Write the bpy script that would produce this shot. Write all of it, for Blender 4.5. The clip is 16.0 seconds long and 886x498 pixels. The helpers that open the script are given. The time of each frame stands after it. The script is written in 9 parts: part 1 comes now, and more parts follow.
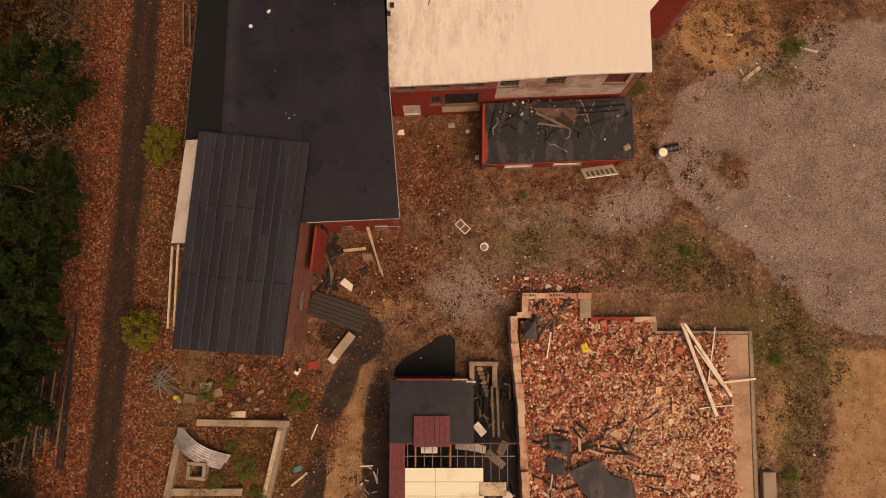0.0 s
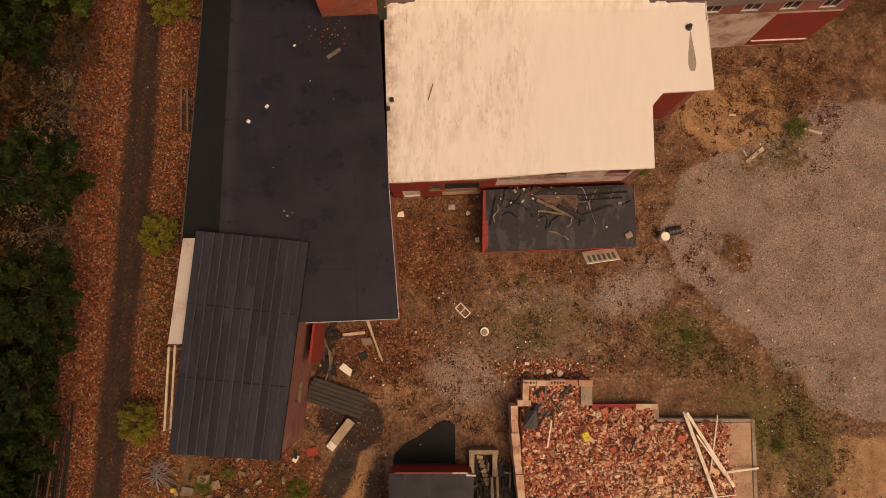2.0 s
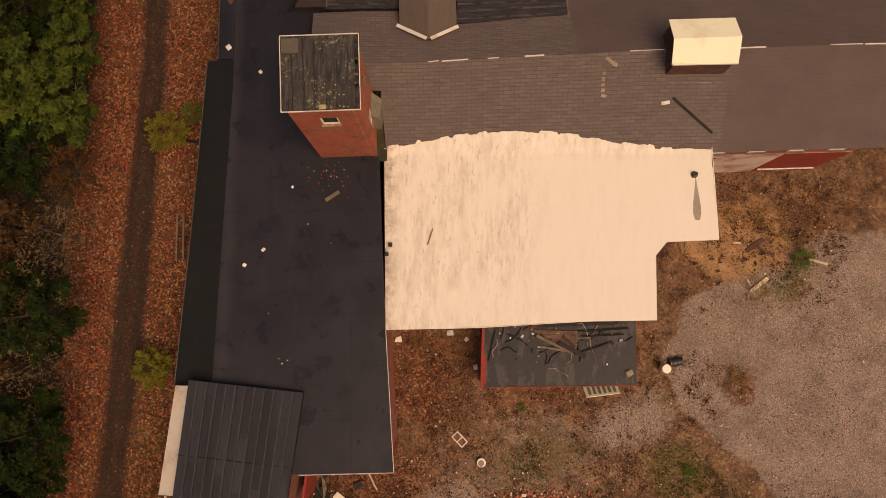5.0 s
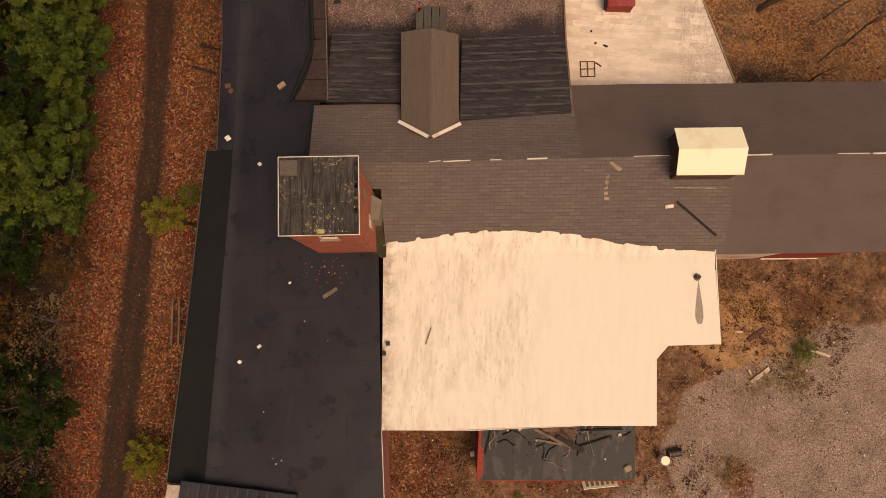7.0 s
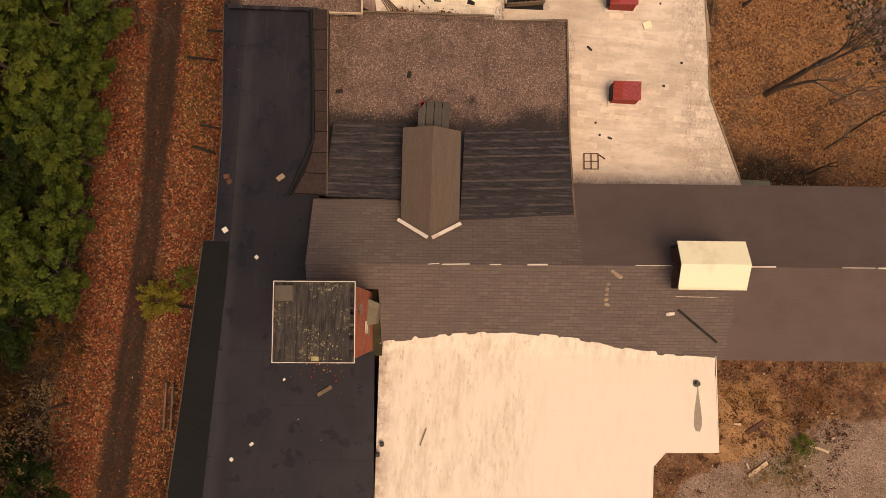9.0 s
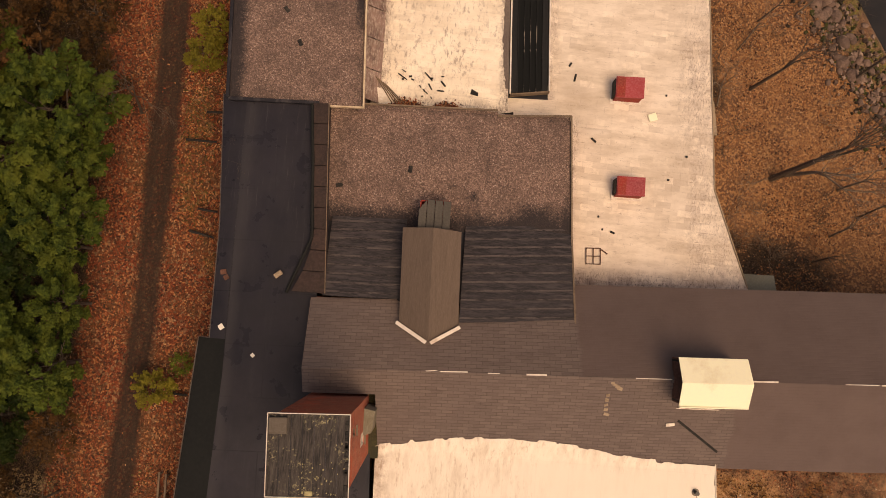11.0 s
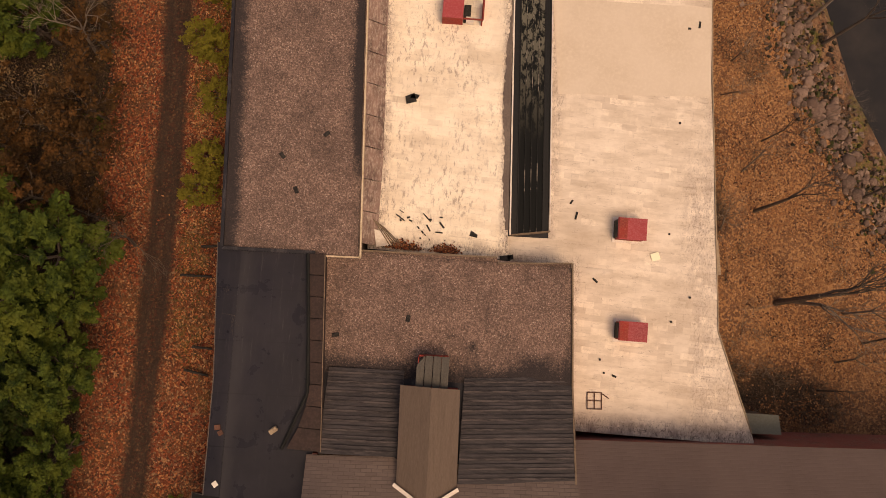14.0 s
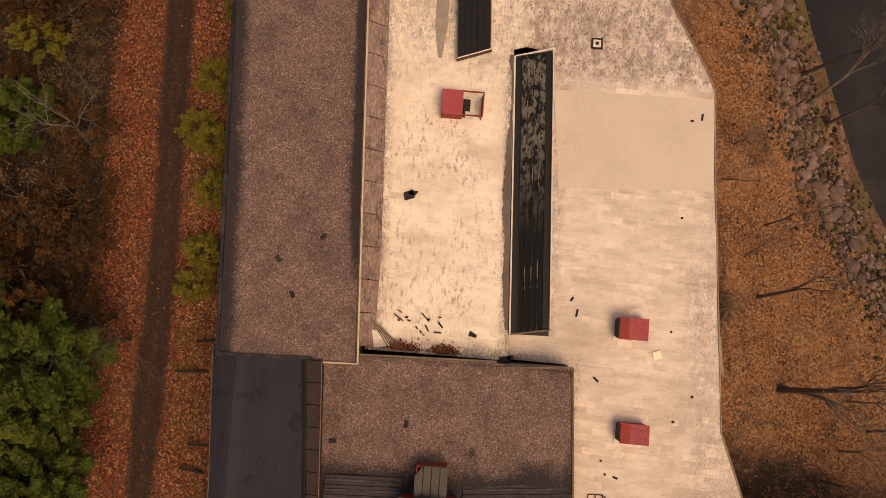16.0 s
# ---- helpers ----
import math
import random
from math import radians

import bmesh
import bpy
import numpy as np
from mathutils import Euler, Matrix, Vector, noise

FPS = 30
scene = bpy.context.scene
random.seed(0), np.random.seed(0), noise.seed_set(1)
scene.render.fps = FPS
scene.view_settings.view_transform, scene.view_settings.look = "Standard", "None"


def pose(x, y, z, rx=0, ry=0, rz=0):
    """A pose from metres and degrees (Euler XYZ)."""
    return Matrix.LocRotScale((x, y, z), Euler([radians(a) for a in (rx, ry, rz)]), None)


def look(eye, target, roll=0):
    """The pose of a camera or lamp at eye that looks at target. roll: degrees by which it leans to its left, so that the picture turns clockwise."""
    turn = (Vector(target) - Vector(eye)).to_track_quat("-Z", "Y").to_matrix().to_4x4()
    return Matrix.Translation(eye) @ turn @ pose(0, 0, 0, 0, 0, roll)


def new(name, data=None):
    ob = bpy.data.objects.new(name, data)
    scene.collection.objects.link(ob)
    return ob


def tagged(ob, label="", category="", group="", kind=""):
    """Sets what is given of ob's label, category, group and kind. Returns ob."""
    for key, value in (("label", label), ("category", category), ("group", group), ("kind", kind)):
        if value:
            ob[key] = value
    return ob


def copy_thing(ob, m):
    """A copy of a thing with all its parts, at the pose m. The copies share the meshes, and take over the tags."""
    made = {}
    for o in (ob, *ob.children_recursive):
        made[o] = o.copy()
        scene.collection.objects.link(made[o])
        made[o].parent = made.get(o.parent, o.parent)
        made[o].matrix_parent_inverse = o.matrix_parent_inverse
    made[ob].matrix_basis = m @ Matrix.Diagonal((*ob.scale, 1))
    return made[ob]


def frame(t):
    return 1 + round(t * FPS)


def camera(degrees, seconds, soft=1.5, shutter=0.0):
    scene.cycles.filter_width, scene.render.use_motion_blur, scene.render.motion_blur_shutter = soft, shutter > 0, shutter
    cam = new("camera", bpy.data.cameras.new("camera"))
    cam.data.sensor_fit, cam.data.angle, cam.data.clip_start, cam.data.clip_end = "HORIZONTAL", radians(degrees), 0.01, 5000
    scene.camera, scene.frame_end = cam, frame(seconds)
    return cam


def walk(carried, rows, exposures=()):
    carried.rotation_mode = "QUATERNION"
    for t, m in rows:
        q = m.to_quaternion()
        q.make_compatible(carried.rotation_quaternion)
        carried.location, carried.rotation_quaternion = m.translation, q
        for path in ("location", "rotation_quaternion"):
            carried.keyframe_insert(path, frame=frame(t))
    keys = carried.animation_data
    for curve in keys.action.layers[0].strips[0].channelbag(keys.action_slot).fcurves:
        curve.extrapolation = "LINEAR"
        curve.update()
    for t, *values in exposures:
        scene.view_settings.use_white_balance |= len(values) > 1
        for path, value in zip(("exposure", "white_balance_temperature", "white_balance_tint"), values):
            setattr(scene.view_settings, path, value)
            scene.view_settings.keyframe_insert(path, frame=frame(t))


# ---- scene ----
cam = camera(62.7, 16.0, soft=0.8)
METRES, EYE, TILT, LEAN, TURN = 48.0, 50.8, -84.3, 0.0, 0.0
ROWS = [
    (0.0, 0.0, 0.0, 0.0, 0.0, 0.0, -0.0),
    (0.5, 0.0002, 0.0025, 0.0303, 0.01, 0.02, -0.01),
    (1.0, 0.0004, 0.0049, 0.0621, 0.04, -0.05, -0.05),
    (1.5, 0.0007, 0.0075, 0.0936, 0.05, -0.11, -0.07),
    (2.0, 0.0014, 0.0101, 0.1244, 0.08, -0.13, -0.09),
    (2.5, 0.0017, 0.0124, 0.1541, 0.09, -0.09, -0.12),
    (3.0, 0.0024, 0.0151, 0.1848, 0.13, -0.11, -0.26),
    (5.5, 0.0034, 0.0296, 0.3387, 0.21, -0.2, -1.33),
    (6.0, 0.0026, 0.0326, 0.3688, 0.19, -0.19, -1.58),
    (6.5, 0.002, 0.0359, 0.3995, 0.2, -0.21, -1.85),
    (7.0, 0.0009, 0.0389, 0.4305, 0.19, -0.24, -2.12),
    (7.5, 0.0007, 0.0417, 0.461, 0.21, -0.25, -2.39),
    (8.0, 0.0002, 0.0446, 0.4913, 0.22, -0.26, -2.69),
    (8.5, -0.0007, 0.0474, 0.5217, 0.23, -0.27, -3.06),
    (9.0, -0.0018, 0.0504, 0.5525, 0.27, -0.31, -3.52),
    (11.5, -0.0107, 0.0662, 0.7106, 0.36, -0.61, -4.6),
    (12.0, -0.0127, 0.0695, 0.7426, 0.36, -0.68, -4.6),
    (12.5, -0.0144, 0.0726, 0.7741, 0.4, -0.7, -4.62),
    (13.0, -0.0164, 0.0757, 0.8053, 0.41, -0.72, -4.62),
    (13.5, -0.0183, 0.0792, 0.8362, 0.43, -0.71, -4.63),
    (14.0, -0.0203, 0.0826, 0.8666, 0.45, -0.68, -4.61),
    (14.5, -0.022, 0.0867, 0.8982, 0.49, -0.71, -4.62),
    (15.0, -0.0245, 0.0907, 0.9296, 0.48, -0.71, -4.62),
    (15.5, -0.0264, 0.0944, 0.962, 0.48, -0.73, -4.62),
    (16.0, -0.0282, 0.0978, 0.9942, 0.5, -0.72, -4.62),
]
walk(cam, [(t, pose(0, 0, EYE, TILT, LEAN, TURN) @ pose(METRES * x, METRES * y, METRES * z, 90 + pitch, roll, yaw)) for t, x, y, z, yaw, pitch, roll in ROWS],
     exposures=[(0.0, -0.16, 10000, 26), (3.0, -0.17, 10000, 26), (7.0, 0.08, 9700, 22), (9.0, 0.1, 9700, 22), (12.5, 0.16, 9800, 24), (16.0, -0.03, 9800, 25)])

# ---- world and sun: a soft, hazy autumn sky ----
SUN_AZ, SUN_EL = 135.0, 64.0
world = bpy.data.worlds.new("sky")
scene.world = world
world.use_nodes = True
sky = world.node_tree.nodes.new("ShaderNodeTexSky")
sky.sky_type, sky.sun_disc = "NISHITA", False
sky.sun_elevation, sky.sun_rotation = radians(SUN_EL), radians(SUN_AZ)
sky.dust_density, sky.air_density = 4.0, 1.0
background = world.node_tree.nodes["Background"]
background.inputs["Strength"].default_value = 0.11
world.node_tree.links.new(sky.outputs["Color"], background.inputs["Color"])
lamp = bpy.data.lights.new("sun", "SUN")
lamp.energy, lamp.angle, lamp.color = 1.5, radians(35), (1.0, 0.86, 0.7)
sun_way = Vector((math.cos(radians(SUN_EL)) * math.sin(radians(SUN_AZ)), math.cos(radians(SUN_EL)) * math.cos(radians(SUN_AZ)), math.sin(radians(SUN_EL))))
sun = new("sun", lamp)
sun.matrix_basis = look(sun_way * 80, (0, 0, 0))


# ---- materials ----
class Nodes:
    """A material's node tree with short calls for the nodes used here."""

    def __init__(self, name, rough=0.8, metal=0.0):
        self.mat = bpy.data.materials.new(name)
        self.mat.use_nodes = True
        self.tree = self.mat.node_tree
        self.shader = self.tree.nodes["Principled BSDF"]
        self.shader.inputs["Roughness"].default_value = rough
        self.shader.inputs["Metallic"].default_value = metal
        self.shader.inputs["Specular IOR Level"].default_value = 0.3
        self.place = self.tree.nodes.new("ShaderNodeNewGeometry").outputs["Position"]

    def link(self, a, b):
        self.tree.links.new(a, b)

    def add(self, kind, **sockets):
        node = self.tree.nodes.new(kind)
        for key, value in sockets.items():
            socket = node.inputs[key.replace("_", " ")]
            if hasattr(value, "is_output"):
                self.link(value, socket)
            else:
                socket.default_value = value
        return node

    def stretch(self, sx, sy, sz, rz=0.0, source=None):
        m = self.add("ShaderNodeMapping", Vector=source or self.place)
        m.inputs["Scale"].default_value = (sx, sy, sz)
        m.inputs["Rotation"].default_value = (0, 0, radians(rz))
        return m.outputs["Vector"]

    def noise(self, scale, detail=4.0, rough=0.6, vector=None):
        return self.add("ShaderNodeTexNoise", Vector=vector or self.place, Scale=scale, Detail=detail, Roughness=rough).outputs["Fac"]

    def ramp(self, fac, lo, hi):
        return self.add("ShaderNodeMapRange", Value=fac, From_Min=lo, From_Max=hi).outputs["Result"]

    def mix(self, fac, a, b, mode="MIX"):
        node = self.tree.nodes.new("ShaderNodeMix")
        node.data_type, node.blend_type = "RGBA", mode
        for i, value in ((0, fac), (6, a), (7, b)):
            if hasattr(value, "is_output"):
                self.link(value, node.inputs[i])
            else:
                node.inputs[i].default_value = (*value, 1.0) if isinstance(value, tuple) and len(value) == 3 else value
        return node.outputs[2]

    def math(self, op, a, b=0.0):
        node = self.tree.nodes.new("ShaderNodeMath")
        node.operation, node.use_clamp = op, True
        for i, value in ((0, a), (1, b)):
            if hasattr(value, "is_output"):
                self.link(value, node.inputs[i])
            else:
                node.inputs[i].default_value = value
        return node.outputs[0]

    def attribute(self, name):
        node = self.tree.nodes.new("ShaderNodeAttribute")
        node.attribute_name = name
        return node.outputs["Fac"]

    def bump(self, height, distance, strength=0.6):
        b = self.add("ShaderNodeBump", Height=height, Distance=distance, Strength=strength)
        self.link(b.outputs["Normal"], self.shader.inputs["Normal"])

    def colour(self, c):
        self.link(c, self.shader.inputs["Base Color"])
        return self.mat


def surface(name, base, stain, grain, rough=0.8, metal=0.0, big=0.35, fine=9.0, relief=0.01, edge=(0.42, 0.66), vary=0.0, along=(1, 1, 1)):
    """A worn surface: base colour, stains of their own outline, fine grain and relief; vary shifts each piece a little."""
    n = Nodes(name, rough, metal)
    where = n.stretch(*along)
    small = n.noise(fine, 5, 0.7, where)
    c = n.mix(n.ramp(n.noise(big, 6, 0.65, where), *edge), base, stain)
    c = n.mix(n.ramp(small, 0.45, 0.8), c, grain)
    if vary:
        lucky = n.tree.nodes.new("ShaderNodeObjectInfo").outputs["Random"]
        c = n.mix(n.math("MULTIPLY", lucky, vary), c, stain)
    n.bump(small, relief)
    return n.colour(c)


def bricks(name, base, dark, mortar, wall_angle, painted=None, paint_edge=(0.45, 0.55), sx=0.42, sy=0.2):
    """Weathered brickwork on an upright wall whose length lies at wall_angle degrees from x."""
    n = Nodes(name, 0.9)
    split = n.add("ShaderNodeSeparateXYZ", Vector=n.stretch(1, 1, 1, -wall_angle))
    flat = n.add("ShaderNodeCombineXYZ", X=split.outputs["X"], Y=split.outputs["Z"]).outputs["Vector"]
    tex = n.add("ShaderNodeTexBrick", Vector=flat, Scale=1.0)
    tex.inputs["Brick Width"].default_value, tex.inputs["Row Height"].default_value = 0.24, 0.085
    tex.inputs["Mortar Size"].default_value = 0.008
    tex.inputs["Color1"].default_value, tex.inputs["Color2"].default_value, tex.inputs["Mortar"].default_value = (*base, 1), (*dark, 1), (*mortar, 1)
    c = n.mix(n.ramp(n.noise(0.9, 6), 0.45, 0.75), tex.outputs["Color"], dark)
    if painted:
        c = n.mix(n.ramp(n.noise(0.5, 7, 0.7), *paint_edge), c, painted)
    c = n.mix(n.ramp(n.noise(14, 4), 0.5, 0.9), c, mortar)
    n.bump(tex.outputs["Fac"], -0.012)
    return n.colour(c)


def black_rubber():
    n = Nodes("black_roofing", 0.6)
    n.shader.inputs["Specular IOR Level"].default_value = 0.2
    c = n.mix(n.ramp(n.noise(0.3, 6, 0.65), 0.4, 0.68), (0.0158, 0.0152, 0.02), (0.0245, 0.023, 0.029))
    # Soft pale stripe along the roof fold: its sheen painted into the colour.
    wide = n.add("ShaderNodeSeparateXYZ", Vector=n.place).outputs["X"]
    wob = n.noise(0.5, 5, 0.6)
    near = n.tree.nodes.new("ShaderNodeMath")
    near.operation = "MULTIPLY_ADD"
    n.link(wob, near.inputs[0])
    near.inputs[1].default_value = 0.9
    n.link(wide, near.inputs[2])
    gap = n.tree.nodes.new("ShaderNodeMath")
    gap.operation = "ABSOLUTE"
    shift = n.tree.nodes.new("ShaderNodeMath")
    shift.operation = "ADD"
    n.link(near.outputs[0], shift.inputs[0])
    shift.inputs[1].default_value = 12.3
    n.link(shift.outputs[0], gap.inputs[0])
    c = n.mix(n.math("MULTIPLY", n.ramp(gap.outputs[0], 0.6, 0.0), 0.55), c, (0.04, 0.038, 0.041))
    streak = n.noise(1.1, 8, 0.75, n.stretch(1.6, 0.22, 1))
    c = n.mix(n.math("MULTIPLY", n.ramp(streak, 0.54, 0.74), 0.8), c, (0.03, 0.03, 0.035))
    c = n.mix(n.ramp(n.noise(5, 7, 0.8), 0.62, 0.74), c, (0.03, 0.027, 0.026))
    lap = n.add("ShaderNodeTexBrick", Vector=n.stretch(1, 1, 1, -2), Scale=1.0)
    lap.inputs["Brick Width"].default_value, lap.inputs["Row Height"].default_value, lap.inputs["Mortar Size"].default_value = 9.5, 3.05, 0.035
    c = n.mix(n.math("MULTIPLY", n.math("MULTIPLY", lap.outputs["Fac"], n.ramp(n.noise(0.4, 4), 0.35, 0.6)), 0.6), c, (0.007, 0.007, 0.009))
    scuff = n.noise(1.6, 8, 0.8, n.stretch(3.2, 0.18, 1, 3))
    c = n.mix(n.math("MULTIPLY", n.math("MULTIPLY", n.ramp(scuff, 0.58, 0.68), n.ramp(n.add("ShaderNodeSeparateXYZ", Vector=n.place).outputs["Y"], 30, 40)), 0.7), c, (0.07, 0.064, 0.066))
    n.link(n.ramp(n.noise(0.7, 6), 0.2, 0.9), n.shader.inputs["Roughness"])
    n.bump(n.noise(1.2, 4), 0.02, 0.4)
    return n.colour(c)


RUBBER = black_rubber()
RUBBER_OLD = surface("old_black_membrane", (0.011, 0.0105, 0.0135), (0.042, 0.037, 0.04), (0.024, 0.022, 0.025), 0.5, big=0.9, fine=5.0, relief=0.012, edge=(0.53, 0.58), along=(1.4, 0.6, 1))
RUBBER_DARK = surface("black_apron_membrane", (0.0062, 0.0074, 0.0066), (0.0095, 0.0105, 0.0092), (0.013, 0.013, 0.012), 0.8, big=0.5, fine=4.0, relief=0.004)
SHED_RIB = surface("worn_sheet_rib", (0.042, 0.041, 0.048), (0.02, 0.02, 0.024), (0.07, 0.066, 0.07), 0.5, big=1.2, fine=6.0, relief=0.004, along=(1.5, 0.3, 1))
SHED_METAL = surface("dark_ribbed_sheet", (0.031, 0.031, 0.038), (0.014, 0.014, 0.018), (0.046, 0.044, 0.05), 0.5, big=0.6, fine=6.0, relief=0.004, vary=0.9, along=(1.5, 0.25, 1))
CREAM = surface("cream_sheet", (0.86, 0.83, 0.6), (0.66, 0.55, 0.35), (0.82, 0.79, 0.6), 0.6, big=0.5, fine=7.0, relief=0.003, edge=(0.55, 0.75))
BEIGE_CORR = surface("pale_corrugated_sheet", (0.55, 0.48, 0.4), (0.4, 0.3, 0.22), (0.6, 0.52, 0.45), 0.6, big=0.7, fine=6.0, relief=0.003, edge=(0.5, 0.7))
RED_PAINT = surface("weathered_red_paint", (0.3, 0.028, 0.02), (0.2, 0.035, 0.025), (0.36, 0.1, 0.07), 0.75, big=0.9, fine=10.0, relief=0.006)
RED_SHEET = surface("dull_maroon_sheet", (0.17, 0.035, 0.04), (0.11, 0.03, 0.03), (0.22, 0.08, 0.07), 0.55, big=0.8, fine=8.0, relief=0.003, along=(3, 0.4, 1))
WHITE_PAINT = surface("chalky_white_paint", (0.72, 0.66, 0.58), (0.45, 0.33, 0.24), (0.6, 0.5, 0.4), 0.8, big=1.0, fine=8.0, relief=0.004, edge=(0.5, 0.72))
PALE_WOOD = surface("bare_pale_timber", (0.58, 0.46, 0.32), (0.4, 0.28, 0.17), (0.66, 0.56, 0.42), 0.85, big=1.2, fine=12.0, relief=0.005)
BLEACHED = surface("bleached_timber", (0.8, 0.7, 0.54), (0.6, 0.47, 0.32), (0.84, 0.76, 0.62), 0.85, big=1.2, fine=12.0, relief=0.005)
GREY_WOOD = surface("weathered_grey_timber", (0.18, 0.13, 0.09), (0.1, 0.07, 0.05), (0.25, 0.19, 0.13), 0.9, big=1.2, fine=12.0, relief=0.006)
CONCRETE = surface("stained_concrete", (0.33, 0.25, 0.17), (0.17, 0.12, 0.08), (0.4, 0.32, 0.23), 0.95, big=0.8, fine=9.0, relief=0.012)
STEEL = surface("dull_steel", (0.12, 0.11, 0.1), (0.09, 0.05, 0.03), (0.2, 0.18, 0.16), 0.5, 0.7, big=1.5, fine=10.0, relief=0.003)
STAINED = surface("stained_flaking_gutter", (0.24, 0.155, 0.13), (0.07, 0.042, 0.036), (0.55, 0.44, 0.36), 0.8, big=1.5, fine=6.0, relief=0.01, along=(1.5, 0.5, 1))
KERB = surface("dark_rusty_kerb", (0.05, 0.03, 0.025), (0.022, 0.016, 0.014), (0.1, 0.06, 0.05), 0.8, big=1.3, fine=6.0, relief=0.01, vary=0.5)
RUST = surface("rusted_sheet", (0.13, 0.055, 0.035), (0.06, 0.03, 0.022), (0.2, 0.11, 0.08), 0.85, big=1.1, fine=7.0, relief=0.008, vary=0.5)
LICHEN = surface("pale_lichen", (0.42, 0.36, 0.18), (0.25, 0.21, 0.1), (0.55, 0.5, 0.3), 0.95, big=3.0, fine=14.0, relief=0.01)
ZINC = surface("galvanised_sheet", (0.4, 0.38, 0.36), (0.2, 0.15, 0.11), (0.5, 0.47, 0.44), 0.4, 0.6, big=0.9, fine=8.0, relief=0.003)
CHAR = surface("charred_timber", (0.012, 0.011, 0.01), (0.03, 0.026, 0.022), (0.05, 0.045, 0.04), 0.8, big=1.5, fine=8.0, relief=0.02)
PLASTIC_WHITE = surface("white_plastic", (0.75, 0.7, 0.6), (0.6, 0.52, 0.42), (0.8, 0.76, 0.68), 0.5, big=2.0, fine=12.0, relief=0.002, edge=(0.6, 0.8))
PLASTIC_BLACK = surface("black_plastic", (0.015, 0.015, 0.016), (0.03, 0.028, 0.026), (0.05, 0.045, 0.04), 0.4, big=2.0, fine=12.0, relief=0.002)
YELLOW = surface("yellow_plastic", (0.7, 0.5, 0.04), (0.5, 0.33, 0.03), (0.75, 0.6, 0.1), 0.5, big=2.0, fine=9.0, relief=0.003)
BRICK_TOWER = bricks("tower_brick_south", (0.42, 0.085, 0.042), (0.22, 0.05, 0.03), (0.44, 0.22, 0.14), 0, painted=(0.45, 0.085, 0.042), paint_edge=(0.5, 0.6))
BRICK_TOWER_E = bricks("tower_brick_side", (0.44, 0.09, 0.045), (0.24, 0.055, 0.033), (0.46, 0.23, 0.15), 90, painted=(0.47, 0.09, 0.045), paint_edge=(0.5, 0.6))
BRICK_WALL = bricks("mill_brick", (0.3, 0.1, 0.07), (0.2, 0.06, 0.045), (0.38, 0.26, 0.2), 2, painted=(0.34, 0.1, 0.075))
BRICK_SIDE = bricks("mill_brick_side", (0.3, 0.08, 0.055), (0.18, 0.05, 0.04), (0.36, 0.22, 0.17), 90, painted=(0.36, 0.12, 0.09))
BRICK_WHITED = bricks("whitewashed_brick", (0.4, 0.15, 0.11), (0.32, 0.1, 0.07), (0.5, 0.4, 0.32), 2, painted=(0.66, 0.52, 0.42), paint_edge=(0.38, 0.55))

glass = Nodes("dark_glass", 0.12)
glass.shader.inputs["Specular IOR Level"].default_value = 0.6
GLASS = glass.colour(glass.mix(glass.ramp(glass.noise(3.0), 0.4, 0.7), (0.012, 0.012, 0.013), (0.05, 0.045, 0.04)))


def white_membrane():
    n = Nodes("white_roof_membrane", 0.7)
    streak = n.noise(1.3, 6, 0.7, n.stretch(1.6, 0.35, 1))
    where = n.add("ShaderNodeSeparateXYZ", Vector=n.place)
    weathered = n.math("ADD", n.ramp(where.outputs["X"], 6.5, 4.0), n.math("MULTIPLY", n.ramp(where.outputs["Y"], 24.3, 25.2), 0.8))
    c = n.mix(n.math("MULTIPLY", n.ramp(streak, 0.44, 0.66), n.math("ADD", n.math("MULTIPLY", weathered, 0.8), 0.2)), (0.785, 0.708, 0.59), (0.64, 0.55, 0.44))
    c = n.mix(n.math("MULTIPLY", n.ramp(n.noise(3.0, 7, 0.75, n.stretch(2.2, 0.5, 1)), 0.55, 0.64), n.math("MULTIPLY", weathered, 0.75)), c, (0.52, 0.41, 0.31))
    c = n.mix(n.ramp(n.noise(0.28, 5), 0.5, 0.7), c, (0.785, 0.7, 0.585))
    edge_dirt = n.math("MULTIPLY", n.ramp(where.outputs["X"], -2.4, -3.2), n.ramp(n.noise(1.2, 7, 0.75), 0.4, 0.6))
    c = n.mix(n.math("MULTIPLY", edge_dirt, 0.7), c, (0.3, 0.2, 0.14))
    seam = n.add("ShaderNodeTexBrick", Vector=n.place, Scale=1.0)
    seam.inputs["Brick Width"].default_value, seam.inputs["Row Height"].default_value, seam.inputs["Mortar Size"].default_value = 1.9, 3.1, 0.025
    c = n.mix(n.math("MULTIPLY", seam.outputs["Fac"], 0.06), c, (0.5, 0.4, 0.3))
    n.bump(n.noise(2.5, 4), 0.03, 0.4)
    return n.colour(c)


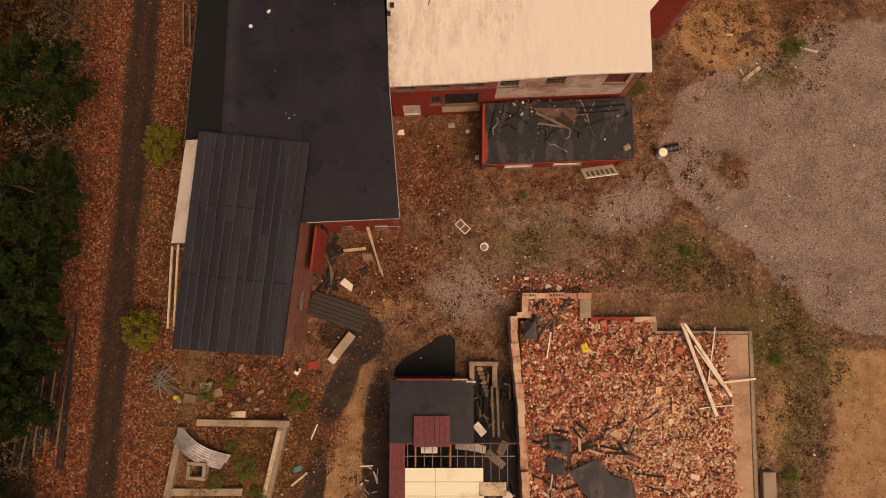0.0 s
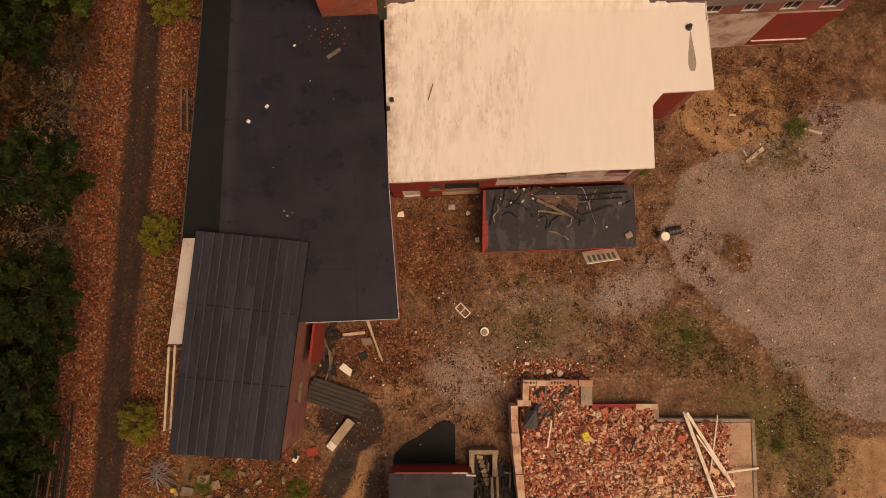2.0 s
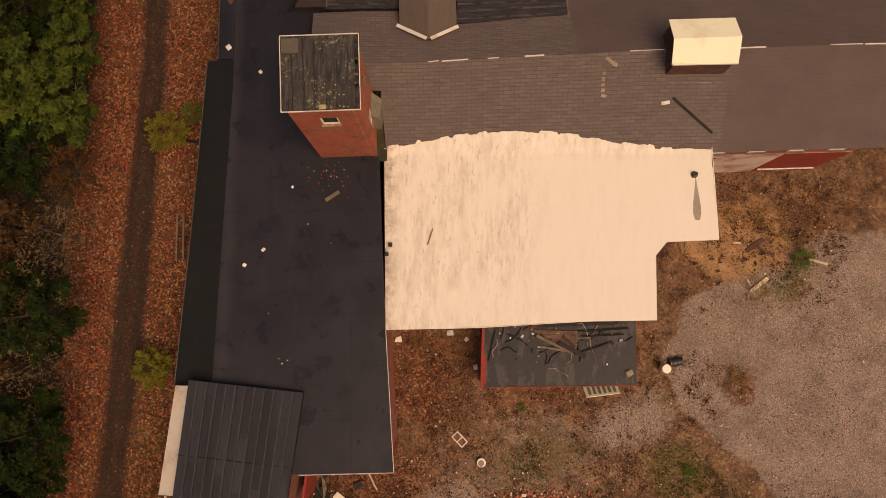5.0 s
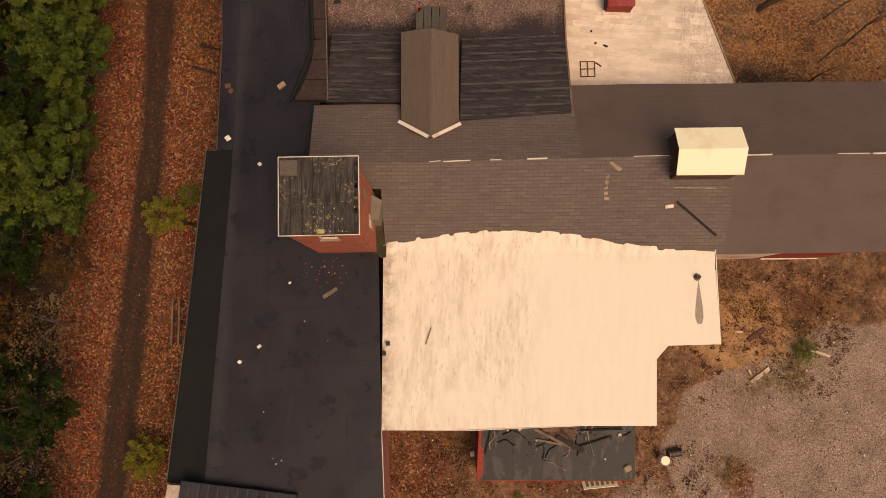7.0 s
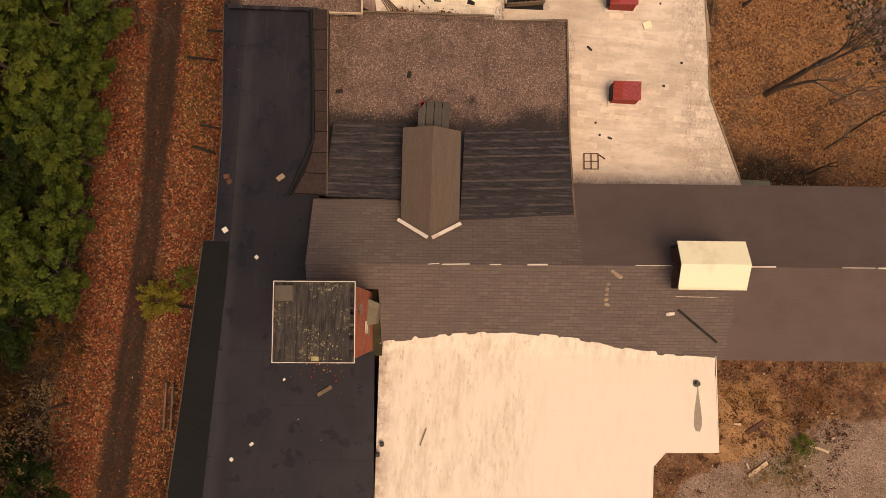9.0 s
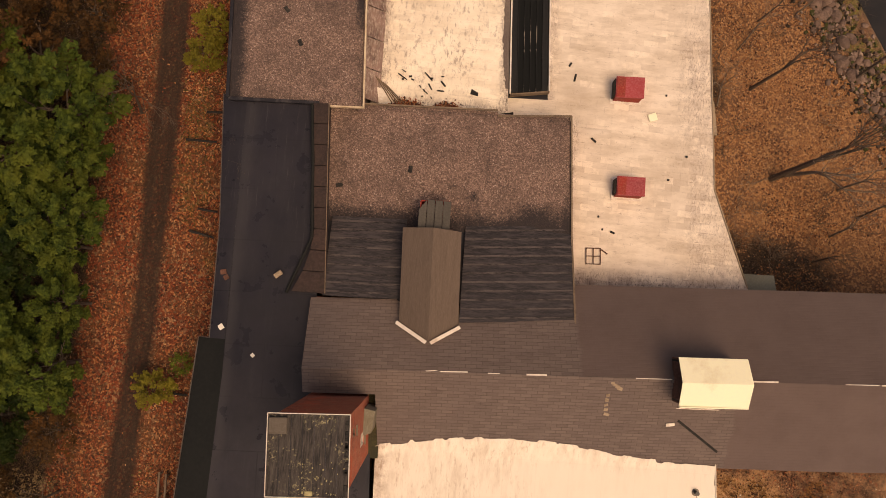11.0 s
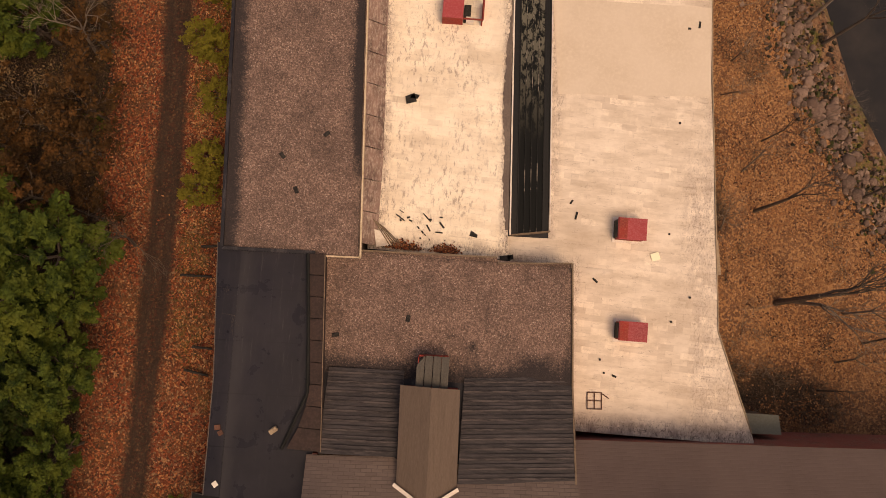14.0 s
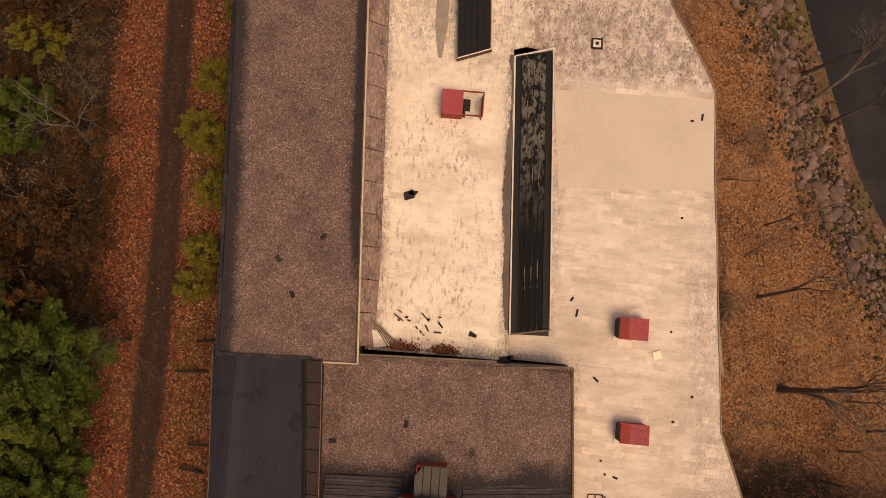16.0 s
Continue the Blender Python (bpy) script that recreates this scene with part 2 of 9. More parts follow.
def dirty_white(name, dark_edge, light, dull):
    """White roof coating, with peeled and dirty patches and rows of lighter lap seams."""
    n = Nodes(name, 0.75)
    band = n.noise(0.9, 6, 0.7, n.stretch(0.45, 1.6, 1))
    c = n.mix(n.ramp(band, 0.4, 0.68), light, dull)
    c = n.mix(n.ramp(n.noise(0.22, 5, 0.6), 0.45, 0.68), c, n.mix(0.45, c, (0.4, 0.31, 0.23)))
    lap = n.add("ShaderNodeTexBrick", Vector=n.stretch(1, 1, 1, 3), Scale=1.0)
    lap.inputs["Brick Width"].default_value, lap.inputs["Row Height"].default_value, lap.inputs["Mortar Size"].default_value = 0.95, 0.4, 0.0
    lap.inputs["Color1"].default_value, lap.inputs["Color2"].default_value = (0.0, 0.0, 0.0, 1), (1.0, 1.0, 1.0, 1)
    worn = n.ramp(n.noise(0.3, 6, 0.65), 0.42, 0.6)
    c = n.mix(n.math("MULTIPLY", n.math("MULTIPLY", n.ramp(lap.outputs["Color"], 0.55, 0.95), worn), n.ramp(n.noise(2.5, 5, 0.7), 0.35, 0.6)), c, (0.84, 0.74, 0.61))
    c = n.mix(n.math("MULTIPLY", n.math("MULTIPLY", n.ramp(lap.outputs["Color"], 0.4, 0.05), worn), 0.35), c, (0.4, 0.31, 0.24))
    grime = n.attribute("grime")
    ragged = n.noise(2.6, 9, 0.82, n.stretch(1.3, 0.55, 1))
    peel = n.math("MULTIPLY", n.ramp(ragged, dark_edge, dark_edge + 0.05), n.ramp(n.noise(0.17, 4), 0.4, 0.58))
    c = n.mix(n.math("MULTIPLY", peel, 0.7), c, (0.25, 0.18, 0.14))
    scuff = n.math("MULTIPLY", n.ramp(n.noise(3.4, 8, 0.85, n.stretch(0.5, 1.7, 1)), 0.57, 0.64), n.ramp(n.noise(0.4, 4), 0.34, 0.5))
    c = n.mix(n.math("MULTIPLY", scuff, 0.7), c, (0.31, 0.245, 0.19))
    crack = n.add("ShaderNodeTexBrick", Vector=n.stretch(1, 1, 1, 2), Scale=1.0)
    crack.inputs["Brick Width"].default_value, crack.inputs["Row Height"].default_value, crack.inputs["Mortar Size"].default_value = 1.05, 0.62, 0.03
    c = n.mix(n.math("MULTIPLY", n.math("MULTIPLY", crack.outputs["Fac"], n.ramp(n.noise(1.9, 7, 0.8), 0.5, 0.6)), n.math("ADD", n.math("MULTIPLY", grime, 0.75), 0.2)), c, (0.2, 0.145, 0.125))
    soil = n.math("MULTIPLY", grime, n.ramp(n.noise(1.3, 9, 0.82, n.stretch(1.5, 0.8, 1)), 0.44, 0.56))
    c = n.mix(n.math("MULTIPLY", soil, 0.8), c, (0.23, 0.165, 0.145))
    c = n.mix(n.math("MULTIPLY", grime, n.ramp(n.noise(7, 6, 0.8, n.stretch(1.4, 0.7, 1)), 0.53, 0.6)), c, (0.075, 0.052, 0.046))
    n.bump(n.noise(6, 4), 0.01)
    return n.colour(c)


def shingle():
    """Old tabbed shingles to the west, newer smooth felt beyond a straight joint."""
    n = Nodes("brown_shingles", 0.92)
    tex = n.add("ShaderNodeTexBrick", Vector=n.stretch(1, 1, 0, -2.6), Scale=1.0)
    tex.inputs["Brick Width"].default_value, tex.inputs["Row Height"].default_value, tex.inputs["Mortar Size"].default_value = 0.62, 0.19, 0.012
    tex.inputs["Color1"].default_value, tex.inputs["Color2"].default_value, tex.inputs["Mortar"].default_value = (0.158, 0.121, 0.104, 1), (0.126, 0.096, 0.084, 1), (0.08, 0.06, 0.054, 1)
    c = n.mix(n.ramp(n.noise(0.4, 5), 0.45, 0.7), tex.outputs["Color"], n.mix(0.5, tex.outputs["Color"], (0.125, 0.095, 0.085)))
    c = n.mix(n.math("MULTIPLY", n.ramp(n.noise(2.4, 8, 0.8, n.stretch(0.35, 2.2, 1)), 0.54, 0.7), 0.7), c, (0.062, 0.047, 0.044))
    c = n.mix(n.math("MULTIPLY", n.ramp(n.noise(22, 3), 0.5, 0.9), 0.7), c, (0.17, 0.132, 0.115))
    felt = n.mix(n.ramp(n.noise(0.5, 6, 0.7), 0.4, 0.68), (0.122, 0.088, 0.078), (0.101, 0.072, 0.064))
    felt = n.mix(n.ramp(n.noise(16, 4, 0.7), 0.5, 0.8), felt, (0.136, 0.1, 0.088))
    split = n.add("ShaderNodeSeparateXYZ", Vector=n.stretch(1, 1, 1, -2.9))
    wave = n.math("MULTIPLY", n.noise(1.2, 5), 0.4)
    south = n.ramp(n.math("SUBTRACT", n.ramp(split.outputs["X"], 8.0, 28.0), n.math("MULTIPLY", wave, 0.1)), 0.462, 0.474)
    north = n.ramp(n.math("SUBTRACT", n.ramp(split.outputs["X"], 0.0, 20.0), n.math("MULTIPLY", wave, 0.1)), 0.425, 0.437)
    side = n.ramp(split.outputs["Y"], 29.6, 29.62)
    c = n.mix(n.mix(side, south, north), c, felt)
    n.bump(tex.outputs["Fac"], -0.02)
    return n.colour(c)


def roof_gravel():
    n = Nodes("gravelled_roof", 0.95)
    v = n.add("ShaderNodeTexVoronoi", Vector=n.place, Scale=15.0)
    lot = n.add("ShaderNodeSeparateColor", Color=v.outputs["Color"])
    c = n.mix(lot.outputs["Red"], (0.12, 0.077, 0.062), (0.31, 0.206, 0.163))
    c = n.mix(n.ramp(lot.outputs["Green"], 0.95, 0.97), c, (0.42, 0.31, 0.255))
    c = n.mix(n.ramp(v.outputs["Distance"], 0.4, 0.65), c, n.mix(0.4, c, (0.03, 0.022, 0.02)))
    c = n.mix(n.ramp(n.noise(0.5, 8, 0.75), 0.45, 0.66), c, n.mix(0.55, c, (0.05, 0.036, 0.032)))
    tar = n.attribute("tar")
    fleck = n.math("ADD", n.math("MULTIPLY", n.noise(0.9, 9, 0.8), 0.42), n.math("MULTIPLY", lot.outputs["Blue"], 0.12))
    wet = n.ramp(n.math("ADD", n.math("MULTIPLY", tar, 0.5), fleck), 0.46, 0.66)
    c = n.mix(n.math("MULTIPLY", wet, 0.94), c, (0.026, 0.022, 0.023))
    n.bump(v.outputs["Distance"], 0.04)
    return n.colour(c)


WHITE_MEMBRANE = white_membrane()
WHITE_EAST = dirty_white("white_coated_roof", 0.62, (0.75, 0.655, 0.545), (0.57, 0.475, 0.375))
WHITE_MID = dirty_white("peeling_white_coating", 0.535, (0.88, 0.79, 0.64), (0.76, 0.65, 0.5))
BROWN_SHINGLE = shingle()
GRAVEL_ROOF = roof_gravel()


# ---- building blocks ----
def part(name, bm, material, parent=None, label="", smooth=False):
    """One bmesh as one mesh object, under a thing or under a part."""
    mesh = bpy.data.meshes.new(name)
    bm.normal_update()
    bm.to_mesh(mesh)
    bm.free()
    mesh.materials.append(material)
    if smooth:
        mesh.polygons.foreach_set("use_smooth", [True] * len(mesh.polygons))
    return hang(name, mesh, parent, label)


def hang(name, mesh, parent=None, label="", basis=None):
    ob = new(name, mesh)
    if parent is not None:
        ob.parent = parent
        ob.matrix_parent_inverse = parent.matrix_basis.inverted()
    if basis is not None:
        ob.matrix_basis = basis
    return tagged(ob, label)


def thing(name, base, label, category, group="", kind=""):
    ob = new(name)
    ob.empty_display_size = 0.3
    ob.location = base
    return tagged(ob, label, category, group, kind)


def box(bm, centre, size, rz=0.0, rx=0.0, ry=0.0, bevel=0.0):
    """A box of that size about its centre."""
    m = Matrix.Translation(centre) @ Euler((radians(rx), radians(ry), radians(rz))).to_matrix().to_4x4() @ Matrix.Diagonal((*size, 1))
    made = bmesh.ops.create_cube(bm, size=1.0, matrix=m)
    if bevel:
        edges = list({e for v in made["verts"] for e in v.link_edges})
        bmesh.ops.bevel(bm, geom=edges, offset=bevel, segments=1, affect="EDGES")
    return bm


def slab(bm, corners, tops, thick):
    """A slab over the outline (x, y), with its own height at each corner, thick metres deep."""
    if sum(a[0] * b[1] - b[0] * a[1] for a, b in zip(corners, corners[1:] + corners[:1])) < 0:
        corners, tops = corners[::-1], (tops[::-1] if isinstance(tops, (list, tuple)) else tops)
    if not isinstance(tops, (list, tuple)):
        tops = [tops] * len(corners)
    up = [bm.verts.new((x, y, z)) for (x, y), z in zip(corners, tops)]
    low = [bm.verts.new((x, y, z - thick)) for (x, y), z in zip(corners, tops)]
    bm.faces.new(up)
    bm.faces.new(low[::-1])
    for i in range(len(up)):
        j = (i + 1) % len(up)
        bm.faces.new((up[j], up[i], low[i], low[j]))
    return bm


def bar(bm, a, b, width, depth=None):
    """A square-edged bar from a to b."""
    a, b = Vector(a), Vector(b)
    d = b - a
    turn = d.to_track_quat("X", "Z").to_matrix().to_4x4()
    m = Matrix.Translation((a + b) / 2) @ turn @ Matrix.Diagonal((d.length, width, depth or width, 1))
    bmesh.ops.create_cube(bm, size=1.0, matrix=m)
    return bm


def tube(bm, a, b, r0, r1=None, sides=8):
    a, b = Vector(a), Vector(b)
    d = b - a
    m = Matrix.Translation((a + b) / 2) @ d.to_track_quat("Z", "Y").to_matrix().to_4x4()
    bmesh.ops.create_cone(bm, cap_ends=True, segments=sides, radius1=r0, radius2=r0 if r1 is None else r1, depth=d.length, matrix=m)
    return bm


def wall(bm, a, b, z0, z1, thick, holes=()):
    """An upright wall from a to b (its outer face; the thickness lies to the left of the way from a to b), one closed mesh with holes (u0, u1, v0, v1) cut through it."""
    a, b = Vector((*a, 0)), Vector((*b, 0))
    run = b - a
    u = run.normalized()
    n = Vector((-u.y, u.x, 0))
    us = sorted({0.0, run.length, *(h[0] for h in holes), *(h[1] for h in holes)})
    vs = sorted({z0, z1, *(h[2] for h in holes), *(h[3] for h in holes)})
    made = {}

    def corner(i, j, k):
        if (i, j, k) not in made:
            made[i, j, k] = bm.verts.new(a + u * us[i] + n * thick * k + Vector((0, 0, vs[j])))
        return made[i, j, k]

    def solid(i, j):
        if not (0 <= i < len(us) - 1 and 0 <= j < len(vs) - 1):
            return False
        mu, mv = (us[i] + us[i + 1]) / 2, (vs[j] + vs[j + 1]) / 2
        return not any(h[0] < mu < h[1] and h[2] < mv < h[3] for h in holes)
    for i in range(len(us) - 1):
        for j in range(len(vs) - 1):
            if not solid(i, j):
                continue
            bm.faces.new([corner(i, j, 0), corner(i + 1, j, 0), corner(i + 1, j + 1, 0), corner(i, j + 1, 0)])
            bm.faces.new([corner(i, j + 1, 1), corner(i + 1, j + 1, 1), corner(i + 1, j, 1), corner(i, j, 1)])
            for di, dj, p, q in ((-1, 0, (i, j), (i, j + 1)), (1, 0, (i + 1, j + 1), (i + 1, j)), (0, -1, (i + 1, j), (i, j)), (0, 1, (i, j + 1), (i + 1, j + 1))):
                if not solid(i + di, j + dj):
                    bm.faces.new([corner(*p, 0), corner(*q, 0), corner(*q, 1), corner(*p, 1)])
    return bm


def window(parent, a, b, hole, depth=0.07, cols=3, rows=3, material=None, glass_mat=None, label="", bars=0.035, sill=None):
    """A window set in a hole of a wall from a to b: frame, glazing bars, sill and a dark pane."""
    a, b = Vector((*a, 0)), Vector((*b, 0))
    u = (b - a).normalized()
    n = Vector((-u.y, u.x, 0))
    angle = math.degrees(math.atan2(u.y, u.x))
    u0, u1, v0, v1 = hole
    mid = a + u * (u0 + u1) / 2 + Vector((0, 0, (v0 + v1) / 2))
    w, h = u1 - u0, v1 - v0
    inner = a + n * (depth - 0.05)
    p, q = inner + u * u0, inner + u * u1
    frame_bm = wall(bmesh.new(), (p.x, p.y), (q.x, q.y), v0, v1, 0.1, [(0.08, w - 0.08, v0 + 0.08, v1 - 0.08)])
    frame_ob = part("window", frame_bm, material or GREY_WOOD, parent, label)
    bm = bmesh.new()
    for i in range(1, cols):
        box(bm, mid + u * (i / cols - 0.5) * w + n * depth, (bars, 0.05, h - 0.16), angle)
    for i in range(1, rows):
        box(bm, mid + Vector((0, 0, (i / rows - 0.5) * h)) + n * depth, (w - 0.16, 0.04, bars), angle)
    if cols > 1 or rows > 1:
        part("glazing_bars", bm, material or GREY_WOOD, frame_ob)
    part("pane", box(bmesh.new(), mid + n * (depth + 0.03), (w - 0.1, 0.012, h - 0.1), angle), glass_mat or GLASS, frame_ob)
    part("sill", box(bmesh.new(), mid + Vector((0, 0, -h / 2 - 0.036)) - n * 0.03, (w + 0.12, 0.14, 0.07), angle), sill or GREY_WOOD, frame_ob)
    return frame_ob


def smooth01(v):
    v = np.clip(v, 0, 1)
    return v * v * (3 - 2 * v)


def value_noise(x, y, seed):
    """Smooth noise in 0..1 on arrays."""
    xi, yi = np.floor(x).astype(np.int64), np.floor(y).astype(np.int64)
    fx, fy = smooth01(x - xi), smooth01(y - yi)

    def corner(i, j):
        h = (i * 374761393 + j * 668265263 + seed * 144665) & 0x7FFFFFFF
        h = ((h ^ (h >> 13)) * 1274126177) & 0x7FFFFFFF
        return ((h ^ (h >> 16)) & 0xFFFF) / 65535.0
    top = corner(xi, yi) * (1 - fx) + corner(xi + 1, yi) * fx
    low = corner(xi, yi + 1) * (1 - fx) + corner(xi + 1, yi + 1) * fx
    return top * (1 - fy) + low * fy


def cloud(x, y, size, seed):
    return sum(value_noise(x / size * 2 ** k, y / size * 2 ** k, seed + k) / 2 ** (k + 1) for k in range(4)) / 0.9375


# ---- the ground: one sheet from the yard to the horizon ----
def trail_x(y):
    return np.interp(y, [-60, -10.4, 10, 31.4, 52, 67.5, 120], [-26, -21.8, -20.55, -19.8, -20.0, -20.8, -24])


def bank_x(y):
    """The middle of the stone bank along the river."""
    return np.interp(y, [30, 47, 53.5, 60.6, 72, 100], [42, 33, 28.6, 24.6, 20.6, 12])


def height(x, y):
    x, y = np.asarray(x, float), np.asarray(y, float)
    west = smooth01((-8.2 - x) / 8.0) * 3.25
    east = -smooth01((x - 16.5) / 8.0) * 1.3 * smooth01((y - 36) / 6.0)
    river = -(0.5 * smooth01((x - bank_x(y) + 2.0) / 3.0) + 1.9 * smooth01((x - bank_x(y) - 2.6) / 3.0)) * smooth01((y - 20) / 15.0)
    mound = 0.7 * np.exp(-((x - 30) / 5) ** 2 - ((y - 20) / 4) ** 2)
    far = smooth01((np.hypot(x, y - 30) - 110) / 200) * 4
    rough = (cloud(x, y, 3.0, 5) - 0.5) * 0.16 + (cloud(x, y, 0.9, 9) - 0.5) * 0.05
    return west + east + river + mound + far + rough


def blob(x, y, cx, cy, rx, ry, turn=0.0, soft=0.5):
    soft = min(1.9, soft * 1.9)
    c, s = math.cos(radians(turn)), math.sin(radians(turn))
    u, v = (x - cx) * c + (y - cy) * s, -(x - cx) * s + (y - cy) * c
    return smooth01((1 + soft / 2 - np.hypot(u / rx, v / ry)) / soft)


def axis(lo, hi, step, out):
    mid = np.arange(lo, hi + step / 2, step)
    grow = np.array([step * 1.0])
    reach = []
    total = 0.0
    while total < out:
        grow = grow * 1.35
        total += float(grow[0])
        reach.append(total)
    reach = np.array(reach)
    return np.concatenate([lo - reach[::-1], mid, hi + reach])


def ground_material():
    n = Nodes("yard_ground", 0.95)
    grit = n.add("ShaderNodeTexVoronoi", Vector=n.place, Scale=9.0)
    leaf = n.add("ShaderNodeTexVoronoi", Vector=n.stretch(1, 1, 0.3), Scale=7.5)
    hue = n.add("ShaderNodeSeparateColor", Color=leaf.outputs["Color"])
    fray = n.noise(1.4, 7, 0.75)
    specks = n.noise(6.0, 5, 0.75)
    tiny = n.noise(24, 3, 0.7)

    def zone(name, lo=0.42, hi=0.6):
        mixed = n.tree.nodes.new("ShaderNodeMath")
        mixed.operation = "MULTIPLY_ADD"
        n.link(n.attribute(name), mixed.inputs[0])
        mixed.inputs[1].default_value = 0.62
        n.link(n.math("MULTIPLY", n.math("ADD", n.math("MULTIPLY", n.ramp(fray, 0.28, 0.72), 0.6), n.math("MULTIPLY", n.ramp(specks, 0.3, 0.7), 0.4)), 0.38), mixed.inputs[2])
        return n.math("MULTIPLY", n.ramp(mixed.outputs[0], lo, hi), n.ramp(n.attribute(name), 0.02, 0.2))
    earth = n.mix(n.ramp(n.noise(0.8, 9, 0.75), 0.36, 0.64), (0.06, 0.027, 0.014), (0.4, 0.225, 0.122))
    earth = n.mix(n.ramp(n.noise(2.3, 8, 0.8), 0.53, 0.62), earth, n.mix(0.65, earth, (0.045, 0.022, 0.011)))
    earth = n.mix(n.ramp(n.noise(4.5, 7, 0.8), 0.44, 0.6), earth, n.mix(0.72, earth, (0.022, 0.012, 0.008)))
    scatter = n.mix(hue.outputs["Red"], (0.19, 0.065, 0.03), (0.1, 0.05, 0.028))
    c = n.mix(n.math("MULTIPLY", n.ramp(n.noise(2.2, 5, 0.7), 0.48, 0.6), n.ramp(hue.outputs["Green"], 0.4, 0.5)), earth, scatter)
    stone = n.mix(n.ramp(n.noise(12, 4, 0.7), 0.35, 0.7), (0.25, 0.18, 0.143), (0.56, 0.415, 0.33))
    stone = n.mix(n.ramp(n.noise(0.45, 8, 0.75), 0.42, 0.66), stone, n.mix(0.55, stone, (0.1, 0.062, 0.04)))
    stone = n.mix(n.ramp(grit.outputs["Distance"], 0.25, 0.55), stone, n.mix(0.4, stone, (0.04, 0.03, 0.025)))
    c = n.mix(zone("gravel"), c, stone)
    sand = n.mix(n.ramp(n.noise(1.0, 6), 0.35, 0.7), (0.43, 0.245, 0.12), (0.24, 0.13, 0.06))
    c = n.mix(zone("sand"), c, sand)
    leaves = n.mix(hue.outputs["Red"], (0.2, 0.038, 0.013), (0.03, 0.0095, 0.005))
    leaves = n.mix(n.ramp(n.noise(0.5, 6, 0.7), 0.45, 0.65), leaves, n.mix(0.6, leaves, (0.1, 0.05, 0.018)))
    leaves = n.mix(n.ramp(hue.outputs["Blue"], 0.88, 0.92), leaves, (0.34, 0.15, 0.065))
    c = n.mix(n.math("MULTIPLY", zone("leaves"), n.ramp(hue.outputs["Green"], 0.1, 0.22)), c, leaves)
    straw = n.mix(n.ramp(n.noise(5, 5, 0.7), 0.35, 0.7), (0.27, 0.13, 0.055), (0.14, 0.06, 0.028))
    straw = n.mix(n.ramp(n.noise(0.22, 7, 0.72), 0.42, 0.6), straw, n.mix(0.75, straw, (0.085, 0.036, 0.02)))
    straw = n.mix(n.ramp(n.noise(1.7, 8, 0.8), 0.54, 0.68), straw, n.mix(0.35, straw, (0.05, 0.025, 0.012)))
    c = n.mix(zone("straw"), c, n.mix(n.ramp(hue.outputs["Red"], 0.55, 0.7), straw, (0.32, 0.16, 0.07)))
    grass = n.mix(n.ramp(n.noise(4.0, 8, 0.8), 0.45, 0.57), (0.135, 0.12, 0.022), (0.028, 0.04, 0.007))
    c = n.mix(n.math("MULTIPLY", zone("grass", 0.4, 0.7), n.ramp(n.noise(3.2, 5, 0.7), 0.4, 0.58)), c, grass)
    dirt = n.mix(n.ramp(n.noise(1.5, 8, 0.75, n.stretch(1.6, 0.4, 1)), 0.38, 0.65), (0.015, 0.0105, 0.008), (0.034, 0.0235, 0.0165))
    c = n.mix(n.math("MULTIPLY", n.ramp(n.math("ADD", n.math("MULTIPLY", n.attribute("trail"), 0.75), n.math("MULTIPLY", n.ramp(specks, 0.25, 0.75), 0.25)), 0.25, 0.85), 0.92), c, dirt)
    # Dark litter; the dimness beneath trees is painted into this near-black brown.
    shaded_duff = n.mix(n.ramp(n.noise(2.0, 8, 0.8), 0.42, 0.62), (0.012, 0.008, 0.005), (0.05, 0.026, 0.012))
    c = n.mix(zone("shaded_duff"), c, shaded_duff)
    tar = n.mix(n.ramp(n.noise(0.9, 8, 0.7), 0.4, 0.65), (0.026, 0.019, 0.015), (0.055, 0.038, 0.027))
    c = n.mix(zone("asphalt_and_dark"), c, tar)
    c = n.mix(zone("brickdust"), c, (0.26, 0.11, 0.06))
    calm = n.ramp(n.math("ADD", n.attribute("trail"), n.attribute("asphalt_and_dark")), 0.85, 0.3)
    c = n.mix(n.math("MULTIPLY", n.ramp(tiny, 0.54, 0.68), n.math("ADD", n.math("MULTIPLY", calm, 0.8), 0.15)), c, n.mix(0.55, c, (0.5, 0.34, 0.22)))
    c = n.mix(n.math("MULTIPLY", n.ramp(n.noise(9, 7, 0.9), 0.48, 0.38), calm), c, n.mix(0.85, c, (0.012, 0.008, 0.006)))
    crumb = n.add("ShaderNodeTexVoronoi", Vector=n.place, Scale=4.0)
    pick = n.add("ShaderNodeSeparateColor", Color=crumb.outputs["Color"])
    spot = n.math("MULTIPLY", n.ramp(crumb.outputs["Distance"], 0.2, 0.12), n.ramp(pick.outputs["Red"], 0.8, 0.82))
    spot = n.math("MULTIPLY", spot, n.ramp(n.math("ADD", n.attribute("trail"), n.attribute("asphalt_and_dark")), 0.4, 0.1))
    c = n.mix(n.math("MULTIPLY", spot, 0.75), c, (0.5, 0.36, 0.25))
    n.bump(n.math("ADD", n.math("MULTIPLY", grit.outputs["Distance"], 0.6), n.math("MULTIPLY", n.noise(7, 5, 0.7), 0.6)), 0.06)
    return n.colour(c)


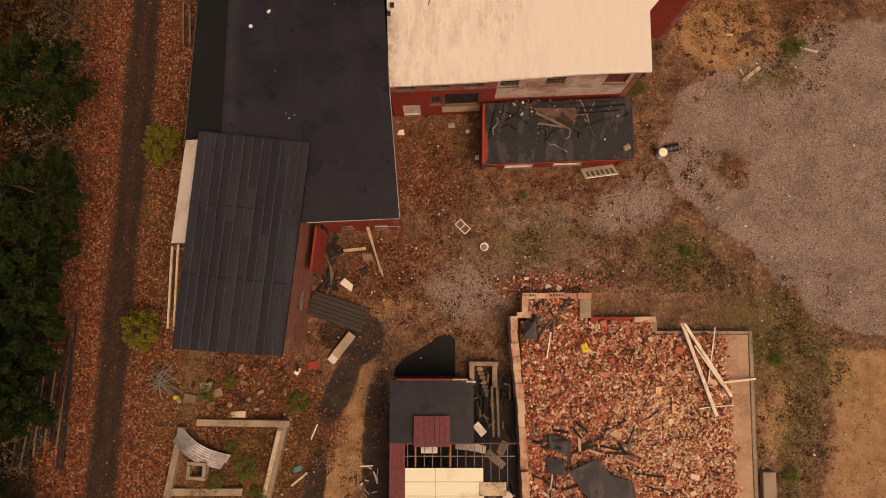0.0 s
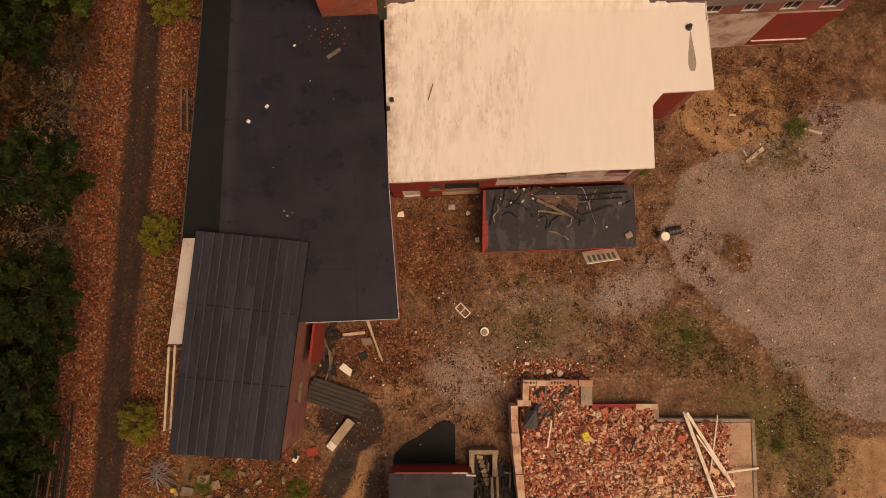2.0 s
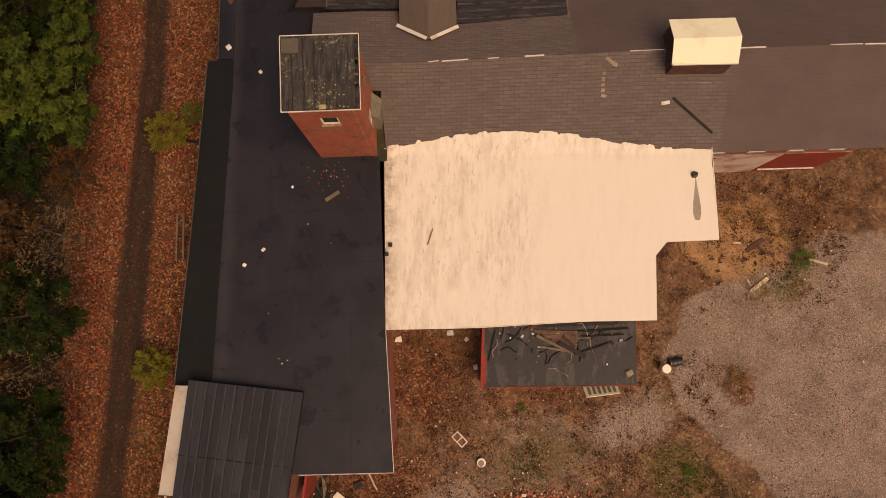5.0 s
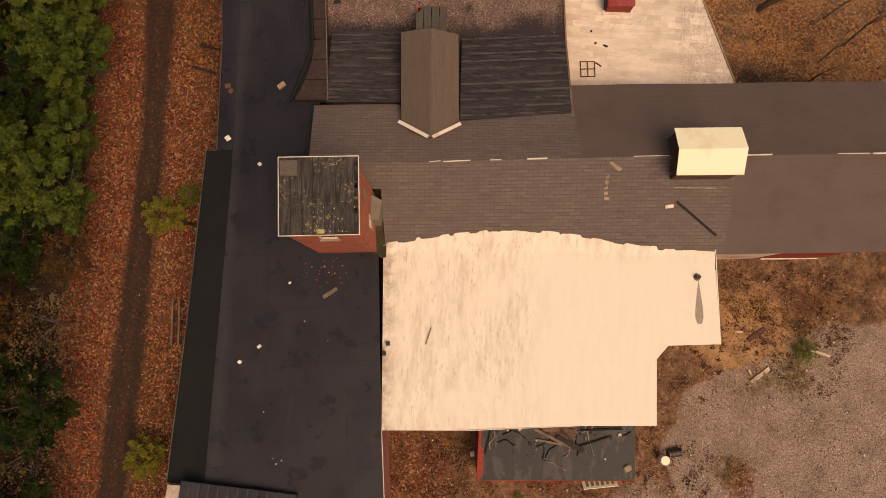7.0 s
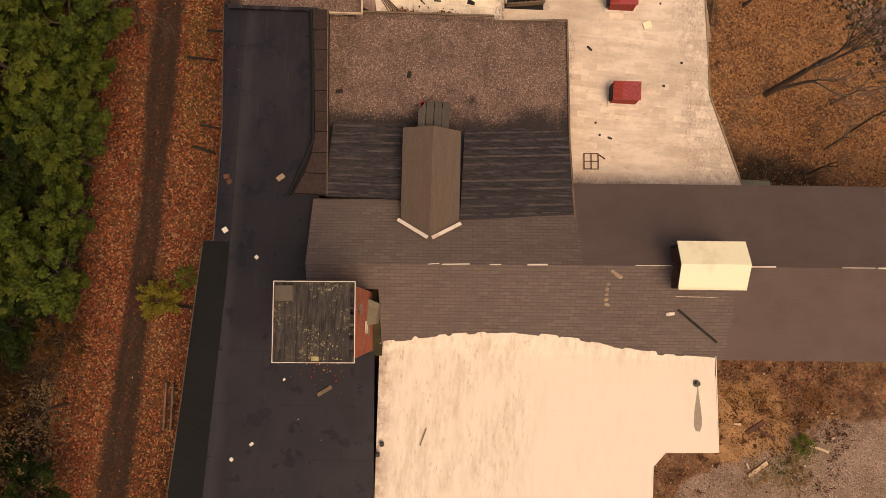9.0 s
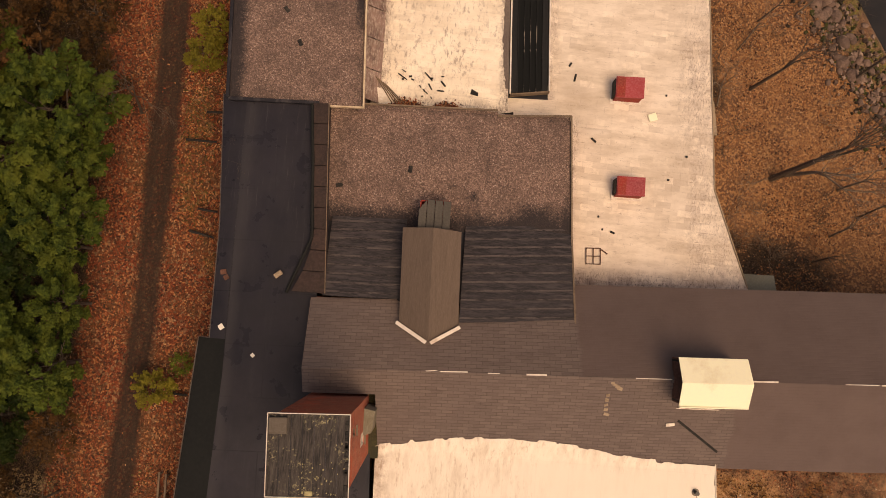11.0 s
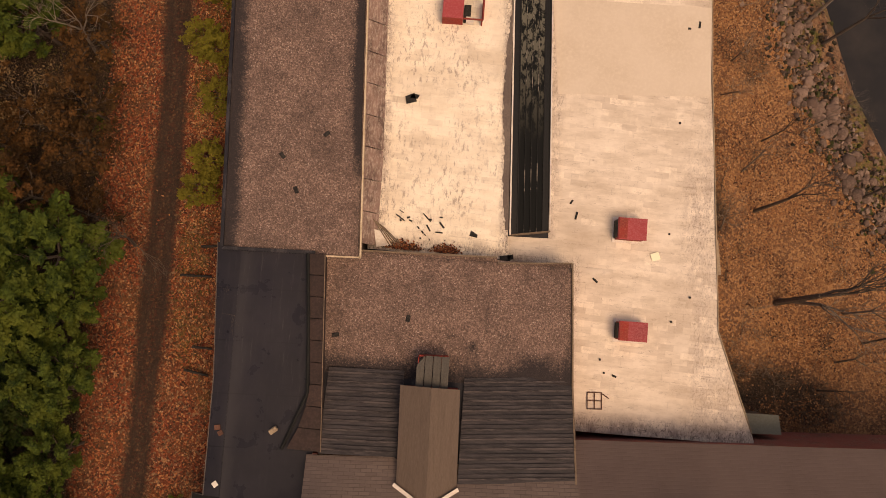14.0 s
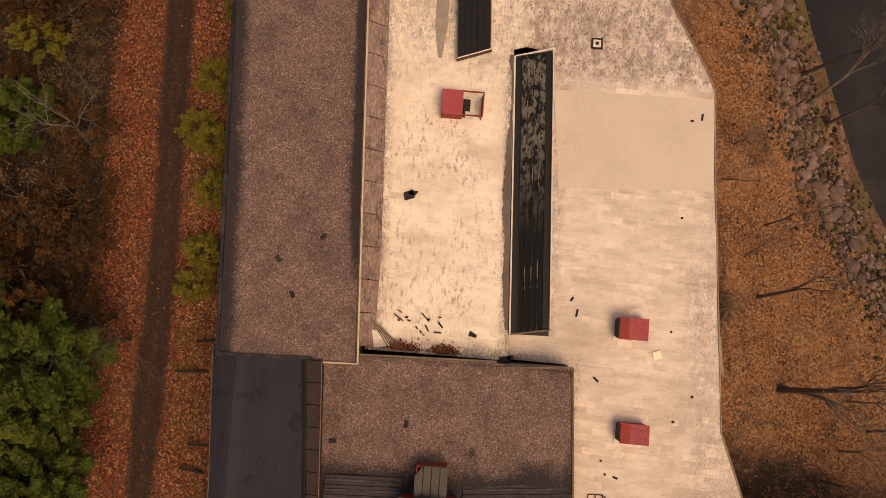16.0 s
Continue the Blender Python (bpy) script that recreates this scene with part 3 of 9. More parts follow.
def grid_mesh(name, xs, ys, zs, masks=None):
    """A sheet over xs by ys with heights zs and named masks, as a mesh."""
    nx, ny = len(xs), len(ys)
    gx, gy = np.meshgrid(xs, ys)
    mesh = bpy.data.meshes.new(name)
    idx = np.arange(nx * ny).reshape(ny, nx)
    quads = np.stack([idx[:-1, :-1], idx[:-1, 1:], idx[1:, 1:], idx[1:, :-1]], -1).reshape(-1, 4)
    mesh.from_pydata(np.stack([gx, gy, zs], -1).reshape(-1, 3).tolist(), [], quads.tolist())
    for key, values in (masks or {}).items():
        mesh.attributes.new(key, "FLOAT", "POINT").data.foreach_set("value", np.asarray(values, np.float32).ravel())
    mesh.polygons.foreach_set("use_smooth", [True] * len(mesh.polygons))
    return mesh


def build_ground():
    xs, ys = axis(-34, 40, 0.25, 2600), axis(-16, 80, 0.25, 2600)
    gx, gy = np.meshgrid(xs, ys)
    wob = (cloud(gx, gy, 5.0, 21) - 0.5) * 5
    x, y = gx + wob * 0.7, gy + (cloud(gx, gy, 5.0, 31) - 0.5) * 3.5
    masks = {}
    edge = np.interp(y, [-30, -1.5, 1.3, 3.7, 8.6, 12, 17, 21], [40, 26.5, 25.0, 21.4, 16.8, 15.4, 16.2, 25.5])
    gravel = smooth01((x - edge) / 1.6 + 0.5) * smooth01((22.5 - y) / 2.5) * smooth01((y + 1.2) / 1.0)
    gravel = np.maximum(gravel, 0.8 * blob(x, y, 1.8, 1.5, 2.8, 2.8, 40, 0.9))
    gravel = np.maximum(gravel, 0.75 * blob(x, y, 13.0, 7.6, 4.0, 2.0, 30, 0.9))
    gravel = np.maximum(gravel, 0.6 * blob(x, y, 7.0, 7.2, 4.0, 1.6, -10, 0.9))
    gravel = np.maximum(gravel, 0.5 * blob(x, y, 5.0, 4.0, 9.0, 4.5, 10, 1.0))
    masks["gravel"] = gravel
    masks["sand"] = np.maximum.reduce([smooth01((x - 25.2) / 2.5) * smooth01((-1.2 - y) / 1.0), blob(x, y, 20.0, 21.3, 4.6, 2.6, -12, 0.8),
                                       blob(x, y, -6.8, -7.5, 1.4, 5.5, -14, 0.6), blob(x, y, -3.2, 0.6, 2.6, 1.2, 20, 0.9) * 0.6, 0.7 * blob(x, y, 22.6, -6.5, 1.3, 4, 0, 0.8)])
    near_trail = np.abs(gx - trail_x(gy))
    west = smooth01((-14.0 - gx) / 2.0)
    masks["leaves"] = np.maximum.reduce([west * smooth01((5.6 - near_trail) / 1.5), 0.62 * blob(x, y, -1.5, 11, 4.0, 5.0, 0, 0.8), 0.6 * blob(x, y, -3.5, 4, 4.5, 3.0, 20, 0.8),
                                         0.85 * blob(x, y, -12.5, -6.5, 5.5, 5.5, 0, 0.7), 0.5 * blob(x, y, 7, 9.6, 6, 1.2, 0, 0.8), 0.62 * blob(x, y, 20, 10.8, 1.4, 1.6, 0, 0.8), 0.4 * blob(x, y, 26, 23, 5, 2.2, 0, 0.8), 0.55 * blob(x, y, 17, 24, 2, 1.5, 0, 0.8)])
    masks["straw"] = smooth01((gx - 14.5) / 1.5) * smooth01((gy - 33) / 2.0) * smooth01((bank_x(gy) + 1.0 - gx + wob * 0.3) / 1.5)
    grass = np.maximum.reduce([blob(x, y, 16.3, 4.2, 2.4, 2.0, -20, 0.8), 0.9 * blob(x, y, 23.5, -1.8, 6.0, 3.0, -35, 0.8), 0.8 * blob(x, y, 24, -8.5, 1.8, 6, 0, 0.8),
                               0.7 * blob(x, y, 7, 5.6, 4.5, 2.2, 0, 0.9), 0.6 * blob(x, y, -12, -9, 5, 5, 0, 0.9), 0.7 * blob(x, y, 24, 18, 3, 1.6, 30, 0.8),
                               west * 0.55 * smooth01((cloud(gx, gy, 7, 77) - 0.45) / 0.15) * smooth01((gx - trail_x(gy) - 0.8) / 0.8),
                               west * 0.3 * smooth01((trail_x(gy) - 3.2 - gx) / 1.5), smooth01((gx - bank_x(gy) + 0.6) / 1.6) * smooth01((gy - 30) / 4) * smooth01((cloud(gx, gy, 3.0, 99) - 0.4) / 0.16),
                               0.5 * west * blob(x, y, -18.3, 8, 1.2, 5, 0, 0.8)])
    masks["grass"] = grass
    # Litter zone under the forest, darkened as the trees' shade would.
    masks["shaded_duff"] = smooth01((trail_x(gy) - 3.4 + wob * 0.35 - gx) / 1.6) * smooth01((gx + 60) / 8)
    # Further dark patches around the thicket and along the east wall.
    masks["shaded_duff"] = np.maximum.reduce([masks["shaded_duff"], 0.75 * blob(x, y, 22.5, 38.3, 5.5, 2.4, -5, 0.8), 0.6 * blob(x, y, 16.8, 51.0, 1.4, 4.5, 0, 0.8), 0.55 * blob(x, y, 19.5, 61.0, 2.0, 3.0, 20, 0.8)])
    ruts = smooth01((1.35 - np.abs(near_trail + wob * 0.12)) / 0.75)
    masks["trail"] = ruts * (0.86 + 0.14 * smooth01((near_trail - 0.1) / 0.4))
    # Drive asphalt; the last blob reuses its colour for a dark weedy void.
    masks["asphalt_and_dark"] = 0.85 * np.maximum.reduce([blob(gx, gy, -5.7, -1.2, 1.7, 1.9, -30, 0.25), blob(gx, gy, -7.1, -4.6, 0.95, 3.2, -24, 0.3), blob(gx, gy, -8.7, -10.8, 0.8, 3.0, -5, 0.3), blob(gx, gy, -4.5, -8.8, 1.1, 5.6, 0, 0.35), blob(gx, gy, -7.8, -0.9, 1.0, 1.0, 0, 0.4)])
    masks["brickdust"] = 0.7 * blob(x, y, 4.5, -0.6, 0.6, 2.0, 0, 0.9)
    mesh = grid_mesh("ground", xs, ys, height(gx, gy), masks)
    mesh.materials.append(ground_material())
    tagged(new("ground", mesh), "leaf-strewn yard of gravel, earth and patchy grass", "ground", kind="structure")


build_ground()


# ---- river ----
def build_river():
    n = Nodes("dark_river_water", 0.12)
    n.bump(n.noise(1.6, 4), 0.05, 0.35)
    mat = n.colour(n.mix(n.ramp(n.noise(0.3), 0.4, 0.7), (0.018, 0.017, 0.016), (0.035, 0.03, 0.026)))
    bm = slab(bmesh.new(), [(20, 58), (33, 44), (120, 30), (120, 160), (2, 160), (14, 80)], -2.75, 0.2)
    tagged(part("water", bm, mat), "dark slow river water below the stony bank", "water", kind="structure")


build_river()


# ---- roofs with their own relief ----
def drape(name, outline_x, ys, zfun, material, parent, label="", thick=0.0, masks=None):
    """A finely divided roof sheet between two side lines outline_x(y) = (x0, x1)."""
    rows = []
    bm = bmesh.new()
    layer = {k: bm.verts.layers.float.new(k) for k in (masks or {})}
    for y in ys:
        x0, x1 = outline_x(y)
        count = 40
        row = []
        for i in range(count + 1):
            x = x0 + (x1 - x0) * i / count
            v = bm.verts.new((x, y, zfun(x, y)))
            for k, f in (masks or {}).items():
                v[layer[k]] = f(x, y)
            row.append(v)
        rows.append(row)
    for r0, r1 in zip(rows, rows[1:]):
        for i in range(len(r0) - 1):
            bm.faces.new((r0[i], r0[i + 1], r1[i + 1], r1[i]))
    return part(name, bm, material, parent, label, smooth=True)


def lerp(y, pts):
    return float(np.interp(y, [p[0] for p in pts], [p[1] for p in pts]))


# ---- the long black-roofed building ----
def build_long_building():
    b = thing("long_building", (-9, 25, 0), "long building with a flat black rubber roof and red brick walls", "building")
    bm = slab(bmesh.new(), [(-2.57, 6.07), (-3.27, 14.43), (-3.88, 24.3), (-3.95, 29.2), (-7.8, 33.2), (-8.1, 44.9), (-13.1, 44.9), (-12.85, 28.3), (-13.2, 11.9), (-13.4, 5.9), (-8.0, 5.83)], 8.3, 0.25)
    roof = part("roof", bm, RUBBER, b, "matt black rubber roof with faint seams")
    # Apron colour set darker: the slope's weaker sky reflection is painted in.
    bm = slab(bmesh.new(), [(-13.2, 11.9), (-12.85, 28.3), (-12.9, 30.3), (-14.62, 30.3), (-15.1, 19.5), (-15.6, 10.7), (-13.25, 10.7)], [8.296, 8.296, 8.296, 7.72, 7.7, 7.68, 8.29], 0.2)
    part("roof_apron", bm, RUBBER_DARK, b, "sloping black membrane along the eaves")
    bm = slab(bmesh.new(), [(-12.9, 30.3), (-13.1, 44.9), (-14.55, 44.9), (-13.95, 37), (-13.85, 30.3)], [8.294, 8.294, 8.2, 8.18, 8.18], 0.2)
    part("roof_apron", bm, RUBBER, b)
    # thin metal drip edges
    edge = bmesh.new()
    pts = [(-15.62, 10.7, 7.71), (-15.12, 19.5, 7.73), (-14.64, 30.32, 7.75), (-13.86, 30.32, 8.2), (-13.97, 37, 8.2), (-14.57, 44.9, 8.22)]
    for p, q in zip(pts, pts[1:]):
        bar(edge, p, q, 0.05, 0.05)
    part("drip_edge", edge, STEEL, b)
    edge = bmesh.new()
    pts = [(-8.0, 5.8, 8.32), (-2.55, 6.04, 8.32), (-3.25, 14.4, 8.32)]
    for p, q in zip(pts, pts[1:]):
        bar(edge, p, q, 0.05, 0.06)
    part("drip_edge", edge, ZINC, b, "bright metal roof edge")
    s, e = (-7.9, 6.3), (-2.85, 6.42)
    holes = [(1.0, 1.9, 1.2, 2.6), (3.2, 4.2, 1.1, 2.5)]
    part("wall", wall(bmesh.new(), s, e, -0.3, 8.05, 0.35, holes), RED_PAINT, b, "red painted wall")
    for h in holes:
        window(b, s, e, h, cols=2, rows=2)
    part("wall", wall(bmesh.new(), (-2.85, 6.42), (-3.5, 14.4), -0.3, 8.05, 0.35), BRICK_SIDE, b)
    part("wall", wall(bmesh.new(), (-8.4, 44.6), (-14.2, 44.6), 2.5, 8.05, 0.35), BRICK_WALL, b)
    part("wall", wall(bmesh.new(), (-14.0, 44.6), (-13.6, 30.2), 2.5, 7.6, 0.35), BRICK_SIDE, b)
    part("wall", wall(bmesh.new(), (-14.3, 30.2), (-15.2, 11.2), 2.5, 7.4, 0.35), BRICK_SIDE, b)
    # timber band along the foot of the south wall
    part("trim_board", wall(bmesh.new(), (-6.6, 6.4), (-2.9, 6.4), 1.9, 2.05, 0.05), WHITE_PAINT, b)
    # rusty raised kerb beside the gravelled roof, with a loose black flap
    for i in range(9):
        y0, y1 = 33.4 + i * 1.25, 33.4 + (i + 1) * 1.25 - 0.04
        left = [(33.4, -9.25), (34.6, -8.7), (36.5, -8.2), (44.7, -9.0)]
        right = [(33.4, -7.25), (44.7, -8.05)]
        bm = slab(bmesh.new(), [(lerp(y0, left), y0), (lerp(y0, right), y0), (lerp(y1, right), y1), (lerp(y1, left), y1)], [8.72, 8.9, 8.9, 8.72], 0.62)
        part("kerb_sheet", bm, KERB, b, "rusty sheet over the roof kerb" if i == 0 else "")
    flap = bmesh.new()
    for p, q in zip([(-9.6, 33.3, 8.4), (-8.35, 36.6, 8.72), (-8.7, 41, 8.76)], [(-8.35, 36.6, 8.72), (-8.7, 41, 8.76), (-9.1, 44.6, 8.74)]):
        tube(flap, p, q, 0.1, 0.09)
    part("rolled_flap", flap, RUBBER_DARK, b, "rolled edge of loose black membrane")
    return b


# ---- the brick tower ----
def build_tower():
    b = thing("brick_tower", (-5.7, 26, 8.3), "square red brick tower with a mossy flat roof", "tower")
    sw, se, ne, nw = (-7.35, 24.32), (-4.0, 24.5), (-4.2, 27.85), (-7.55, 27.66)
    hole = [(1.3, 2.2, 15.5, 16.7)]
    part("wall", wall(bmesh.new(), sw, se, 8.0, 18.1, 0.3, hole), BRICK_TOWER, b, "red brick wall")
    window(b, sw, se, hole[0], cols=1, rows=1, material=WHITE_PAINT, label="small broken window with pale sill", sill=CONCRETE, glass_mat=CHAR)
    hole2 = [(2.1, 2.5, 15.0, 16.0), (1.0, 1.7, 11.0, 12.6)]
    part("wall", wall(bmesh.new(), se, ne, 8.0, 18.1, 0.3, hole2), BRICK_TOWER_E, b)
    window(b, se, ne, hole2[0], cols=1, rows=1)
    window(b, se, ne, hole2[1], cols=1, rows=2, material=WHITE_PAINT)
    part("wall", wall(bmesh.new(), ne, nw, 8.0, 18.1, 0.3), BRICK_TOWER, b)
    part("wall", wall(bmesh.new(), nw, sw, 8.0, 18.1, 0.3), BRICK_TOWER_E, b)
    n = Nodes("mossy_tower_roof", 0.9)
    streak = n.noise(3.0, 6, 0.75, n.stretch(2.4, 0.3, 1, -3))
    c = n.mix(n.ramp(streak, 0.4, 0.65), (0.022, 0.02, 0.019), (0.085, 0.072, 0.062))
    c = n.mix(n.math("MULTIPLY", n.ramp(n.noise(6, 8, 0.85), 0.55, 0.6), n.ramp(n.noise(0.7, 5), 0.48, 0.6)), c, (0.34, 0.3, 0.17))
    n.bump(streak, 0.02)
    roof_mat = n.colour(c)
    cx, cy = -5.77, 26.08
    part("roof", slab(bmesh.new(), [(-7.5, 24.2), (-3.88, 24.41), (-4.1, 27.98), (-7.72, 27.78)], 18.3, 0.18), roof_mat, b, "streaked grey roof with pale lichen")
    # seams of the roofing
    seams = bmesh.new()
    for i in range(1, 7):
        f = i / 7
        bar(seams, (-7.5 + 3.62 * f, 24.25 + 0.21 * f, 18.305), (-7.72 + 3.62 * f, 27.74 + 0.2 * f, 18.305), 0.035, 0.02)
    part("seam", seams, RUBBER_OLD, b)
    for p, q in (((-7.52, 24.18), (-3.86, 24.39)), ((-3.86, 24.39), (-4.08, 28.0)), ((-4.08, 28.0), (-7.74, 27.8)), ((-7.74, 27.8), (-7.52, 24.18))):
        part("coping", bar(bmesh.new(), (*p, 18.3), (*q, 18.3), 0.035, 0.1), WHITE_PAINT, b)
    # Added dark strip: moss tint plus the shade where tower and shingles meet.
    part("moss_gutter", slab(bmesh.new(), [(-4.15, 24.2), (-3.45, 24.2), (-3.4, 28.6), (-4.2, 28.6)], [8.28, 8.2, 8.9, 8.9], 0.3), surface("mossy_shade", (0.03, 0.028, 0.012), (0.07, 0.06, 0.02), (0.015, 0.014, 0.01), big=1.4), b, "dark mossy strip at the foot of the tower, shade painted in")
    rnd = random.Random(3)
    for i in range(12):
        f = 0.1 + 0.82 * rnd.random()
        part("broken_coping", box(bmesh.new(), (-4.0 - 0.2 * f, 24.42 + 3.5 * f, 18.33), (0.16, 0.1 + 0.2 * rnd.random(), 0.07), -3, bevel=0.02), CHAR, b)
    for i in range(55):
        f, g = rnd.betavariate(4, 2.5), rnd.random() ** 2.2
        x, y = -7.4 + 3.4 * f, 24.32 + 0.2 * f + 1.5 * g
        part("lichen", box(bmesh.new(), (x, y, 18.315), (rnd.uniform(0.02, 0.075), rnd.uniform(0.02, 0.06), 0.025), rnd.uniform(0, 90), bevel=0.01), LICHEN, b)
    part("lichen", box(bmesh.new(), (-5.62, 24.47, 18.33), (0.36, 0.22, 0.07), 5, bevel=0.03), LICHEN, b, "thick pale lichen cushion")
    part("hatch", box(bmesh.new(), (-7.22, 27.3, 18.42), (0.82, 0.72, 0.14), 3, bevel=0.03), surface("hatch_felt", (0.11, 0.09, 0.07), (0.08, 0.065, 0.05), (0.14, 0.12, 0.1)), b, "square grey roof hatch")
    # the broken chimney breast by the tower's foot
    part("buttress", slab(bmesh.new(), [(-4.1, 26.0), (-3.72, 26.05), (-3.6, 27.2), (-4.15, 27.4)], [11.6, 11.0, 10.8, 11.4], 3.0), surface("lichened_stone", (0.2, 0.17, 0.12), (0.13, 0.1, 0.06), (0.3, 0.27, 0.2)), b, "lichened stone buttress")


# ---- brown shingled building ----
RIDGE_A, RIDGE_B = Vector((-7.9, 29.2, 11.15)), Vector((36.0, 31.4, 11.15))
RU = (RIDGE_B - RIDGE_A).normalized()
RN = Vector((-RU.y, RU.x, 0))


def on_roof(u, v, lift=0.0):
    """A point of the shingled roof: u along the ridge from its west end, v across it (north positive)."""
    rise = float(smooth01((u - 6) / 13))
    sag = 0.06 * math.sin(u * 0.7)
    return RIDGE_A + RU * u + RN * v + Vector((0, 0, lift - 0.7 * (1 - rise) - (0.48 + 0.12 * rise) * abs(v) + sag))


def build_shingled_building():
    b = thing("shingled_building", (12, 30, 0), "brown shingled gable building with brick walls", "building")
    for side, name in ((-1, "roof"), (1, "roof")):
        bm = bmesh.new()
        us = sorted([*np.linspace(0, 44, 45), 4.05, 4.21, 6.02, 14.95, 15.12])
        rows = []
        for u in us:
            reach = 5.25 if side < 0 else (3.95 if u < 6 else 3.15 if u < 15.1 else 5.15)
            if side < 0 and u < 4.2:
                reach = 1.4
            rows.append([bm.verts.new(on_roof(u, side * reach * k / 6)) for k in range(7)])
        for r0, r1 in zip(rows, rows[1:]):
            for i in range(6):
                quad = (r0[i], r1[i], r1[i + 1], r0[i + 1])
                bm.faces.new(quad if side > 0 else quad[::-1])
        ob = part(name, bm, BROWN_SHINGLE, b, "sagging brown shingle slope")
        m = ob.modifiers.new("thick", "SOLIDIFY")
        m.thickness, m.offset = 0.16, -1
    rnd = random.Random(8)
    u = 5.0
    while u < 36:
        w = 0.5 + 1.6 * rnd.random()
        if rnd.random() < 0.62:
            part("ridge_cap", bar(bmesh.new(), on_roof(u, 0.02, 0.025), on_roof(u + w, 0.02 + 0.05 * rnd.random(), 0.025), 0.035 + 0.05 * rnd.random(), 0.03), WHITE_PAINT, b, "broken white ridge strip")
        u += w + 0.15
    # walls: south side with its row of windows, east part
    s0, s1 = on_roof(20, -4.95), on_roof(33.5, -4.95)
    a, c = (s0.x, s0.y), (s1.x, s1.y)
    holes = [(u, u + 1.15, 6.2, 7.5) for u in (4.1, 6.6, 9.1, 11.6)]
    part("wall", wall(bmesh.new(), a, c, 5.9, 7.95, 0.35, holes), BRICK_WALL, b)
    for h in holes:
        window(b, a, c, h, cols=2, rows=1, material=WHITE_PAINT, label="white framed window, partly broken")
    low = wall(bmesh.new(), a, c, -0.5, 5.89, 0.38, [(4.3, 5.2, 3.6, 5.0)])
    part("wall", low, BRICK_WHITED, b, "patchy whitewashed lower wall")
    part("red_panel", wall(bmesh.new(), (c[0] - 4.2, c[1] - 0.23), (c[0], c[1] - 0.03), 0.2, 5.6, 0.04), RED_PAINT, b, "red painted stretch of wall")
    part("rail", bar(bmesh.new(), (c[0] - 4.1, c[1] - 0.3, 1.2), (c[0] - 0.2, c[1] - 0.12, 1.2), 0.09), WHITE_PAINT, b)
    t = on_roof(43.5, -4.95)
    part("wall", wall(bmesh.new(), (c[0], c[1] + 3.2), (t.x, t.y + 3.2), -0.5, 8.0, 0.35), BRICK_WALL, b)
    n0, n1 = on_roof(43.5, 4.8), on_roof(15.4, 4.8)
    part("wall", wall(bmesh.new(), (n0.x, n0.y), (n1.x, n1.y), -0.5, 8.0, 0.35), BRICK_WALL, b)
    w0, w1 = on_roof(0.3, 4.0), on_roof(0.3, -1.5)
    part("wall", wall(bmesh.new(), (w0.x, w0.y), (w1.x, w1.y), 7.9, 8.4, 0.3), BRICK_SIDE, b)
    e0, e1 = on_roof(43.6, -3.6), on_roof(43.6, 4.8)
    part("wall", wall(bmesh.new(), (e0.x, e0.y), (e1.x, e1.y), -0.5, 8.0, 0.35), BRICK_SIDE, b)
    # cream cupola on the ridge
    cup = thing("roof_cupola", (14.2, 30.3, 10.6), "cream metal roofed ventilator box with dark louvred end", "ventilator")
    uc0, uc1 = 20.35, 23.95
    for side in (-1, 1):
        quad = [on_roof(uc0 - 0.1, 0), on_roof(uc1, 0), on_roof(uc1 - 0.1, side * 1.28), on_roof(uc0 - 0.15, side * 1.28)]
        bm = slab(bmesh.new(), [(p.x, p.y) for p in quad], [12.9, 12.9, 12.4, 12.4], 0.06)
        part("roof", bm, CREAM, cup, "pale cream sheet roof" if side < 0 else "")
    part("fascia", bar(bmesh.new(), on_roof(uc0 - 0.15, -1.3, 0) * 1 + Vector((0, 0, 2.02)), on_roof(uc1 - 0.1, -1.3) + Vector((0, 0, 2.02)), 0.06, 0.14), CREAM, cup)
    for v in (-1.15, 1.15):
        p, q = on_roof(uc0 + 0.1, v), on_roof(uc1 - 0.2, v)
        part("side_wall", bar(bmesh.new(), (p.x, p.y, 11.3), (q.x, q.y, 11.3), 0.1, 2.1), RUST, cup)
    for u in (uc0 + 0.12, uc1 - 0.25):
        p, q = on_roof(u, -1.1), on_roof(u, 1.1)
        part("end_wall", bar(bmesh.new(), (p.x, p.y, 11.3), (q.x, q.y, 11.3), 0.1, 2.1), CHAR, cup)
    for i in range(9):
        z = 10.9 + i * 0.18
        p, q = on_roof(uc0 + 0.04, -1.0), on_roof(uc0 + 0.04, 1.0)
        part("louvre", bar(bmesh.new(), (p.x, p.y, z), (q.x, q.y, z), 0.12, 0.03), RUST, cup)
    part("base_flashing", bar(bmesh.new(), on_roof(uc0 + 0.4, -1.62, 0.04), on_roof(uc1 - 0.8, -1.66, 0.04), 0.05, 0.05), ZINC, cup)
    # gable-roofed monitor running north from the ridge
    d = thing("roof_monitor", (-1.1, 34.5, 8.5), "brown shingled roof monitor with white valley flashing", "dormer")
    for side in (-1, 1):
        ex = -2.85 if side < 0 else 0.55
        quad = [(-1.05, 31.1), (-1.28, 37.6), (ex - 0.2, 37.55), (ex + 0.03, 32.1)]
        part("roof", slab(bmesh.new(), quad, [9.98, 9.98, 9.3, 9.3], 0.08), surface("monitor_shingles", (0.12, 0.088, 0.068), (0.095, 0.07, 0.055), (0.155, 0.118, 0.092), 0.92, big=1.0, fine=6.0, along=(7, 0.6, 1)) if side < 0 else bpy.data.materials["monitor_shingles"], d)
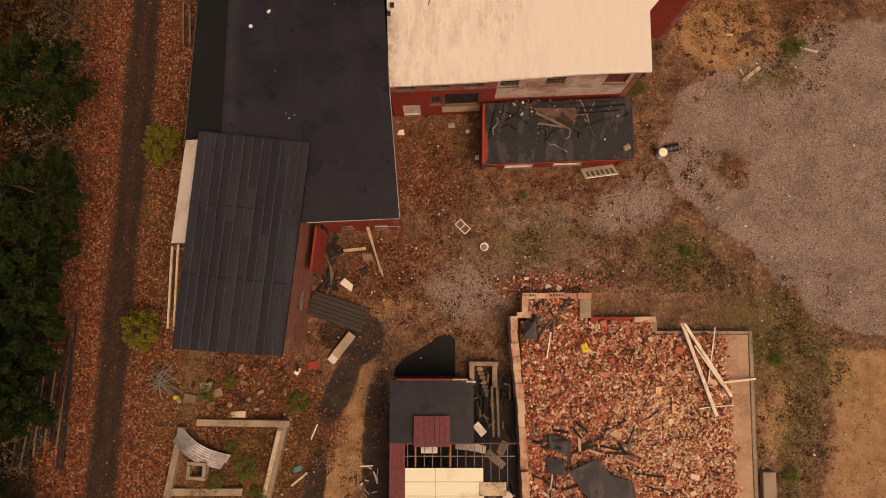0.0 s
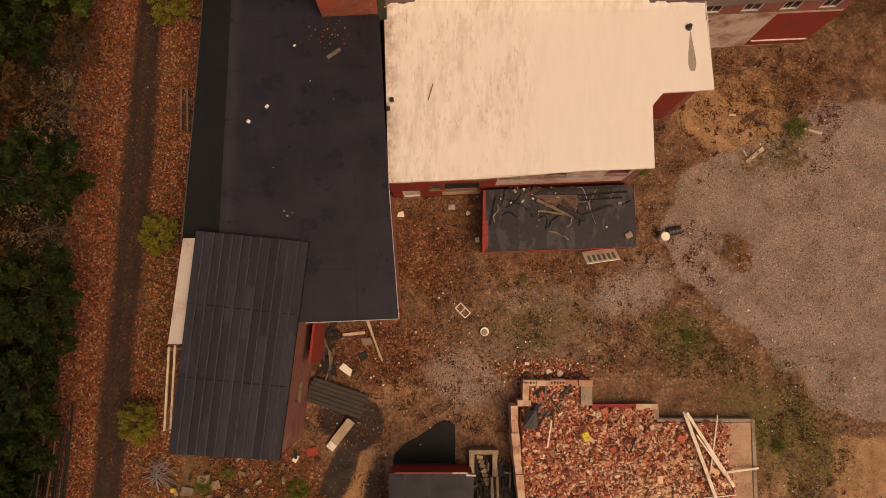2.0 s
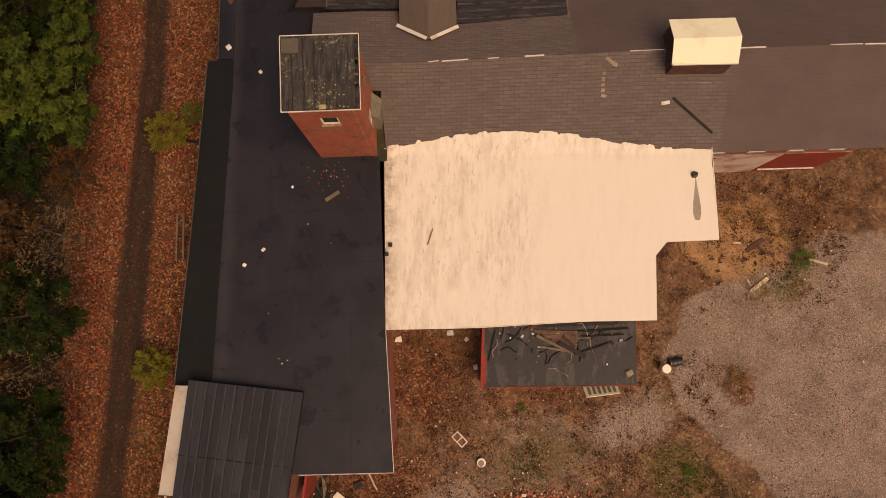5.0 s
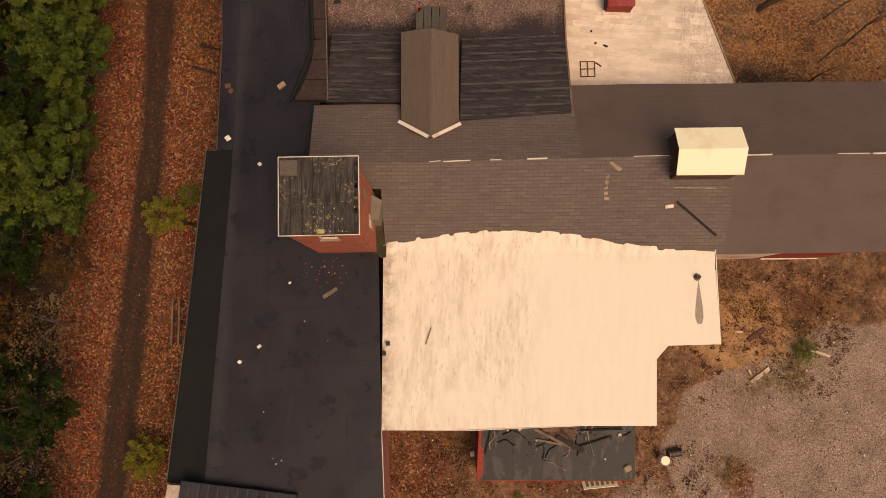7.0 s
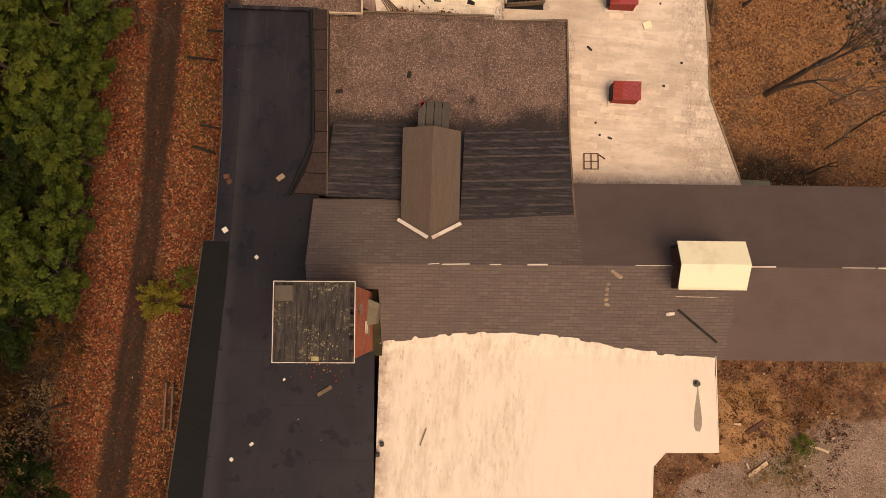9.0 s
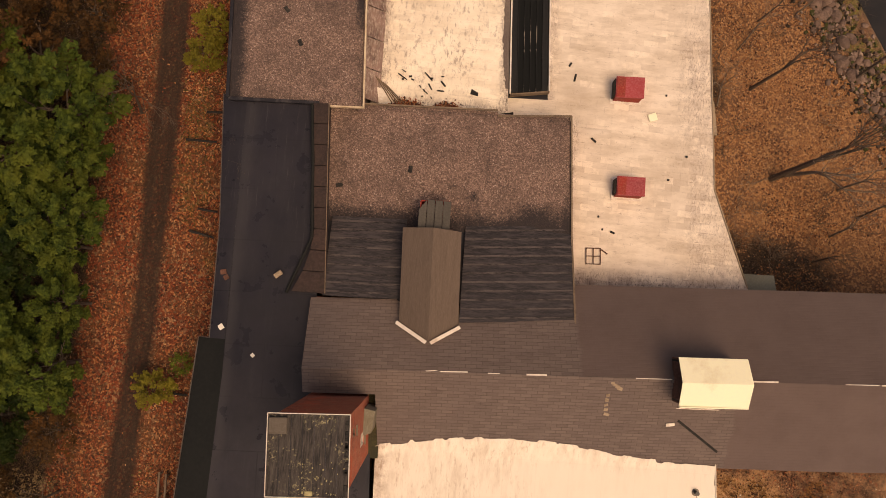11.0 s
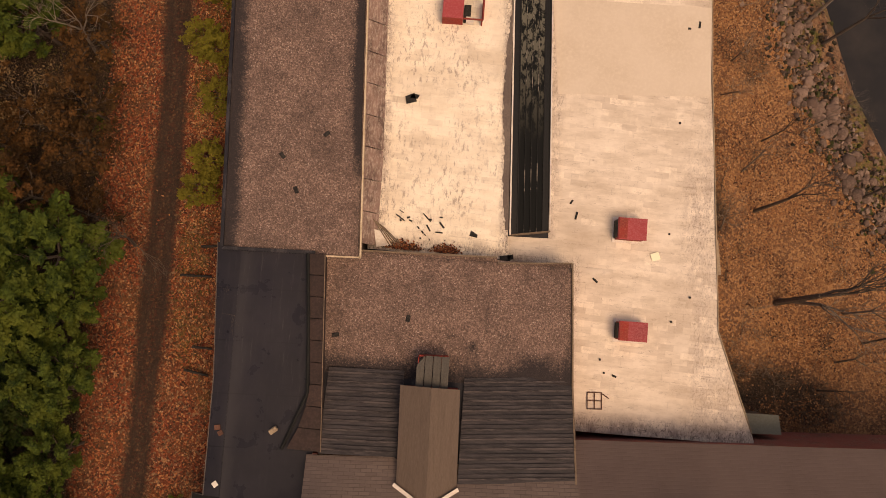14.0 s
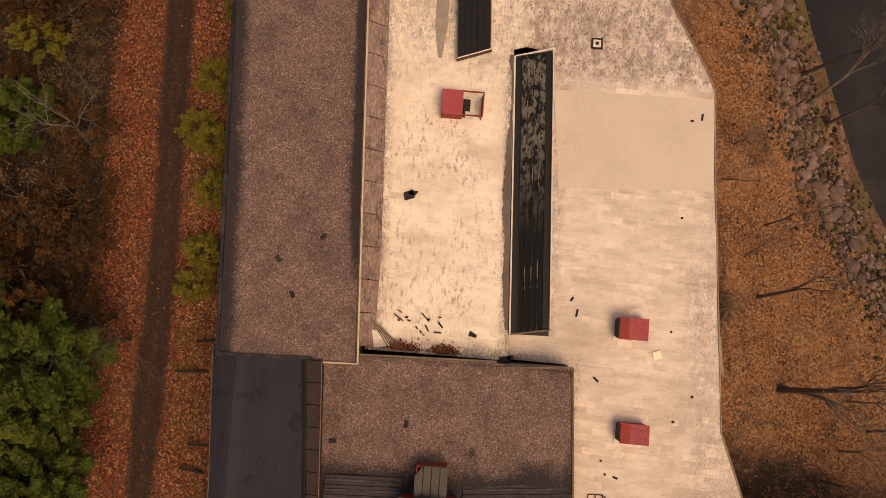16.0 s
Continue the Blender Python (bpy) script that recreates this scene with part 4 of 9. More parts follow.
        tip = (-0.92 if side > 0 else -1.18, 31.1, 10.06)
        part("flashing", bar(bmesh.new(), (ex + side * 0.12, 32.1, 9.5), tip, 0.2, 0.04), WHITE_PAINT, d, "white valley flashing strip")
        part("side_wall", bar(bmesh.new(), (ex - 0.02 - side * 0.1, 32.2, 8.5), (ex - 0.18 - side * 0.1, 37.4, 8.5), 0.08, 1.25), RUST, d)
    part("end_wall", bar(bmesh.new(), (-2.9, 37.35, 8.4), (0.25, 37.45, 8.4), 0.08, 1.4), RED_PAINT, d)
    for i in range(4):
        x = -2.2 + i * 0.47
        part("vent_panel", slab(bmesh.new(), [(x, 37.5), (x + 0.43, 37.5), (x + 0.41, 39.3), (x - 0.02, 39.3 - 0.6 * (i == 0))], [9.16, 9.16, 9.1, 9.1], 0.09), surface("olive_sheet", (0.08, 0.072, 0.058), (0.055, 0.05, 0.042), (0.11, 0.1, 0.085), 0.6, vary=0.4) if i == 0 else bpy.data.materials["olive_sheet"], d, "olive sheet over the vent" if i == 0 else "")
    part("vent_front", bar(bmesh.new(), (-2.15, 39.25, 8.4), (-0.45, 39.32, 8.4), 0.06, 1.2), RED_PAINT, d, "red vent end board")
    part("vent_side", bar(bmesh.new(), (-2.12, 37.6, 8.4), (-2.15, 39.2, 8.4), 0.06, 1.2), RED_PAINT, d)


# ---- gravelled roof with dark ribbed slope ----
def build_gravel_roof_building():
    b = thing("gravel_roof_building", (-0.5, 39, 0), "building with a gravelled flat roof and a tarred ribbed slope", "building")

    def side(y):
        return (lerp(y, [(32, -7.45), (38, -7.75), (45, -8.15)]), lerp(y, [(32, 7.25), (38, 6.98), (45.4, 6.5)]))

    def tar(x, y):
        f = 0.7 * float(smooth01((41.2 - y) / 3.4)) + 0.15 * float(smooth01((39.0 - y) / 1.0)) + 0.35 * float(np.exp(-((x - 4.8) / 1.3) ** 2 - ((y - 39) / 1.6) ** 2))
        for cx, cy, rx, ry in ((1.75, 41.3, 0.6, 0.8), (2.9, 40.7, 0.9, 0.4), (-1.2, 42.3, 0.5, 0.5), (1.7, 42.6, 0.4, 0.7), (0.9, 40.0, 0.6, 0.5), (-0.4, 40.6, 0.5, 0.5), (-3.5, 41.0, 0.4, 0.4)):
            f += 0.5 * float(np.exp(-((x - cx) / rx / 0.75) ** 2 - ((y - cy) / ry) ** 2))
        f += 0.5 * float(smooth01((y - 44.4) / 0.7)) + 0.25 * float(smooth01((x - 6.1) / 0.5))
        return f
    drape("roof", side, np.linspace(37.6, 45.05, 50), lambda x, y: 7.62 + 0.04 * math.sin(x * 1.3) * math.sin(y), GRAVEL_ROOF, b, "gravel-covered flat roof with tar patches", masks={"tar": tar})
    part("roof_deck", slab(bmesh.new(), [(-7.75, 37.6), (6.95, 37.6), (6.45, 45.3), (2.1, 45.0), (2.0, 45.3), (-8.15, 45.05)], 7.56, 0.3), GRAVEL_ROOF, b)
    # ribbed slope: one sheet per course
    tarry = surface("tarred_ribbed_sheet", (0.013, 0.0115, 0.0135), (0.05, 0.042, 0.044), (0.062, 0.052, 0.053), 0.6, big=2.2, fine=7.0, relief=0.02, edge=(0.5, 0.62), vary=0.3, along=(0.35, 2.0, 1))
    dusty = surface("dusty_rib", (0.068, 0.056, 0.055), (0.016, 0.014, 0.015), (0.11, 0.09, 0.086), 0.8, big=1.3, fine=4.0, relief=0.02, edge=(0.46, 0.56), along=(0.5, 2.0, 1))
    lows = [(-7.4, -2.75, 33.3), (0.6, 7.15, 32.35)]
    for x0, x1, top in lows:
        count = 9 if x0 < 0 else 11
        for i in range(count):
            y0, y1 = top + (38.1 - top) * i / count, top + (38.1 - top) * (i + 1) / count
            z0, z1 = [9.35 - (y - 32.3) * 0.3 if x0 > 0 else 8.82 - (y - 33.3) * 0.24 for y in (y0, y1)]
            tilt = 0.55 * (1 if x0 > 0 else 0.25)
            xe = x1 - (y0 - 32.4) * 0.04
            bm = slab(bmesh.new(), [(x0, y0), (xe, y0 + tilt), (xe, y1 + tilt), (x0, y1)], [z0 + 0.03, z0 + 0.03 - tilt * 0.3, z1 + 0.1 - tilt * 0.3, z1 + 0.1], 0.16)
            part("roof_course", bm, tarry, b, "tarred ribbed roof course" if i == 0 else "")
            mid = (y0 + y1) / 2
            zm = (z0 + z1) / 2 + 0.075
            part("rib", bar(bmesh.new(), (x0, mid, zm), (xe, mid + tilt, zm - tilt * 0.3), (y1 - y0) * 0.2, 0.06), dusty, b)
    part("under_roof", slab(bmesh.new(), [(-7.4, 33.3), (7.2, 33.3), (6.95, 38.6), (-7.7, 38.6)], [8.55, 8.55, 7.45, 7.45], 0.2), RUBBER_OLD, b)
    for p, q in (((-8.15, 45.05), (2.0, 45.35)), ((2.05, 45.0), (6.5, 45.35)), ((6.5, 45.35), (6.98, 38.0)), ((6.98, 38.0), (7.25, 32.6))):
        z1 = 7.72 if q[1] > 37 else 9.3
        part("parapet", bar(bmesh.new(), (*p, 7.68), (*q, z1 if q[1] < 37 else 7.68), 0.1, 0.14), GREY_WOOD, b)
    part("wall", wall(bmesh.new(), (7.2, 32.8), (6.45, 45.25), 0, 7.5, 0.35), BRICK_SIDE, b)
    part("wall", wall(bmesh.new(), (6.45, 45.28), (-8.1, 44.98), 0, 7.5, 0.3), STAINED, b)
    part("edge_board", bar(bmesh.new(), (-7.25, 33.4, 8.93), (-8.05, 44.6, 8.93), 0.05, 0.05), GREY_WOOD, b)


# ---- west gravelled roof ----
def build_west_block():
    b = thing("west_block", (-10.5, 62, 0), "long flat roofed block covered in grey gravel", "building")

    def side(y):
        return (lerp(y, [(44.6, -14.2), (66, -15.45), (86, -16.6)]), lerp(y, [(44.6, -6.2), (66.7, -7.55), (86, -8.8)]))

    def tar(x, y):
        x0, x1 = side(y)
        f = 0.95 * float(smooth01((x0 + 2.0 - x) / 1.9)) + 0.72 * float(smooth01((x - x1 + 2.4) / 2.6)) * float(smooth01((y - 48) / 5)) + 0.4 * float(smooth01((x - x1 + 0.7) / 0.5))
        f -= 0.25 * float(cloud(np.array(x * 0.5), np.array(y), 4.0, 3)) - 0.1
        return f
    drape("roof", side, np.linspace(44.62, 86, 160), lambda x, y: 8.5 + 0.03 * math.sin(x + y), GRAVEL_ROOF, b, "grey gravel roof with tarred edges", masks={"tar": tar})
    part("roof_deck", slab(bmesh.new(), [(-14.2, 44.62), (-6.2, 44.62), (-7.55, 66.7), (-8.8, 86), (-16.6, 86), (-15.45, 66)], 8.4, 0.3), RUBBER_OLD, b)
    for p, q, m in (((-14.15, 44.55), (-8.7, 44.7), RUBBER_OLD), ((-14.2, 44.6), (-15.45, 66), RUBBER_OLD), ((-15.45, 66), (-16.6, 86), RUBBER_OLD)):
        part("parapet", bar(bmesh.new(), (*p, 8.5), (*q, 8.5), 0.2, 0.24), m, b)
    for p, q in (((-8.2, 44.55), (-6.05, 44.62)), ((-6.05, 44.6), (-7.4, 66.7)), ((-7.4, 66.7), (-8.6, 86))):
        part("coping", bar(bmesh.new(), (*p, 8.5), (*q, 8.5), 0.09, 0.24), PALE_WOOD, b, "pale timber coping")
    part("wall", wall(bmesh.new(), (-6.15, 44.6), (-7.5, 66.7), 0, 8.35, 0.3), STAINED, b)
    part("wall", wall(bmesh.new(), (-7.5, 66.7), (-8.7, 86), 0, 8.35, 0.3), STAINED, b)
    part("wall", wall(bmesh.new(), (-15.3, 66), (-14.1, 44.7), 2, 8.3, 0.3), BRICK_SIDE, b)
    part("wall", wall(bmesh.new(), (-16.4, 86), (-15.3, 66), 2, 8.3, 0.3), BRICK_SIDE, b)
    part("wall", wall(bmesh.new(), (-8.8, 86), (-16.4, 86), 2, 8.3, 0.3), BRICK_WALL, b)


# ---- peeling white roofs ----
def build_white_roofs():
    b = thing("middle_block", (-2, 60, 0), "block with a peeling white coated flat roof", "building")

    def side(y):
        return (lerp(y, [(45.3, -5.95), (50.8, -6.0), (67.4, -6.9), (86, -8.3)]), lerp(y, [(45.3, 2.75), (47, 2.65), (65, 1.75), (65.1, 3.0), (86, 2.0)]))
    drape("roof", side, np.linspace(45.36, 86, 120), lambda x, y: 6.2 + 0.03 * math.sin(x * 2 + y * 0.7), WHITE_MID, b, "peeling white roof coating",
          masks={"grime": lambda x, y: max(float(smooth01((side(y)[0] + 1.3 - x) / 1.0)), 0.9 * float(smooth01((x - side(y)[1] + 0.8) / 0.6)), 0.8 * float(smooth01((46.6 - y) / 1.0)), 0.45 * float(smooth01((y - 62) / 4)))})
    part("roof_deck", slab(bmesh.new(), [(-5.95, 45.4), (2.7, 45.4), (1.7, 65), (2.0, 86), (-8.3, 86), (-6.9, 67)], 6.1, 1.3), RUBBER_OLD, b)
    for i in range(20):
        y0, y1 = 45.6 + i * 2, 47.55 + i * 2
        x0, x1 = side(y0)[0], side(y1)[0]
        w0, w1 = [lerp(y, [(44.6, -6.14), (66.7, -7.49), (86, -8.69)]) for y in (y0, y1)]
        part("gutter_sheet", slab(bmesh.new(), [(w0, y0), (x0 + 0.55, y0), (x1 + 0.55, y1), (w1, y1)], [7.2, 6.26, 6.26, 7.2], 0.05), STAINED, b, "rusty sheet in the valley gutter" if i == 0 else "")
    e = thing("east_block", (11, 52, 0), "long low block with a white coated flat roof", "building")

    def east(y):
        return (lerp(y, [(35.2, 7.4), (45.36, 6.6), (45.4, 2.75), (46.96, 2.75), (47.0, 5.3), (65.2, 4.35), (65.4, 2.2), (86, 1.5)]),
                lerp(y, [(35.2, 18.9), (35.9, 18.66), (42, 16.3), (58.2, 15.15), (63.4, 14.9), (64.6, 14.4), (69.2, 11.75), (72, 10.2), (86, 6.0)]))
    drape("roof", east, np.concatenate([np.linspace(35.2, 45.36, 30), [45.41, 46.2, 46.95], np.linspace(47.02, 86, 100)]), lambda x, y: 5.2 + 0.03 * math.sin(x + y * 0.8), WHITE_EAST, e, "white coated flat roof with lap seams",
          masks={"grime": lambda x, y: max(0.8 * float(smooth01((36.6 - y) / 1.0)), 0.85 * float(smooth01((y - 63.0) / 1.2)), 0.5 * float(smooth01((x - 13.0) / 1.6)) * float(np.exp(-((y - 49) / 5) ** 2)), 0.8 * float(smooth01((7.7 - x) / 0.7)) * (y < 46), 0.5 * float(smooth01((5.9 - x) / 0.5)) * (y > 47), 0.35 * float(smooth01((x - 14.3) / 0.8)))})
    rim = [(18.66, 35.9), (16.3, 42), (15.15, 58.2), (14.9, 63.4), (14.4, 64.6), (11.75, 69.2), (10.2, 72), (6.0, 86)]
    part("roof_deck", slab(bmesh.new(), [(7.3, 35.3), *rim, (1.5, 86), (4.3, 65), (2.9, 64), (2.75, 46), (2.8, 45.5), (6.5, 45.4)], 5.1, 0.4), RUBBER_OLD, e)
    for p, q in zip(rim, rim[1:]):
        part("coping", bar(bmesh.new(), (*p, 5.2), (*q, 5.2), 0.07, 0.14), CONCRETE, e)
        part("wall", wall(bmesh.new(), (p[0] - 0.1, p[1]), (q[0] - 0.1, q[1]), -3.0, 5.0, 0.35), BRICK_SIDE, e)
    part("ledge", slab(bmesh.new(), [(16.0, 45.6), (16.35, 45.6), (16.05, 47.8), (15.75, 47.8)], 5.1, 0.3), CONCRETE, e)
    # smooth newer coating between two laps
    part("new_coating", slab(bmesh.new(), [(5.3, 56.4), (15.1, 57.0), (14.85, 62.9), (4.55, 62.75)], 5.245, 0.01), surface("fresh_coating", (0.62, 0.525, 0.42), (0.56, 0.465, 0.36), (0.66, 0.57, 0.46), 0.7, big=0.25, fine=5.0, relief=0.002), e, "smooth beige recoated stretch")
    # black ribbed strips
    k = surface("black_glossy_ribbed_sheet", (0.003, 0.004, 0.004), (0.006, 0.006, 0.006), (0.012, 0.012, 0.012), 0.6, big=0.5, fine=5.0, relief=0.003)
    n = Nodes("peeling_black_sheet", 0.7)
    n.shader.inputs["Specular IOR Level"].default_value = 0.15
    flake = n.math("MULTIPLY", n.ramp(n.noise(2.2, 8, 0.75, n.stretch(1.2, 0.6, 1)), 0.47, 0.52), n.ramp(n.add("ShaderNodeSeparateXYZ", Vector=n.place).outputs["Y"], 53.0, 60.0))
    PEEL = n.colour(n.mix(flake, (0.004, 0.005, 0.005), (0.12, 0.115, 0.09)))
    n = Nodes("flaking_putty", 0.8)
    PUTTY = n.colour(n.mix(n.ramp(n.noise(0.7, 7, 0.75, n.stretch(0.2, 1, 1)), 0.52, 0.57), (0.006, 0.007, 0.007), (0.2, 0.18, 0.15)))
    s = thing("long_skylight", (3.5, 56, 5.4), "long black ribbed roof strip with pale curbs", "skylight")
    for i in range(6):
        f0, f1 = i / 6, (i + 1) / 6 - 0.012
        bm = slab(bmesh.new(), [(2.84 + 2.4 * f0, 47.02 + 0.45 * f0), (2.84 + 2.4 * f1, 47.02 + 0.45 * f1), (1.91 + 2.37 * f1, 64.4 + 0.8 * f1), (1.91 + 2.37 * f0, 64.4 + 0.8 * f0)],
                  [6.1 - 0.6 * f0, 6.1 - 0.6 * f1, 6.1 - 0.6 * f1, 6.1 - 0.6 * f0], 0.05)
        part("sheet", bm, PEEL if i in (1, 2, 3, 4) else k, s)
        part("rib", bar(bmesh.new(), (2.84 + 2.4 * f0, 47.02 + 0.45 * f0, 6.13 - 0.6 * f0), (1.91 + 2.37 * f0, 64.4 + 0.8 * f0, 6.13 - 0.6 * f0), 0.05, 0.06), PUTTY if i in (2, 3, 4) else k, s)
    part("curb", bar(bmesh.new(), (2.78, 46.95, 6.1), (1.85, 64.4, 6.1), 0.09, 0.25), WHITE_PAINT, s, "pale curb")
    part("curb", bar(bmesh.new(), (5.3, 47.45, 5.5), (4.33, 65.25, 5.5), 0.07, 0.3), WHITE_PAINT, s)
    part("end_board", bar(bmesh.new(), (2.8, 46.95, 5.75), (5.3, 47.42, 5.45), 0.08, 0.5), GREY_WOOD, s)
    part("end_board", bar(bmesh.new(), (1.85, 64.45, 5.85), (4.35, 65.3, 5.5), 0.08, 0.5), WHITE_PAINT, s)
    part("frame", slab(bmesh.new(), [(2.9, 47.1), (5.2, 47.5), (4.25, 65.1), (1.95, 64.4)], [5.95, 5.4, 5.4, 5.95], 0.7), CHAR, s)
    s2 = thing("short_skylight", (-1, 70, 6.2), "black ribbed roof strip with a slanted white end", "skylight")
    for i in range(5):
        f0, f1 = i / 5, (i + 1) / 5 - 0.012
        bm = slab(bmesh.new(), [(-1.74 + 2.0 * f0, 63.8 + 0.75 * f0), (-1.74 + 2.0 * f1, 63.8 + 0.75 * f1), (-2.9 + 2 * f1, 82), (-2.9 + 2 * f0, 82)], [6.75 - 0.1 * f0, 6.75 - 0.1 * f1, 6.75 - 0.1 * f1, 6.75 - 0.1 * f0], 0.05)
        part("sheet", bm, k, s2)
        part("rib", bar(bmesh.new(), (-1.74 + 2 * f0, 63.8 + 0.75 * f0, 6.78 - 0.1 * f0), (-2.9 + 2 * f0, 82, 6.78 - 0.1 * f0), 0.04, 0.05), k, s2)
    part("end_board", bar(bmesh.new(), (-1.8, 63.7, 6.6), (0.33, 64.5, 6.6), 0.06, 0.45), RUST, s2)
    part("curb", bar(bmesh.new(), (-1.78, 63.75, 6.8), (0.3, 64.52, 6.8), 0.07, 0.08), WHITE_PAINT, s2)
    part("curb", bar(bmesh.new(), (0.33, 64.55, 6.55), (-0.85, 82, 6.55), 0.07, 0.35), WHITE_PAINT, s2)
    part("frame", slab(bmesh.new(), [(-1.7, 63.9), (0.25, 64.6), (-0.95, 82), (-2.85, 82)], 6.6, 0.5), CHAR, s2)


# ---- the big white membrane roof and mill ----
def white_edge(x):
    """North edge of the white membrane: a wavy, torn line."""
    return lerp(x, [(-3.55, 25.0), (-1.4, 25.4), (1.0, 25.75), (2.7, 26.0), (5, 26.05), (8.0, 25.85), (10.5, 25.55), (13.0, 25.3), (16.0, 25.35)])


def build_mill():
    b = thing("mill_building", (5, 20, 0), "two storey brick mill under a white membrane roof", "building")
    part("roof", slab(bmesh.new(), [(-3.27, 14.2), (0.5, 14.32), (2.2, 14.42), (5, 14.62), (8.5, 14.92), (12.6, 15.07), (12.57, 18.86), (13.25, 19.7), (16.32, 19.9), (16.05, 24.2), (9.4, 24.2), (-3.6, 24.2)],
                      [7.95, 8.1, 8.2, 8.2, 8.17, 8.15, 8.15, 8.15, 8.15, 8.15, 8.15, 8.15], 0.22), WHITE_MEMBRANE, b, "cream white membrane roof")
    # the upturned, wrinkled margin on the shingles
    bm = bmesh.new()
    rows = []
    rnd = random.Random(4)
    count = 150
    jag, step = 0.0, 0
    for i in range(count + 1):
        x = -3.6 + 19.6 * i / count
        if step <= 0:
            jag, step = rnd.uniform(-0.1, 0.1), rnd.randint(2, 6)
        step -= 1
        top = white_edge(x) + jag
        row = []
        for k in range(9):
            y = 24.17 + (top - 24.17) * k / 8
            u = (Vector((x, y, 0)) - Vector((RIDGE_A.x, RIDGE_A.y, 0))).dot(RU)
            v = (Vector((x, y, 0)) - Vector((RIDGE_A.x, RIDGE_A.y, 0))).dot(RN)
            lay = on_roof(u, v).z + 0.05
            z = max(8.155, lay + 0.05 * math.sin(x * 9 + 2 * math.sin(x * 2.3)) * (k / 8))
            row.append(bm.verts.new((x, y, z)))
        rows.append(row)
    for r0, r1 in zip(rows, rows[1:]):
        for k in range(8):
            bm.faces.new((r0[k], r1[k], r1[k + 1], r0[k + 1]))
    part("membrane_margin", bm, WHITE_MEMBRANE, b, "wrinkled torn margin of the membrane", smooth=True)
    for p, q in (((-3.27, 14.18), (2.2, 14.4)), ((2.2, 14.4), (8.5, 14.9)), ((8.5, 14.9), (12.62, 15.05)), ((12.62, 15.05), (12.59, 18.86)), ((12.59, 18.86), (13.27, 19.68)), ((13.27, 19.68), (16.34, 19.88)), ((16.34, 19.88), (16.03, 25.4))):
        z0, z1 = [8.2 if v[0] > 1 else 8.0 for v in (p, q)]
        part("eaves_trim", bar(bmesh.new(), (*p, z0 - 0.14), (*q, z1 - 0.14), 0.05, 0.2), WHITE_MEMBRANE, b)
    # south wall: brick above, red paint below
    a, c = (-3.45, 14.6), (12.3, 15.25)
    ups = [(u, u + 1.2, 5.75, 7.6) for u in (0.5, 2.7, 4.9, 7.05)] + [(9.9, 11.15, 5.75, 7.6)]
    left = [h for h in ups if h[1] < 6.9]
    m = ((a[0] + (c[0] - a[0]) * 6.9 / 15.76), (a[1] + (c[1] - a[1]) * 6.9 / 15.76))
    part("wall", wall(bmesh.new(), a, m, 5.5, 7.95, 0.4, left), BRICK_WALL, b, "red brick upper wall")
    right = [(u0 - 6.9, u1 - 6.9, v0, v1) for u0, u1, v0, v1 in ups if u0 >= 6.9] + [(6.8, 8.2, 5.6, 7.6)]
    part("wall", wall(bmesh.new(), m, c, 3.3, 7.95, 0.4, right), BRICK_WHITED, b, "flaking whitewashed upper wall")
    doors = [(0.7, 1.9, 0.2, 2.6), (2.6, 3.3, 2.6, 4.3), (3.5, 5.9, 2.2, 4.7)]
    part("wall", wall(bmesh.new(), (a[0], a[1] - 0.03), (m[0], m[1] - 0.03), -0.3, 5.5, 0.45, doors), RED_PAINT, b, "red painted lower wall")
    part("wall", wall(bmesh.new(), (m[0], m[1] - 0.03), (c[0], c[1] - 0.03), -0.3, 3.3, 0.45), RED_PAINT, b)
    for h in left:
        window(b, a, m, h, cols=4, rows=4, label="many-paned steel window")
    for h in right[:-1]:
        window(b, m, c, h, cols=4, rows=4)
    window(b, m, c, right[-1], cols=1, rows=1, material=RED_SHEET, glass_mat=RED_SHEET, label="boarded window painted dark red")
    window(b, (a[0], a[1] - 0.03), m, doors[1], cols=1, rows=1)
    window(b, (a[0], a[1] - 0.03), m, doors[2], cols=1, rows=1, material=GREY_WOOD, glass_mat=CHAR, label="wide dark opening with timber frame")
    window(b, (a[0], a[1] - 0.03), m, doors[0], cols=1, rows=1, material=WHITE_PAINT, glass_mat=WHITE_PAINT, label="white boarded door")
    part("sill_board", wall(bmesh.new(), (a[0] + 3.4, a[1] + 0.06), (a[0] + 6.0, a[1] + 0.165), 0.8, 2.15, 0.04), PALE_WOOD, b, "pale boarding below the wide opening")
    part("wall", wall(bmesh.new(), (12.3, 15.2), (12.3, 19.4), -0.3, 7.9, 0.4), BRICK_SIDE, b)
    part("wall", wall(bmesh.new(), (12.3, 19.4), (12.9, 20.2), -0.3, 7.9, 0.4), BRICK_SIDE, b)
    part("wall", wall(bmesh.new(), (12.9, 20.2), (16.0, 20.35), -0.3, 7.9, 0.4), RED_PAINT, b)
    part("wall", wall(bmesh.new(), (16.0, 20.35), (15.75, 25.2), -0.3, 7.9, 0.4), BRICK_SIDE, b)


